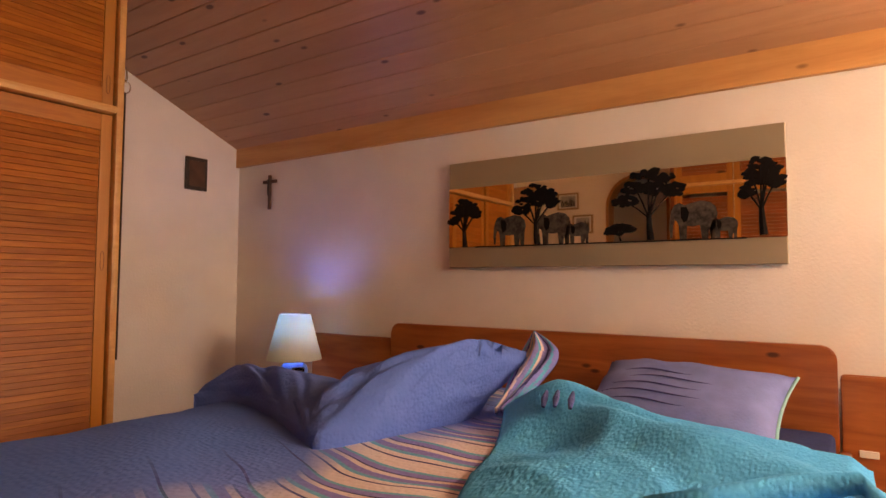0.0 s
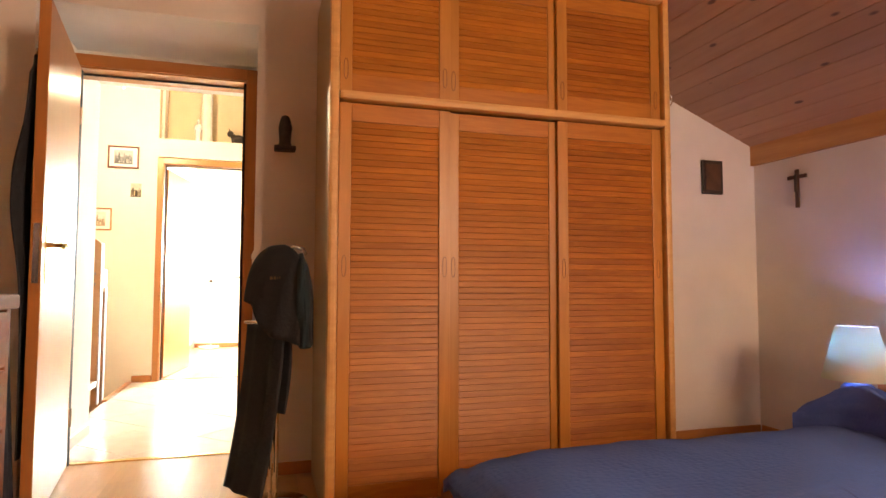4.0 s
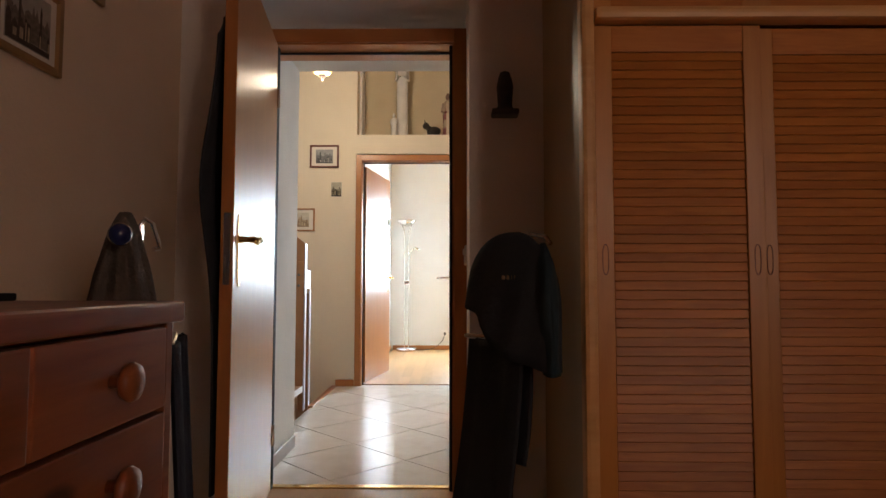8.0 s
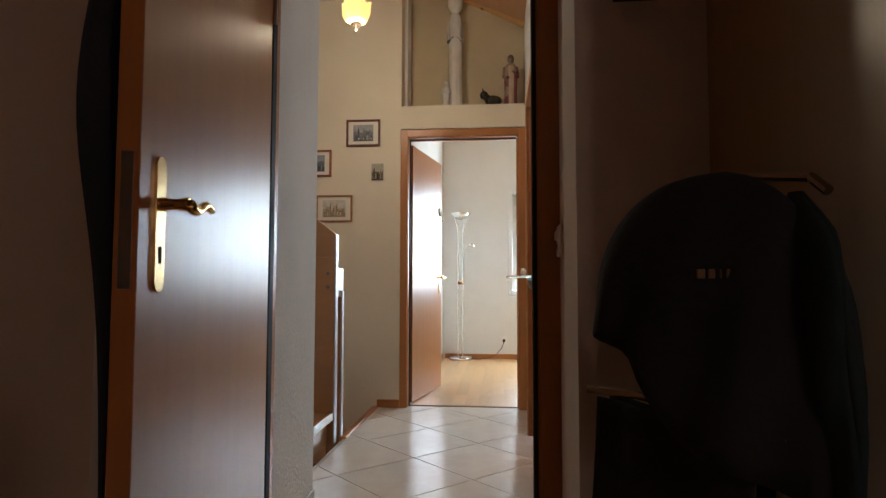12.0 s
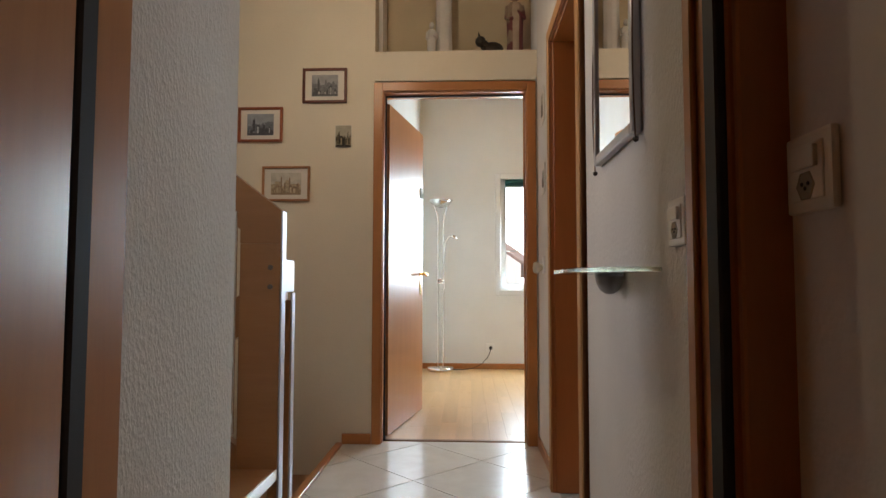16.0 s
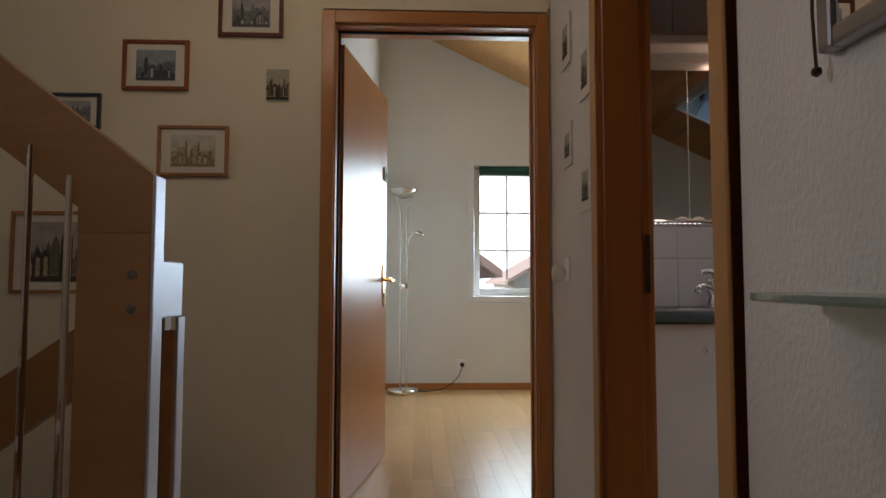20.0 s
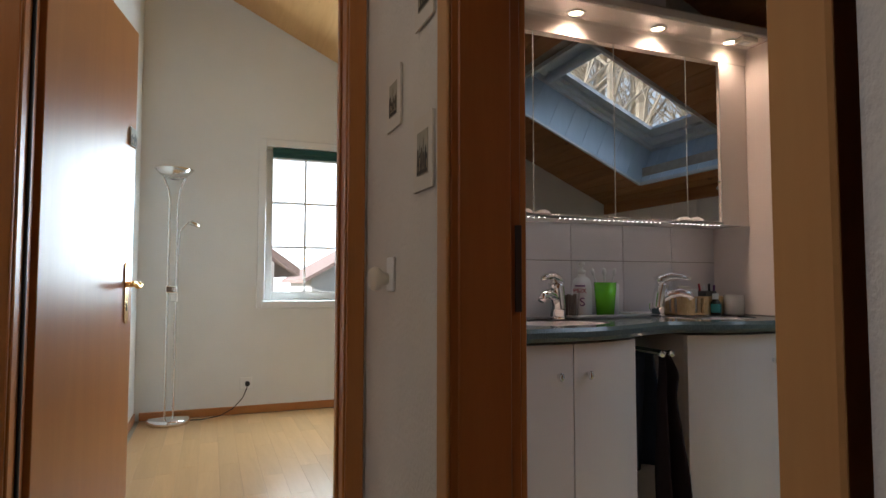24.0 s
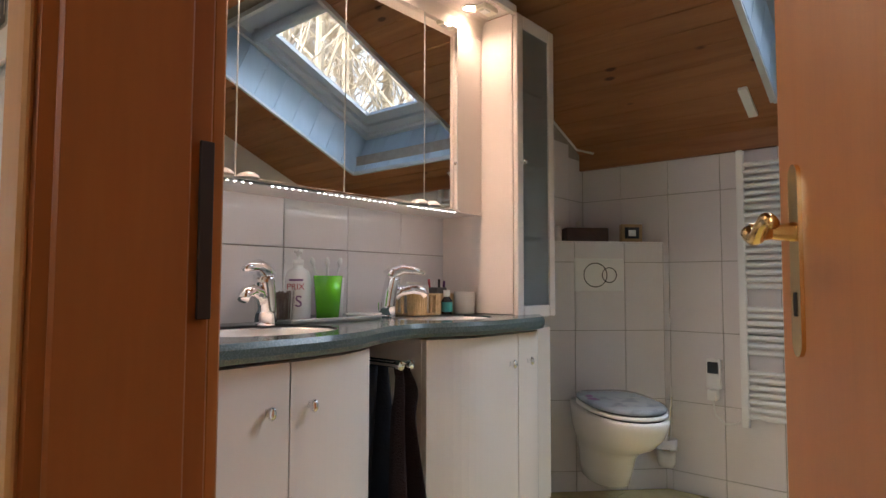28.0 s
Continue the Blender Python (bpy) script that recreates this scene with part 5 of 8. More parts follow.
jacket = empty("jacket", -2.915, -0.335, 0.0, "black jacket with a dark teal sleeve hanging on the clothes stand", "jacket")
HD = Vector((0.76, 0.65))


def jacket_body(u, v):
    """A coat hung over rounded shoulders: u round the body, v from the collar down."""
    a = 2 * math.pi * u
    fill = math.sin(min(1.0, 0.03 + v * 1.25) * math.pi / 2) ** 0.62
    wide, deep = 0.186 * fill, (0.035 + 0.05 * v) * fill
    s_ = math.cos(a) * wide
    n_ = math.sin(a) * deep + 0.008 * math.sin(s_ * 60 + v * 4) * v
    return (HD.x * s_ + HD.y * n_ - 0.02 * v, HD.y * s_ - HD.x * n_, 1.088 - 0.27 * v ** 1.25 - 0.05 * v * math.cos(a) - 0.085 * v ** 4 * smooth_step(-0.45, 0.1, math.cos(a)))


draped("body", jacket, jacket_body, 48, 22, JACKET_BLACK)


def sleeve(u, v):
    a = 2 * math.pi * u
    r = (0.045 - 0.006 * v + 0.006 * math.sin(a * 3 + v * 9)) * min(1.0, 0.25 + v * 5)
    return (0.068 + 0.045 * min(1, v * 3) + r * math.cos(a) * 1.1, 0.082 + 0.015 * v + r * math.sin(a) * 0.6, 1.052 - 0.375 * v)


draped("sleeve", jacket, sleeve, 24, 22, JACKET_TEAL, "dark teal sleeve")
GOLD_THREAD = material("dull_gold_thread", (0.16, 0.085, 0.03), 0.7)
for q, w_ in ((-0.038, 0.010), (-0.024, 0.008), (-0.010, 0.002), (-0.002, 0.010)):
    part("lettering_bar", box(0.066, 0.069, q, q + w_, 0.945, 0.957, 0.001, 1), GOLD_THREAD, jacket, "small dull gold lettering")
trousers = empty("trousers", -3.03, -0.335, 0.05, "black trousers hanging over the stand's bar", "trousers")


def trouser_fn(side):
    def fn(u, v):
        bx_ = -0.06 + 0.25 * u
        by_ = -0.115 + 0.145 * u
        o = side * (0.012 + 0.035 * v)
        sway = -0.05 * v * v
        return (bx_ + o * 0.5 - sway * 0.4 + 0.003 * math.sin(u * 9 + v * 4), by_ - o * 0.9 + sway + 0.006 * math.sin(u * 13), 0.705 - v * (0.66 if side > 0 else 0.34))
    return fn


draped("leg", trousers, trouser_fn(1), 26, 26, JACKET_BLACK)
draped("leg", trousers, trouser_fn(-1), 26, 20, JACKET_BLACK)
v2 = valet("clothes_stand", -2.46, -1.262, "chrome clothes stand with a grey garment and trousers")
part("hanger", tube([(0.177, 0.086, 1.029), (0.11, 0.055, 1.052), (0.04, 0.02, 1.07), (-0.03, 0.0, 1.072), (-0.05, -0.002, 1.06)], 0.008), CHROME, v2, "bent chrome hanger")
part("loop", tube([(-0.05, 0.010, 0.84), (-0.056, 0.006, 1.0), (-0.058, 0.004, 1.07), (-0.062, 0.012, 1.086), (-0.07, 0.026, 1.075), (-0.085, 0.034, 1.03), (-0.086, 0.036, 1.016), (-0.072, 0.03, 1.014)], 0.006, 10), CHROME, v2, "chrome loop")
part("trouser_bar", tube([(-0.10, -0.03, 0.80), (-0.12, 0.03, 0.812), (-0.10, 0.075, 0.808), (-0.03, 0.10, 0.79), (0.02, 0.10, 0.775)], 0.008), CHROME, v2)
part("ball", lathe([(0, -0.022), (0.013, -0.019), (0.021, -0.010), (0.024, 0.0), (0.021, 0.010), (0.013, 0.019), (0, 0.022)], 20, m=Matrix.Translation((0.177, 0.086, 1.029)) @ Matrix.Rotation(math.pi / 2, 4, "X")), material("navy_ball", (0.02, 0.028, 0.10), 0.12), v2, "dark blue ball", True)
cardigan = empty("grey_cardigan", -2.46, -1.262, 0.0, "grey knitted garment draped over the clothes stand", "cardigan")


def cardigan_body(u, v):
    """Cloth hung over the hanger: u along it, v from one hem over the top to the other."""
    s_ = -0.045 + 0.165 * u
    w_ = 2 * v - 1
    drop = abs(w_)
    spread = (0.012 * min(1.0, drop * 5) + 0.070 * drop) * (1 if w_ > 0 else -1)
    spread *= 1 - 0.9 * max(0.0, (u - 0.78) / 0.22)
    fold = 0.013 * math.sin(u * 21 + 3 * w_) * min(1.0, drop * 2.2)
    n_ = spread + fold
    return (0.90 * s_ * (1 + 0.08 * drop) + 0.44 * n_, 0.44 * s_ * (1 + 0.08 * drop) - 0.90 * n_, 1.092 - 0.10 * max(0.0, u - 0.45) ** 1.6 - 0.36 * max(0.0, drop - 0.09) - 0.012 * drop)


draped("body", cardigan, cardigan_body, 36, 48, GREY_TOWEL)


def cardigan_end(u, v):
    """The gathered end of the cloth, falling in pleats from the hanger's tip."""
    q = 2 * u - 1
    n_ = q * (0.016 + 0.082 * v ** 0.85)
    s_ = 0.128 + 0.018 * (1 - q * q) + 0.012 * math.sin(q * 8.5 + 0.6) * min(1.0, v * 2.5)
    return (0.90 * s_ + 0.44 * n_, 0.44 * s_ - 0.90 * n_, 1.072 - 0.020 * q * q * (1 - v) - 0.37 * v)


draped("gathered_end", cardigan, cardigan_end, 44, 24, GREY_TOWEL, "grey knit gathered in soft pleats")
trousers_2 = empty("trousers", -2.46, -1.262, 0.05, "dark grey-blue trousers hanging over a chrome bar", "trousers")
draped("leg", trousers_2, lambda u, v: (-0.115 + 0.10 * u - 0.02 * v + 0.008 * math.sin(u * 14), 0.088 + 0.012 * math.sin(u * 9) + 0.02 * u + 0.035 * v, 0.763 - 0.68 * v - 0.02 * u), 22, 22, DARK_TROUSERS)
draped("leg", trousers_2, lambda u, v: (-0.12 + 0.09 * u - 0.03 * v + 0.008 * math.sin(u * 11), 0.055 + 0.02 * u - 0.01 * v, 0.762 - 0.66 * v - 0.02 * u), 22, 22, DARK_TROUSERS)
DOOR_TURN = math.degrees(math.atan2(0.115, 0.85))
robe = empty("bathrobe", -3.845, -1.345, 0.0, "dark bathrobe hanging on the back of the bedroom door", "bathrobe", rz=DOOR_TURN)
draped("body", robe, lambda u, v: (0.60 + 0.235 * u + 0.02 * math.sin(v * 5), -0.034 - (0.006 + 0.036 * math.exp(-((v - 0.33) / 0.17) ** 2)) * (1 + 0.6 * math.sin(u * 13)), 1.86 - 1.60 * v - 0.30 * abs(u - 0.45) ** 1.6 * (1 - v)), 40, 30, JACKET_BLACK)
part("hook", tube([(0.70, -0.021, 1.88), (0.70, -0.05, 1.885), (0.70, -0.055, 1.84)], 0.006), METAL, robe)


# ---- pictures ----
def townscape(ob, mw, mh, inks, seed):
    """Printed rooftops: a far row, a near row with towers, and bright fronts."""
    dice = random.Random(seed)
    far, near, bright = bmesh.new(), bmesh.new(), bmesh.new()

    def house(bm, x0, x1, z0, z1, y, peak):
        x0, x1 = max(x0, -mw * 0.98), min(x1, mw * 0.98)
        c, t = (x0 + x1) / 2, min(z1 + peak, mh * 0.92)
        z1 = min(z1, t - 0.0005)
        vs = [bm.verts.new(p) for p in ((x0, y, z0), (x1, y, z0), (x1, y, z1), (c, y, t), (x0, y, z1))]
        bm.faces.new(vs)
    x = -mw
    while x < mw * 0.95:
        w = mw * dice.uniform(0.12, 0.34)
        house(far, x, x + w * 1.02, -mh * 0.75, mh * dice.uniform(-0.25, 0.30), 0.0076, mh * dice.choice((0.02, 0.12, 0.35)))
        x += w
    x = -mw
    while x < mw * 0.95:
        w = mw * dice.uniform(0.08, 0.30)
        if dice.random() < 0.7:
            z1 = mh * dice.uniform(-0.62, 0.08)
            house(near, x, x + w, -mh * 0.92, z1, 0.0080, mh * dice.choice((0.03, 0.14, 0.22)))
            if dice.random() < 0.6:
                house(bright, x + w * 0.2, x + w * 0.75, -mh * 0.8, z1 - mh * 0.12, 0.0084, mh * 0.02)
        x += w
    for k in range(2):
        c = mw * dice.uniform(-0.6, 0.6)
        house(near, c - mw * 0.05, c + mw * 0.05, -mh * 0.6, mh * dice.uniform(0.25, 0.5), 0.0078, mh * 0.25)
    house(near, -mw, mw, -mh * 0.97, -mh * 0.80, 0.0079, mh * 0.04)
    for nm, bm, ink in (("far_skyline", far, inks[0]), ("skyline", near, inks[1]), ("bright_tone", bright, inks[2])):
        if bm.faces:
            tagged(part(nm, bm, ink, ob), kind="stuff")


def picture(name, m, w, h, bar, frame_mat, print_mat, label, mat_margin=0.05, depth=0.016, glazed=True):
    """A framed print; local x runs along the wall, y out of it, z up."""
    ob = empty(name, 0, 0, 0, label, "picture")
    ob.matrix_world = m
    if bar:
        part("frame", box(-w / 2, -w / 2 + bar, 0, depth, -h / 2, h / 2, 0.002, 1), frame_mat, ob)
        part("frame", box(w / 2 - bar, w / 2, 0, depth, -h / 2, h / 2, 0.002, 1), frame_mat, ob)
        part("frame", box(-w / 2 + bar, w / 2 - bar, 0, depth, h / 2 - bar, h / 2, 0.002, 1), frame_mat, ob)
        part("frame", box(-w / 2 + bar, w / 2 - bar, 0, depth, -h / 2, -h / 2 + bar, 0.002, 1), frame_mat, ob)
    part("mount", box(-w / 2 + bar, w / 2 - bar, 0.001, 0.006, -h / 2 + bar, h / 2 - bar), PAPER, ob)
    if mat_margin >= 0:
        mw, mh = w / 2 - bar - mat_margin * 0.78, h / 2 - bar - mat_margin * (0.5 if bar else 1.0)
        part("print", box(-mw, mw, 0.006, 0.0072, -mh, mh), print_mat, ob)
        townscape(ob, mw, mh, INKS[print_mat.name], int(abs(m.translation.y) * 1000 + m.translation.z * 77))
    return ob


def on_end_wall(y, z):
    return pose(HX + 0.002, y, z, 0, 0, -90)


picture("picture_frame", on_end_wall(-1.692, 2.123), 0.27, 0.213, 0.016, FRAME_RED, ETCH_GREY, "dark red framed grey town print on the hall wall")
picture("picture_frame", on_end_wall(-2.081, 1.888), 0.272, 0.213, 0.016, FRAME_RUST, ETCH_BLUE, "rust-red framed bluish harbour print on the hall wall")
picture("picture_frame", on_end_wall(-1.919, 1.5275), 0.29, 0.212, 0.014, FRAME_OAK, ETCH_SEPIA, "oak framed sepia town print on the hall wall")
picture("photo_plaque", on_end_wall(-1.576, 1.812), 0.098, 0.136, 0.0, FRAME_RED, ETCH_PHOTO, "small unframed castle photo block on the hall wall", 0.002, 0.02)
picture("picture_frame", on_end_wall(-2.44, 1.105), 0.40, 0.335, 0.014, FRAME_OAK, ETCH_CITY, "oak framed long city print behind the stair rail", 0.06)
picture("picture_frame", on_end_wall(-2.40, 1.69), 0.20, 0.15, 0.014, FRAME_NAVY, ETCH_GREY, "navy framed small print behind the stair rail", 0.035)
picture("picture_frame", on_end_wall(-2.90, 1.19), 0.22, 0.19, 0.014, FRAME_RED, ETCH_BLUE, "dark red framed print beside the stairs", 0.04)


def on_left_wall(x, z):
    return pose(x, -1.598, z, 0, 0, 0)


picture("picture_frame", on_left_wall(-2.58, 1.60), 0.25, 0.22, 0.02, FRAME_GOLD, ETCH_CITY, "gilt framed dark picture on the bedroom wall", 0.03)
picture("picture_frame", on_left_wall(-2.76, 1.88), 0.27, 0.20, 0.02, FRAME_GOLD, ETCH_CITY, "gilt framed dark picture high on the bedroom wall", 0.03)
for x, z, w, h in ((-6.37, 1.90, 0.13, 0.19), (-6.11, 1.70, 0.126, 0.19), (-6.352, 1.496, 0.124, 0.158), (-6.114, 1.306, 0.128, 0.17)):
    picture("small_print", pose(x, HF - 0.002, z, 0, 0, 180), w, h, 0.0, FRAME_RED, ETCH_PHOTO, "small mounted print without frame on plaster", 0.035, 0.01)


# ---- the bedroom wall behind the camera: arch and second wardrobe ----
structure("wall_bedroom_left", box(-3.45, -2.30, -1.75, -1.60, 0, 3.6), WARM_LIT_PAPER, "bedroom wall with pictures, warm light in its tan colour")
n = 16
arch_out = [(-2.30, 0.0)] + [(-1.95 - 0.35 * math.cos(math.pi * i / n), 1.78 + 0.35 * math.sin(math.pi * i / n)) for i in range(n + 1)] + [(-1.60, 0.0)]
bm = bmesh.new()
for (xa, za), (xb, zb) in zip(arch_out[1:-1], arch_out[2:-1]):
    prism([(xa, za), (xb, zb), (xb, 3.6), (xa, 3.6)], "y", -1.75, -1.60, bm)
structure("wall_over_arch", bm, WARM_LIT_PAPER, "wall over the round arch, warm light in its tan colour")
bm = bmesh.new()
for (xa, za), (xb, zb) in zip(arch_out, arch_out[1:]):
    cx = -1.95
    ia, ib = (cx + (xa - cx) * 0.92, min(za, za - 0.03) if za > 1.78 else za), (cx + (xb - cx) * 0.92, zb - 0.03 if zb > 1.78 else zb)
    prism([(xa, za), (xb, zb), (ib[0], max(0, ib[1])), (ia[0], max(0, ia[1]))] if za != zb or xa != xb else [(xa, za)], "y", -1.78, -1.585, bm)
structure("arch_lining", bm, BEECH_Z, "wooden lining of the round arch")
structure("arch_back", box(-2.40, -1.50, -2.10, -2.05, 0, 3.0), WHITE_WALL, "grey wall seen through the arch")
structure("arch_side", box(-2.45, -2.40, -2.10, -1.75, 0, 3.0), WHITE_WALL)
structure("arch_top", box(-2.45, -1.45, -2.10, -1.75, 3.0, 3.05), WHITE_WALL)
structure("arch_side_right", box(-1.50, -1.45, -2.10, -1.75, 0, 3.0), WHITE_WALL)
structure("wall_bedroom_left_end", box(-1.60, 1.80, -1.75, -1.64, 0, 3.6), WALLPAPER, "bedroom wall behind the second wardrobe")
second = empty("built_in_wardrobe", -1.42, -0.90, 0, "deep built-in pine wardrobe with louvred doors beside the dresser", "wardrobe")
part("side_panel", box(0.0, 0.022, -0.735, -0.004, 0, 2.36, 0.003, 1), PINE_X, second, "reddish pine side")
part("corner_post", box(-0.004, 0.034, -0.022, 0.012, 0, 2.36, 0.006, 2), PINE_DRESSER, second, "reddish pine corner post")
part("corner_strip", box(0.034, 0.05, -0.022, 0.008, 0, 2.36, 0.003, 1), PINE_V, second)
for k in range(6):
    x0 = 0.05 + k * 0.505
    for z0, z1 in ((0.06, 1.83), (1.87, 2.32)):
        d = part("door", box(x0 + 0.003, x0 + 0.055, -0.018, 0.002, z0, z1, 0.003, 1), PINE_V, second)
        part("stile", box(x0 + 0.450, x0 + 0.502, -0.018, 0.002, z0, z1, 0.003, 1), PINE_V, d)
        part("rail", box(x0 + 0.055, x0 + 0.450, -0.016, 0.0, z0, z0 + 0.07, 0.002, 1), PINE_V, d)
        part("rail", box(x0 + 0.055, x0 + 0.450, -0.016, 0.0, z1 - 0.07, z1, 0.002, 1), PINE_V, d)
        bm = bmesh.new()
        z = z0 + 0.07
        while z < z1 - 0.10:
            box(x0 + 0.055, x0 + 0.450, -0.012, -0.003, z, z + 0.030, 0, 1, bm)
            z += 0.032
        tagged(part("slats", bm, PINE_DRESSER, d), kind="stuff")
part("middle_rail", box(0.05, 3.215, -0.02, 0.012, 1.832, 1.868, 0.006, 2), PINE_RAIL, second)
part("top_rail", box(0.05, 3.215, -0.02, 0.012, 2.322, 2.36, 0.006, 2), PINE_RAIL, second)
part("top_panel", box(0.022, 3.215, -0.735, -0.022, 2.325, 2.345), PINE_V, second)

# unseen lamp added behind and beside the camera, for the warm room light
wall_lamp = empty("wall_lamp", 1.798, 1.70, 1.35, "unseen wall lamp with a cream shade, added for the warm light", "wall lamp", rz=-90)
part("bracket", box(-0.03, 0.03, -0.02, 0.0, -0.10, -0.02, 0.006, 2), BRASS, wall_lamp)
part("arm", tube([(0, -0.02, -0.06), (0, -0.25, -0.07), (0, -0.42, -0.06), (0, -0.45, -0.03)], 0.008), BRASS, wall_lamp)
part("shade", lathe([(0.15, -0.10), (0.11, 0.18), (0.108, 0.18), (0.148, -0.10), (0.15, -0.10)], 28, at=(0, -0.45, 0.0)), SHADE, wall_lamp, "cream cone shade", True)

# ---- hall ----
FRAME_STEEL = material("mirror_frame_steel", (0.40, 0.40, 0.42), 0.32, 1.0)
wall_mirror = empty("hall_mirror", -4.685, HN - 0.001, 1.64, "silver framed hall mirror with hanging wires", "mirror")
mw, mh, mb = 0.21, 0.36, 0.028
for nm, a in (("frame", (-mw, -mw + mb, -mh, mh)), ("frame", (mw - mb, mw, -mh, mh)), ("frame", (-mw + mb, mw - mb, mh - mb, mh)), ("frame", (-mw + mb, mw - mb, -mh, -mh + mb))):
    part(nm, box(a[0], a[1], -0.023, 0, a[2], a[3], 0.006, 2), FRAME_STEEL, wall_mirror)
part("glass", box(-mw + mb, mw - mb, -0.016, -0.004, -mh + mb, mh - mb), MIRROR, wall_mirror)
for s in (-1, 1):
    pts = [(s * (mw + 0.006) + 0.006 * math.sin(i * 1.3), -0.02 - 0.004 * math.cos(i), mh * 0.9 - i * 0.078) for i in range(10)]
    part("wire", tube(pts, 0.0022, 6), BROWN_WOOD, wall_mirror, "thin wavy dark wire")
    part("bead", lathe([(0, -0.008), (0.006, -0.004), (0.007, 0.0), (0.006, 0.004), (0, 0.008)], 10, at=pts[-1]), DARK_CARVED, wall_mirror)

SHELF_METAL = material("grey_cast_metal", (0.24, 0.24, 0.25), 0.45, 0.5)
glass_shelf = empty("glass_shelf", -4.65, HN - 0.001, 0.962, "curved glass wall shelf on a grey metal bracket", "shelf")
pts = [(math.copysign(0.29 * abs(math.cos(math.pi * i / 24)) ** 0.7, -math.cos(math.pi * i / 24)), -0.02 - 0.145 * abs(math.sin(math.pi * i / 24)) ** 0.8) for i in range(25)]
bm = prism([(-0.29, 0.0)] + pts + [(0.29, 0.0)], "z", 0.0, 0.009)
part("pane", bm, GREEN_GLASS, glass_shelf, "greenish rounded glass pane")
seat_ = Matrix.Translation((-0.01, -0.036, 0)) @ Matrix.Diagonal((1, 0.85, 1, 1))
part("bracket", lathe([(0.0, -0.052), (0.014, -0.050), (0.028, -0.041), (0.037, -0.026), (0.041, -0.010), (0.0415, -0.001), (0.0, -0.001)], 32, m=seat_), SHELF_METAL, glass_shelf, "rounded grey metal bracket", True)
part("clamp", lathe([(0.0, 0.0095), (0.039, 0.0095), (0.034, 0.014), (0.0, 0.017)], 32, m=seat_), SHELF_METAL, glass_shelf, smooth=True)


def switch(name, m, label, outlet=True, double=True):
    ob = empty(name, 0, 0, 0, label, "switch")
    ob.matrix_world = m
    h = 0.044
    part("plate", box(-0.044, 0.044, -0.010, 0, -h, h, 0.004, 2), CREAM_PLASTIC, ob)
    part("inset", box(-0.031, 0.031, -0.0125, -0.0095, -0.031, 0.031, 0.0015, 2), CREAM_PLASTIC, ob)
    if double:
        part("rocker", box(-0.024, 0.024, -0.018, -0.012, 0.003, 0.027, 0.002, 2), CREAM_PLASTIC, ob)
    if outlet:
        m2 = Matrix.Translation((0, -0.0125, -0.015 if double else 0)) @ Matrix.Rotation(math.pi / 2, 4, "X")
        # socket face browned: shade of its recess put into the colour
        part("socket", lathe([(0, 0.0006), (0.015, 0.0006), (0.0165, 0.0015), (0.0175, 0.0), (0.0, 0.0)], 6, m=m2), material("socket_shade", (0.34, 0.28, 0.20), 0.5), ob, "six-sided socket face")
        for q in (-0.006, 0.0, 0.006):
            part("socket_hole", lathe([(0, 0.0), (0.0023, 0.0), (0.0023, 0.0012), (0, 0.0012)], 8, m=m2 @ Matrix.Translation((q, -0.003 if q == 0 else 0.002, 0.0004))), RUBBER, ob)
    else:
        part("rocker", box(-0.024, 0.024, -0.017, -0.0115, -0.024, 0.024, 0.003, 2), CREAM_PLASTIC, ob)
    return ob


switch("light_switch", pose(-4.243, HN - 0.001, 1.051), "cream light switch with socket below on plaster")
switch("light_switch", pose(-3.79, HR + 0.004, 1.06), "cream light switch with socket in the door reveal")
knob = empty("night_light", -6.376, HF - 0.001, 1.033, "small plug-in night light on a white wall plate", "night light")
part("plate", box(-0.03, 0.03, -0.008, 0, -0.045, 0.045, 0.003, 2), WHITE_PLASTIC, knob)
part("globe", lathe([(0.0, 0.0), (0.015, 0.0), (0.018, 0.012), (0.030, 0.024), (0.033, 0.036), (0.026, 0.048), (0.0, 0.054)], 22, m=Matrix.Translation((-0.016, -0.008, -0.012)) @ Matrix.Rotation(math.pi / 2, 4, "X")), CREAM_PLASTIC, knob, "round pale globe", True)

hall_lamp = empty("hall_pendant", -5.52, -1.476, 2.45, "lit amber glass pendant lamp over the stairs", "pendant lamp")
AMBER = material("amber_glass", (0.9, 0.62, 0.25), 0.5)
nt = AMBER.node_tree
b = nt.nodes["Principled BSDF"]
b.inputs["Emission Color"].default_value = (1.0, 0.60, 0.16, 1)
b.inputs["Emission Strength"].default_value = 0.75
WARM_GLOW = glowing("lit_bulb", (1.0, 0.78, 0.45), 6.0)
bm = bmesh.new()
rings = []
for r, z in ((0.022, 0.045), (0.058, 0.060), (0.074, 0.095), (0.080, 0.155)):
    rings.append([bm.verts.new((r * math.cos(2 * math.pi * i / 12) * (1.0 + (0.14 if i % 2 else 0)), r * math.sin(2 * math.pi * i / 12) * (1.0 + (0.14 if i % 2 else 0)), z + (0.022 if i % 2 and z > 0.15 else 0))) for i in range(12)])
for a, c in zip(rings, rings[1:]):
    for i in range(12):
        bm.faces.new((a[i], a[(i + 1) % 12], c[(i + 1) % 12], c[i]))
bm.faces.new(rings[0])
part("bowl", bm, AMBER, hall_lamp, "scalloped amber glass bowl")
part("finial", lathe([(0, 0.0), (0.012, 0.012), (0.008, 0.024), (0.03, 0.036), (0.032, 0.045), (0.0, 0.046)], 16), DARK_CARVED, hall_lamp, smooth=True)
part("stem", rod((0, 0, 0.045), (0, 0, 0.62), 0.007), BRASS, hall_lamp)
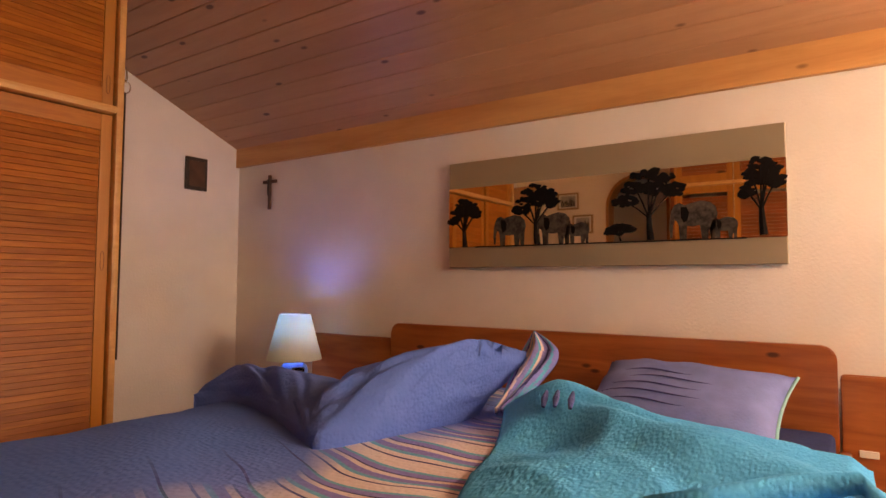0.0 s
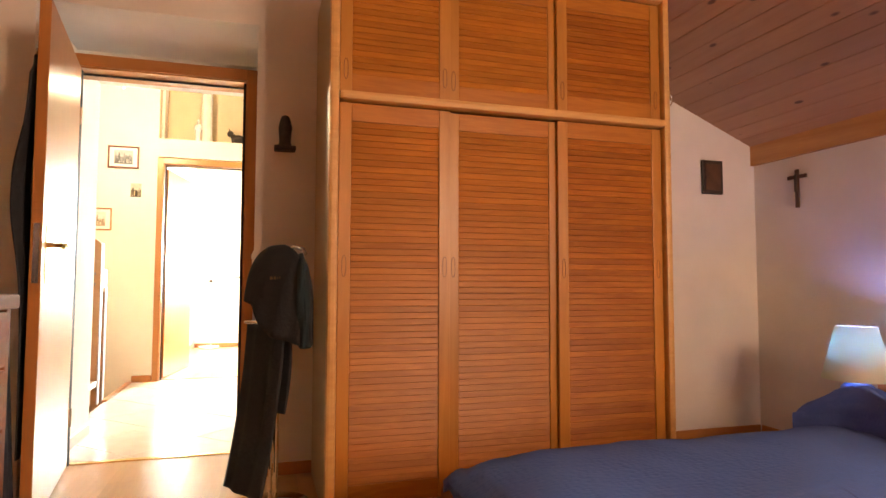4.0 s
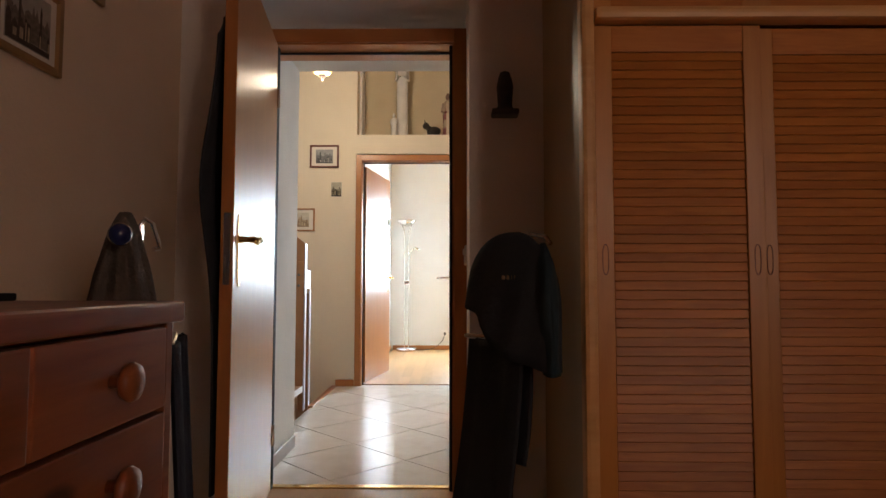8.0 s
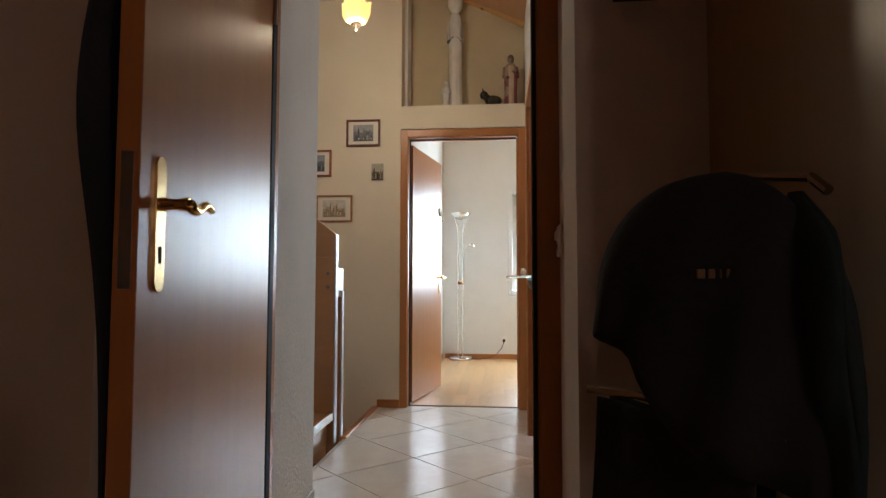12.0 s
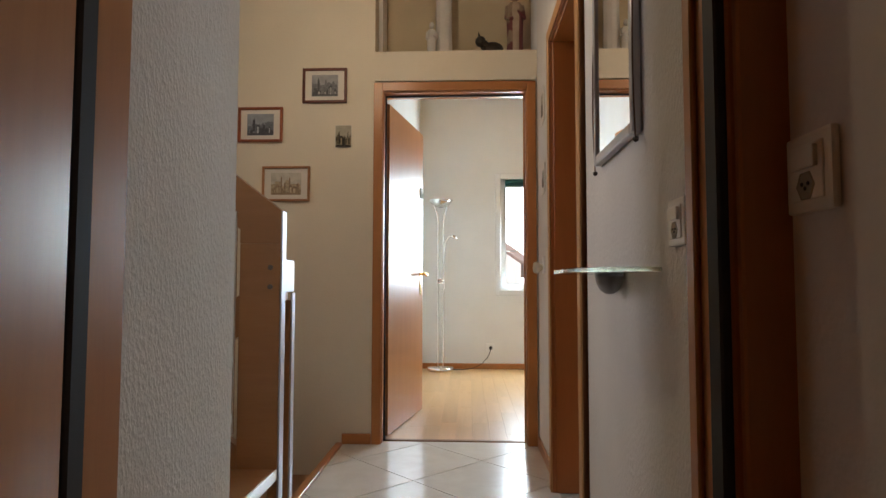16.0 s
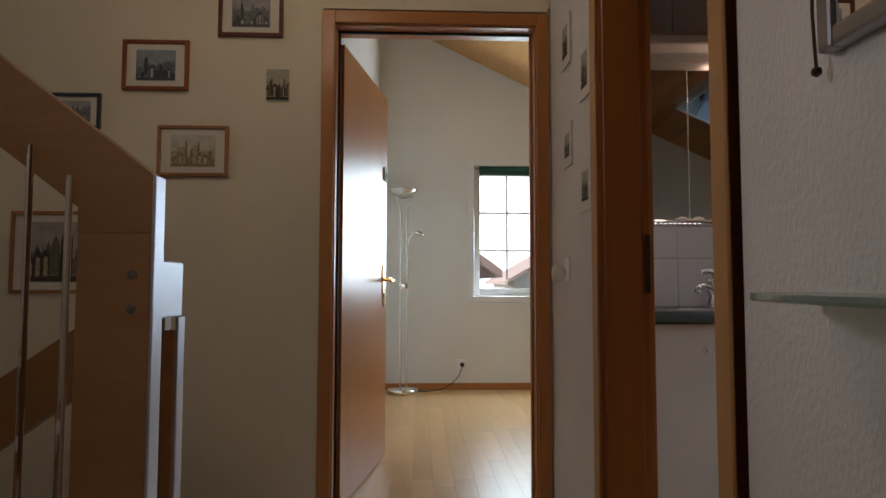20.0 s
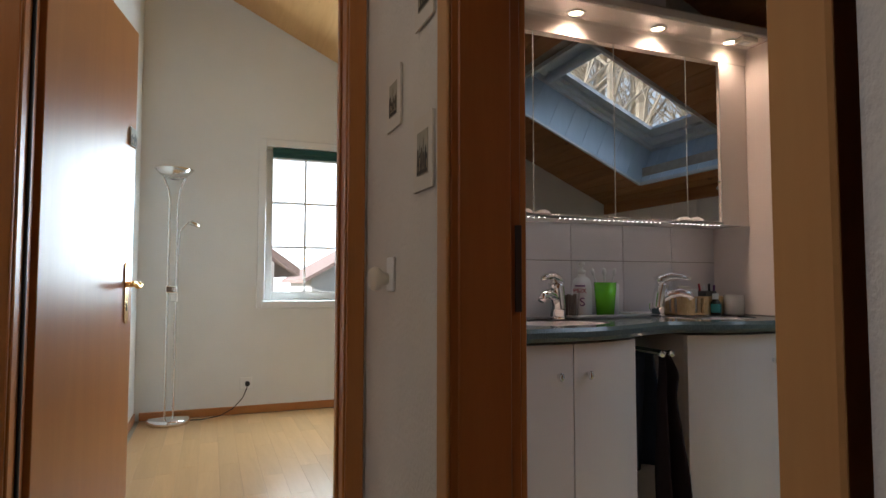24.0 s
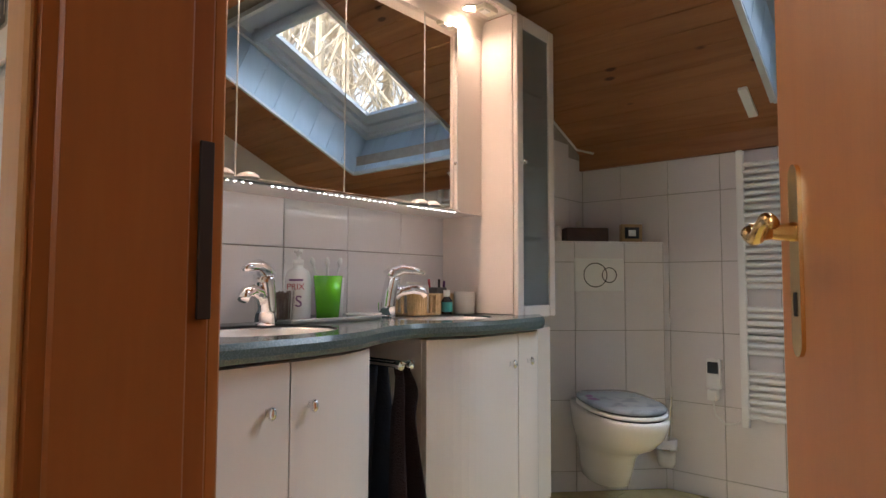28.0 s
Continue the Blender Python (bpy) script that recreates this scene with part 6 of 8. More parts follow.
part("canopy", lathe([(0.0, 0.62), (0.05, 0.60), (0.055, 0.64), (0.055, 1.05), (0.0, 1.05)], 20), BRASS, hall_lamp, smooth=True)
part("bulb", lathe([(0, 0.10), (0.02, 0.11), (0.026, 0.135), (0.018, 0.16), (0.0, 0.17)], 14, at=(0.0, 0, 0.045)), WARM_GLOW, hall_lamp, "glowing bulb", True)

# niche figures
STATUE_WHITE = material("white_plaster_figure", (0.70, 0.68, 0.64), 0.5, colour2=(0.62, 0.60, 0.57), scale=9)
STATUE_RED = material("painted_robe", (0.17, 0.045, 0.045), 0.5, colour2=(0.30, 0.22, 0.15), scale=7, mix_lo=0.5, mix_hi=0.56)
STATUE_DARK = material("dark_bronze", (0.035, 0.026, 0.018), 0.4, 0.3)


def robed(x, y, z, h, w, mats, arms=0.0, folds=9, name="plaster_statue", label=""):
    """A draped standing figure, as one mesh: robe with folds, shoulders, head, and arms brought to the front."""
    out = bmesh.new()
    prof = ((1.0, 0.0), (1.02, 0.03), (0.86, 0.10), (0.80, 0.30), (0.84, 0.50), (0.90, 0.66), (0.86, 0.76), (0.55, 0.815), (0.26, 0.835))
    n_ = 36
    rings = []
    for r, t_ in prof:
        ring = []
        for i in range(n_):
            a = 2 * math.pi * i / n_
            k = 1 + 0.07 * math.sin(a * folds + 2.5 * t_) * max(0.0, 1 - t_ * 1.1)
            ring.append(out.verts.new((x + 0.62 * w * r * k * math.cos(a), y + w * r * k * math.sin(a), z + h * t_)))
        rings.append(ring)
    for p, q in zip(rings, rings[1:]):
        for i in range(n_):
            f = out.faces.new((p[i], p[(i + 1) % n_], q[(i + 1) % n_], q[i]))
            f.material_index = 1 if len(mats) > 1 and i in (34, 35, 0, 1, 2) else 0
    out.faces.new(rings[0][::-1])
    out.faces.new(rings[-1])
    hr = h * 0.075
    bmesh.ops.create_uvsphere(out, u_segments=16, v_segments=12, radius=1, matrix=Matrix.Translation((x + 0.01, y, z + h * 0.905)) @ Matrix.Diagonal((hr * 0.85, hr * 0.8, hr * 1.15, 1)))
    for s_ in (-1, 1):
        tube([(x, y + s_ * w * 0.75, z + h * 0.76), (x + w * 0.35, y + s_ * w * 0.95, z + h * 0.58), (x + w * 0.7, y + s_ * w * 0.25, z + h * (0.62 + arms * s_))], lambda u: w * (0.26 - 0.10 * u), 8, out)
    out.faces.ensure_lookup_table()
    if len(mats) > 2:
        for f in out.faces:
            c = f.calc_center_median()
            if c.z > z + h * 0.84:
                f.material_index = 2
    return tagged(part(name, out, mats, smooth=True), label, "statue")


STATUE_CREAM = material("painted_cream", (0.50, 0.40, 0.30), 0.5, colour2=(0.42, 0.32, 0.22), scale=20)
STATUE_BROWN = material("painted_brown", (0.13, 0.065, 0.04), 0.5, colour2=(0.22, 0.13, 0.09), scale=60)
robed(-6.905, -0.985, 2.33, 1.02, 0.062, [STATUE_WHITE], 0.0, 11, "plaster_statue", "tall white plaster statue standing in the niche")
robed(-6.85, -1.06, 2.33, 0.26, 0.034, [STATUE_WHITE], 0.03, 7, "plaster_statue", "slender white plaster figure standing in the niche")
bm = bmesh.new()
for a in ((0.0, 0.085, 0.070, 0.045), (-0.075, 0.135, 0.034, 0.034), (-0.05, 0.11, 0.03, 0.03)):
    bmesh.ops.create_uvsphere(bm, u_segments=14, v_segments=8, radius=1, matrix=Matrix.Translation((-6.86, -0.675 + a[0], 2.33 + a[1])) @ Matrix.Diagonal((0.04, a[2], a[3], 1)))
for q in (-0.05, 0.045):
    for e in (-0.02, 0.02):
        rod((-6.86 + e, -0.675 + q, 2.33), (-6.86 + e, -0.675 + q, 2.42), 0.014, 8, bm)
for e in (-0.012, 0.012):
    rod((-6.86 + e, -0.755, 2.49), (-6.86 + e * 1.6, -0.765, 2.52), 0.008, 6, bm, 0.002)
tagged(part("animal_figure", bm, STATUE_DARK, smooth=True), "small dark bronze animal figure in the niche", "figurine")
robed(-6.83, -0.535, 2.33, 0.45, 0.06, [STATUE_RED, STATUE_CREAM, STATUE_BROWN], 0.06, 8, "painted_statue", "painted statue in a dark red robe in the niche")


# ---- stairs ----
BOLT_GREY = material("dull_bolt", (0.16, 0.14, 0.13), 0.5, 0.6)
DULL_METAL = material("dull_aluminium", (0.46, 0.48, 0.54), 0.48, 0.6)
up = tagged(new("stairs_up"), "beech stairs rising beside the rough wall", "stairs", kind="structure")
for i in range(9):
    y, z = -1.61 - 0.26 * i, 0.18 * (i + 1)
    part("tread", box(-5.575, -4.622, y - 0.30, y, z - 0.04, z, 0.004, 1), STAIR_WOOD, up)
    part("nosing", box(-5.575, -4.622, y, y + 0.006, z - 0.042, z + 0.001, 0.001, 1), WHITE_PLASTIC, up, "pale nosing strip")
    part("riser", box(-5.57, -4.622, y - 0.05, y - 0.03, z - 0.18, z - 0.04), STAIR_WOOD, up)
down = tagged(new("stairs_down"), "beech stairs going down beside the picture wall", "stairs", kind="structure")
for i in range(11):
    y, z = -1.60 - 0.26 * i, -0.18 * (i + 1)
    part("tread", box(-6.655, -5.80, y - 0.30, y, z - 0.04, z, 0.004, 1), STAIR_WOOD, down)
structure("stairwell_face", box(-6.655, -3.98, -1.60, -1.581, -0.5, -0.021), WHITE_WALL, "edge of the hall floor at the stairwell")
rail = empty("stair_railing", -5.60, -1.60, 0, "beech stair railing with steel balusters", "railing")
part("newel", box(-0.025, 0.025, -0.175, -0.004, 0.0, 1.10, 0.003, 1), STAIR_WOOD, rail)
part("newel_edge", box(-0.027, 0.027, -0.004, 0.004, 0.0, 1.235, 0.002, 1), DULL_METAL, rail, "pale metal edge strip")
K = 0.765
bm = prism([(-0.004, 1.10), (-0.004, 1.236), (-2.3, 1.236 + K * 2.296), (-2.3, 1.236 + K * 2.296 - 0.21), (-0.175, 1.158), (-0.175, 1.10)], "x", -0.025, 0.025)
part("handrail", bm, STAIR_WOOD, rail, "broad sloping beech handrail")
bm = prism([(-0.175, 0.02), (-2.3, 0.02 + K * 2.125), (-2.3, 0.27 + K * 2.125), (-0.175, 0.27)], "x", -0.025, 0.02)
part("stringer", bm, STAIR_WOOD, rail)
for q in range(22):
    y = -0.19 - q * 0.091
    zt = 1.236 + K * (-y) - 0.19
    part("baluster", rod((0.036, y, zt - 1.0 + 0.13), (0.036, y, zt + 0.04), 0.008, 10), CHROME, rail)
for z in (1.0, 0.92):
    part("bolt", lathe([(0, 0), (0.011, 0.0), (0.011, 0.005), (0.0, 0.007)], 14, m=Matrix.Translation((0.025, -0.045, z)) @ Matrix.Rotation(math.pi / 2, 4, "Y")), BOLT_GREY, rail)
rail2 = empty("stair_railing", -5.745, -1.60, 0, "beech railing of the stairs going down", "railing")
part("newel", box(-0.022, 0.022, -0.09, -0.004, -0.2, 0.86, 0.003, 1), STAIR_WOOD, rail2)
part("newel_cap", box(-0.008, 0.125, -0.03, 0.003, 0.895, 1.036, 0.004, 1), DULL_METAL, rail2, "pale metal cap")
part("newel_edge", box(-0.024, 0.02, -0.004, 0.004, -0.2, 0.893, 0.002, 1), DULL_METAL, rail2)
bm = prism([(-0.03, 1.02), (-0.03, 0.84), (-2.6, 0.84 - 0.69 * 2.57), (-2.6, 1.02 - 0.69 * 2.57)], "x", -0.022, 0.022)
part("handrail", bm, STAIR_WOOD, rail2)
for q in range(12):
    y = -0.14 - q * 0.16
    part("baluster", rod((0.0, y, 0.86 - 0.69 * -y - 0.85), (0.0, y, 0.86 - 0.69 * -y), 0.008, 10), CHROME, rail2)

# ---- far room ----
window = tagged(new("window_1"), "white casement window with glazing bars", "window", kind="structure")
part("reveal", box(FWX - 0.01, FWX + 0.012, WY0 - 0.06, WY0, WZ0 - 0.06, WZ1 + 0.06, 0.004, 1), PVC, window)
part("reveal", box(FWX - 0.01, FWX + 0.012, WY1, WY1 + 0.06, WZ0 - 0.06, WZ1 + 0.06, 0.004, 1), PVC, window)
part("reveal", box(FWX - 0.01, FWX + 0.012, WY0, WY1, WZ1, WZ1 + 0.06, 0.004, 1), PVC, window)
part("window_sill", box(FWX - 0.01, FWX + 0.03, WY0 - 0.02, WY1 + 0.02, WZ0 - 0.06, WZ0, 0.004, 1), PVC, window)
fx = FWX - 0.16
for nm, a in (("window_frame", (WY0, WY0 + 0.065, WZ0, WZ1)), ("window_frame", (WY1 - 0.065, WY1, WZ0, WZ1)), ("window_frame", (WY0 + 0.065, WY1 - 0.065, WZ0, WZ0 + 0.07)), ("window_frame", (WY0 + 0.065, WY1 - 0.065, WZ1 - 0.065, WZ1))):
    part(nm, box(fx - 0.03, fx + 0.03, a[0], a[1], a[2], a[3], 0.004, 1), PVC, window)
gy0, gy1, gz0, gz1 = WY0 + 0.065, WY1 - 0.065, WZ0 + 0.07, WZ1 - 0.065
for q in range(1, 4):
    y = gy0 + (gy1 - gy0) * q / 4
    part("glazing_bar", box(fx - 0.012, fx + 0.012, y - 0.007, y + 0.007, gz0, gz1), PVC, window)
for q in range(1, 3):
    z = gz0 + (gz1 - gz0) * q / 3
    part("glazing_bar", box(fx - 0.0125, fx + 0.0125, gy0, gy1, z - 0.007, z + 0.007), PVC, window)
pane = part("pane", box(fx - 0.004, fx + 0.004, gy0, gy1, gz0, gz1), CLEAR_GLASS, window)
pane.visible_shadow = False
blind = empty("blind", FWX - 0.02, 0.12, 2.038, "rolled dark green blind at the top of the window", "blind")
part("head_rail", box(-0.03, 0.02, -0.54, 0.52, 0.0, 0.042, 0.004, 1), BLIND_GREEN, blind)
for q in range(6):
    part("slat", box(-0.025, 0.015, -0.535, 0.515, -0.001 - (q + 1) * 0.005, 0.0025 - (q + 1) * 0.005), BLIND_GREEN, blind)
part("cord", rod((0.02, 0.06, -1.25), (0.02, 0.06, 0.03), 0.0015, 6), BLIND_GREEN, blind)

floor_lamp = empty("floor_lamp", -9.60, -1.125, 0, "chrome uplighter floor lamp with reading arm", "floor lamp")
part("base", lathe([(0, 0), (0.14, 0), (0.145, 0.012), (0.145, 0.03), (0.13, 0.042), (0.0, 0.046)], 40), CHROME, floor_lamp, smooth=True)
for s in (-1, 1):
    pts = [(0, s * 0.028, 0.04), (0, s * 0.028, 1.0), (0, s * 0.028, 1.60), (0, s * 0.04, 1.68), (0, s * 0.062, 1.74), (0, s * 0.075, 1.77)]
    part("pole", tube(pts, 0.0075, 10), METAL, floor_lamp)
part("dimmer", box(-0.022, 0.022, -0.04, 0.04, 0.93, 0.98, 0.006, 2), CHROME, floor_lamp)
part("dimmer", box(-0.018, 0.018, -0.012, 0.04, 0.865, 0.93, 0.006, 2), WHITE_PLASTIC, floor_lamp)
part("bowl", lathe([(0.03, 1.755), (0.07, 1.765), (0.105, 1.795), (0.132, 1.828), (0.128, 1.83), (0.10, 1.80), (0.065, 1.775), (0.03, 1.765)], 40), METAL, floor_lamp, "wide shallow steel bowl", True)
part("reading_arm", tube([(0, 0.03, 0.98), (0, 0.035, 1.25), (0.02, 0.05, 1.38), (0.03, 0.09, 1.43), (0.03, 0.12, 1.44)], 0.006), METAL, floor_lamp)
part("reading_head", lathe([(0, 0), (0.02, 0.0), (0.045, 0.02), (0.05, 0.035), (0.04, 0.035), (0.0, 0.01)], 20, m=pose(0.04, 0.15, 1.45, 160, 0, 0)), METAL, floor_lamp, smooth=True)
outlet = empty("wall_socket", FWX + 0.001, -0.595, 0.23, "white wall socket with a dark plug", "socket")
part("plate", box(0, 0.009, -0.045, 0.045, -0.045, 0.045, 0.003, 1), WHITE_PLASTIC, outlet)
part("plug", rod((0.009, 0.01, 0), (0.045, 0.01, 0), 0.018, 14), RUBBER, outlet)
cable = [(-9.60, -1.06, 0.012), (-9.62, -0.90, 0.008), (-9.64, -0.78, 0.02), (-9.67, -0.69, 0.06), (-9.69, -0.62, 0.13), (-9.70, -0.59, 0.20), (-9.70, -0.585, 0.23)]
tagged(part("lamp_cable", tube(cable, 0.004), RUBBER), "grey lamp cable running to the socket", "cable")
picture("door_sticker", Matrix.Translation((-6.8156, -1.338, 1.60)) @ pose(0, 0, 0, 0, 0, math.degrees(math.atan2(0.150, -0.808))) @ pose(0.765, -0.021, 0, 0, 0, 180), 0.075, 0.075, 0.0, FRAME_RED, ETCH_PHOTO, "small black and white photo stuck on the door", 0.002, 0.004)

# ---- outdoors ----
NORTH_SKY = glowing("bright_north_sky", (0.70, 0.84, 1.0), 0.62)
NORTH_SKY.node_tree.nodes["Principled BSDF"].inputs["Base Color"].default_value = (0.02, 0.02, 0.02, 1)
structure("backdrop_sky_west", box(-75, -74, -90, 90, -3, 60), glowing("bright_sky", (0.93, 0.97, 1.0), 1.7), "pale bright sky beyond the houses")
structure("backdrop_sky_north", box(-60, 120, 60, 61, -3, 80), NORTH_SKY, "pale bright sky behind the trees")
# unseen window frame added on the solid wall, to go with the stair lamp
added_stair_window = tagged(new("window_2"), "unseen plain white window added high in the stairwell", "window", kind="structure")
for a in ((-5.70, -5.60, 1.6, 3.0), (-4.70, -4.622, 1.6, 3.0), (-5.60, -4.70, 1.6, 1.7), (-5.60, -4.70, 2.9, 3.0)):
    part("window_frame", box(a[0], a[1], -5.199, -5.16, a[2], a[3], 0.003, 1), PVC, added_stair_window)
structure("ground", box(-900, 900, -900, 900, -3.4, -3.0), SNOW_GREEN, "winter meadow outside")


def house(x, y, w, d, wall_h, roof_h, rz, label):
    ob = empty("house", x, y, -3.0, label, "house", rz=rz)
    part("wall", box(-w / 2, w / 2, -d / 2, d / 2, 0, wall_h), HOUSE_WALL, ob)
    t = 0.25
    bm = prism([(-d / 2 - 0.7, wall_h - 0.45), (0, wall_h + roof_h), (d / 2 + 0.7, wall_h - 0.45), (d / 2 + 0.7, wall_h - 0.45 + t), (0, wall_h + roof_h + t), (-d / 2 - 0.7, wall_h - 0.45 + t)], "x", -w / 2 - 0.8, w / 2 + 0.8)
    rf = part("roof", bm, ROOF_RED, ob)
    part("gable", prism([(-d / 2, wall_h), (0, wall_h + roof_h - 0.05), (d / 2, wall_h)], "x", -w / 2 + 0.02, w / 2 - 0.02), HOUSE_WALL, ob)
    part("chimney", box(w * 0.2, w * 0.2 + 0.7, -0.4, 0.4, wall_h + roof_h * 0.5, wall_h + roof_h + 0.9), HOUSE_WALL, rf)
    for sx in (-1, 1):
        for k in range(3):
            for z in (1.0, 3.6):
                if z + 1.3 < wall_h:
                    yy = -d / 2 + (k + 0.5) * d / 3
                    wd = part("window", box(sx * w / 2 - 0.05, sx * w / 2 + 0.05, yy - 0.55, yy + 0.55, z, z + 1.3), PVC, ob)
                    part("pane", box(sx * w / 2 - 0.07, sx * w / 2 + 0.07, yy - 0.45, yy + 0.45, z + 0.1, z + 1.2), SCREEN, wd)
    return ob


house(-29.3, -2.45, 9, 7.0, 4.62, 2.57, 0, "white rendered house with a brown tiled gable roof")
house(-54.0, 9.85, 12, 8.0, 4.33, 2.23, 0, "distant pale house with a brown roof")


def tree(x, y, z, h, seed):
    rnd = random.Random(seed)
    ob = empty("tree", x, y, z, "bare winter tree with thin pale branches", "tree", "trees behind the house")
    tr_ = bmesh.new()
    tube([(0, 0, 0), (0.1, 0.05, h * 0.35), (0.0, 0.1, h * 0.7), (0.05, 0.0, h)], lambda u: 0.16 * (1 - u) + 0.02, 8, tr_)
    part("trunk", tr_, BARK, ob)
    br = bmesh.new()

    def grow(p, d, length, r, level):
        q = [p]
        for k in range(3):
            d = (d + Vector((rnd.uniform(-1, 1), rnd.uniform(-1, 1), rnd.uniform(-0.5, 0.8))) * 0.22).normalized()
            q.append(q[-1] + d * length / 3)
        tube(q, lambda u: r * (1 - 0.65 * u), 4, br)
        if level:
            for k in range(4):
                a = rnd.choice(q[1:])
                grow(a, (d + Vector((rnd.uniform(-1, 1), rnd.uniform(-1, 1), rnd.uniform(-0.4, 0.9)))).normalized(), length * 0.6, r * 0.55, level - 1)
    for k in range(26):
        zz = h * (0.22 + 0.74 * k / 26)
        a = k * 2.4 + rnd.uniform(-0.4, 0.4)
        grow(Vector((0, 0, zz)), Vector((math.cos(a), math.sin(a), 0.9)).normalized(), h * 0.17 * (1.15 - zz / h * 0.6), 0.045, 2)
    part("crown", br, BARK, ob)
    return ob


t1 = tree(-3.0, 9.0, -3.0, 21.0, 1)
for q, (x, y, s, rz) in enumerate(((-1.0, 8.2, 1.0, 40), (0.8, 9.5, 1.05, 130), (2.6, 8.4, 1.1, 200), (4.6, 10.0, 1.15, 280), (6.5, 9.0, 1.0, 20), (3.4, 12.0, 1.25, 75), (0.0, 12.5, 1.2, 310), (8.5, 11.5, 1.2, 160), (-5.5, 10.5, 1.1, 230), (6.0, 6.5, 0.95, 190), (9.5, 7.5, 1.0, 100), (12.5, 9.5, 1.2, 10), (15.0, 8.0, 1.1, 250), (1.8, 7.0, 0.9, 330), (5.6, 8.0, 1.0, 60), (7.4, 8.6, 1.1, 145), (3.6, 7.4, 0.95, 265), (1.4, 10.8, 1.15, 15), (9.0, 10.0, 1.2, 220), (5.2, 12.0, 1.3, 95), (10.8, 12.5, 1.25, 305))):
    t = copy_thing(t1, pose(x, y, -3.0, 0, 0, rz) @ Matrix.Diagonal((s, s, s, 1)))
    t.scale = (s, s, s)


# ---- bathroom ----
# skylight
sky_ob = tagged(new("skylight"), "roof window in a white glazed board shaft coloured with blue sky light", "skylight", kind="structure")
RISE = 0.25
NV = Vector((0, BATH_PITCH, 1)).normalized()     # out of the roof


def rp(x, y, out_=0.0):
    return Vector((x, y, roof_bath(y))) + NV * out_


def quad_slab(points, thick):
    out = bmesh.new()
    a = [out.verts.new(p) for p in points]
    nrm = (points[1] - points[0]).cross(points[2] - points[0]).normalized() * thick
    b_ = [out.verts.new(p + nrm) for p in points]
    out.faces.new(a)
    out.faces.new(b_[::-1])
    for i in range(4):
        out.faces.new((a[i], a[(i + 1) % 4], b_[(i + 1) % 4], b_[i]))
    return out


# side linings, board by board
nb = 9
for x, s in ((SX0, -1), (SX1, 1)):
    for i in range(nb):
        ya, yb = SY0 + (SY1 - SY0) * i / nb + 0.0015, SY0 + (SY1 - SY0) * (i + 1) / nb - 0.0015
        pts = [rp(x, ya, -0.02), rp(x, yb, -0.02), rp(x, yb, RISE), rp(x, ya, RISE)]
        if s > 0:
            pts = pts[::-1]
        part("board", quad_slab(pts, 0.014), SKY_LIT_LINING, sky_ob)
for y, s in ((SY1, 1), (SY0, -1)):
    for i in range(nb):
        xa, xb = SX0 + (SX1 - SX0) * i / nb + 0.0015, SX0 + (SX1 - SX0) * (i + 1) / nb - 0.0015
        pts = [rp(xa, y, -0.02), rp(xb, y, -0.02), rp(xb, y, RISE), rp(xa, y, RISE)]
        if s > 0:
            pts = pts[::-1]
        part("board", quad_slab(pts[::-1], 0.014), SKY_LIT_LINING, sky_ob)
# edge trims where the shaft meets the ceiling
for a, b_ in (((SX0, SY0), (SX0, SY1)), ((SX1, SY0), (SX1, SY1)), ((SX0, SY1), (SX1, SY1)), ((SX0, SY0), (SX1, SY0))):
    p, q = rp(*a, -0.022), rp(*b_, -0.022)
    part("trim", tube([p, q], 0.017, 4), ALU, sky_ob)
# sash, wider at its upper end
x0, x1, y0, y1 = SX0, SX1, SY0, SY1
for lvl, w, wu, hgt in ((RISE, 0.045, 0.10, 0.05), (RISE + 0.03, 0.10, 0.22, 0.05), (RISE + 0.055, 0.17, 0.31, 0.03)):
    for pts in (
        [rp(x0, y0, lvl), rp(x0, y1, lvl), rp(x0 + w, y1, lvl), rp(x0 + w, y0, lvl)],
        [rp(x1 - w, y0, lvl), rp(x1 - w, y1, lvl), rp(x1, y1, lvl), rp(x1, y0, lvl)],
        [rp(x0 + w, y1 - w, lvl), rp(x0 + w, y1, lvl), rp(x1 - w, y1, lvl), rp(x1 - w, y1 - w, lvl)],
        [rp(x0 + w, y0, lvl), rp(x0 + w, y0 + wu, lvl), rp(x1 - w, y0 + wu, lvl), rp(x1 - w, y0, lvl)],
    ):
        part("sash", quad_slab(pts[::-1], hgt), ALU, sky_ob)
pn = part("pane", quad_slab([rp(x0 + 0.17, y0 + 0.31, RISE + 0.075), rp(x1 - 0.17, y0 + 0.31, RISE + 0.075), rp(x1 - 0.17, y1 - 0.17, RISE + 0.075), rp(x0 + 0.17, y1 - 0.17, RISE + 0.075)], 0.006), CLEAR_GLASS, sky_ob)
pn.visible_shadow = False
part("control_bar", rod(rp(x0 + 0.10, y0 + 0.25, RISE - 0.005), rp(x1 - 0.10, y0 + 0.25, RISE - 0.005), 0.032, 16), ALU, sky_ob, "grey ventilation bar along the upper sash", True)
tagged(part("wall_remote", quad_slab([rp(SX0 - 0.11, 2.08, -0.02), rp(SX0 - 0.11, 2.25, -0.02), rp(SX0 - 0.075, 2.25, -0.02), rp(SX0 - 0.075, 2.08, -0.02)][::-1], -0.016), WHITE_PLASTIC), "slim white remote control fixed on the board ceiling", "remote")
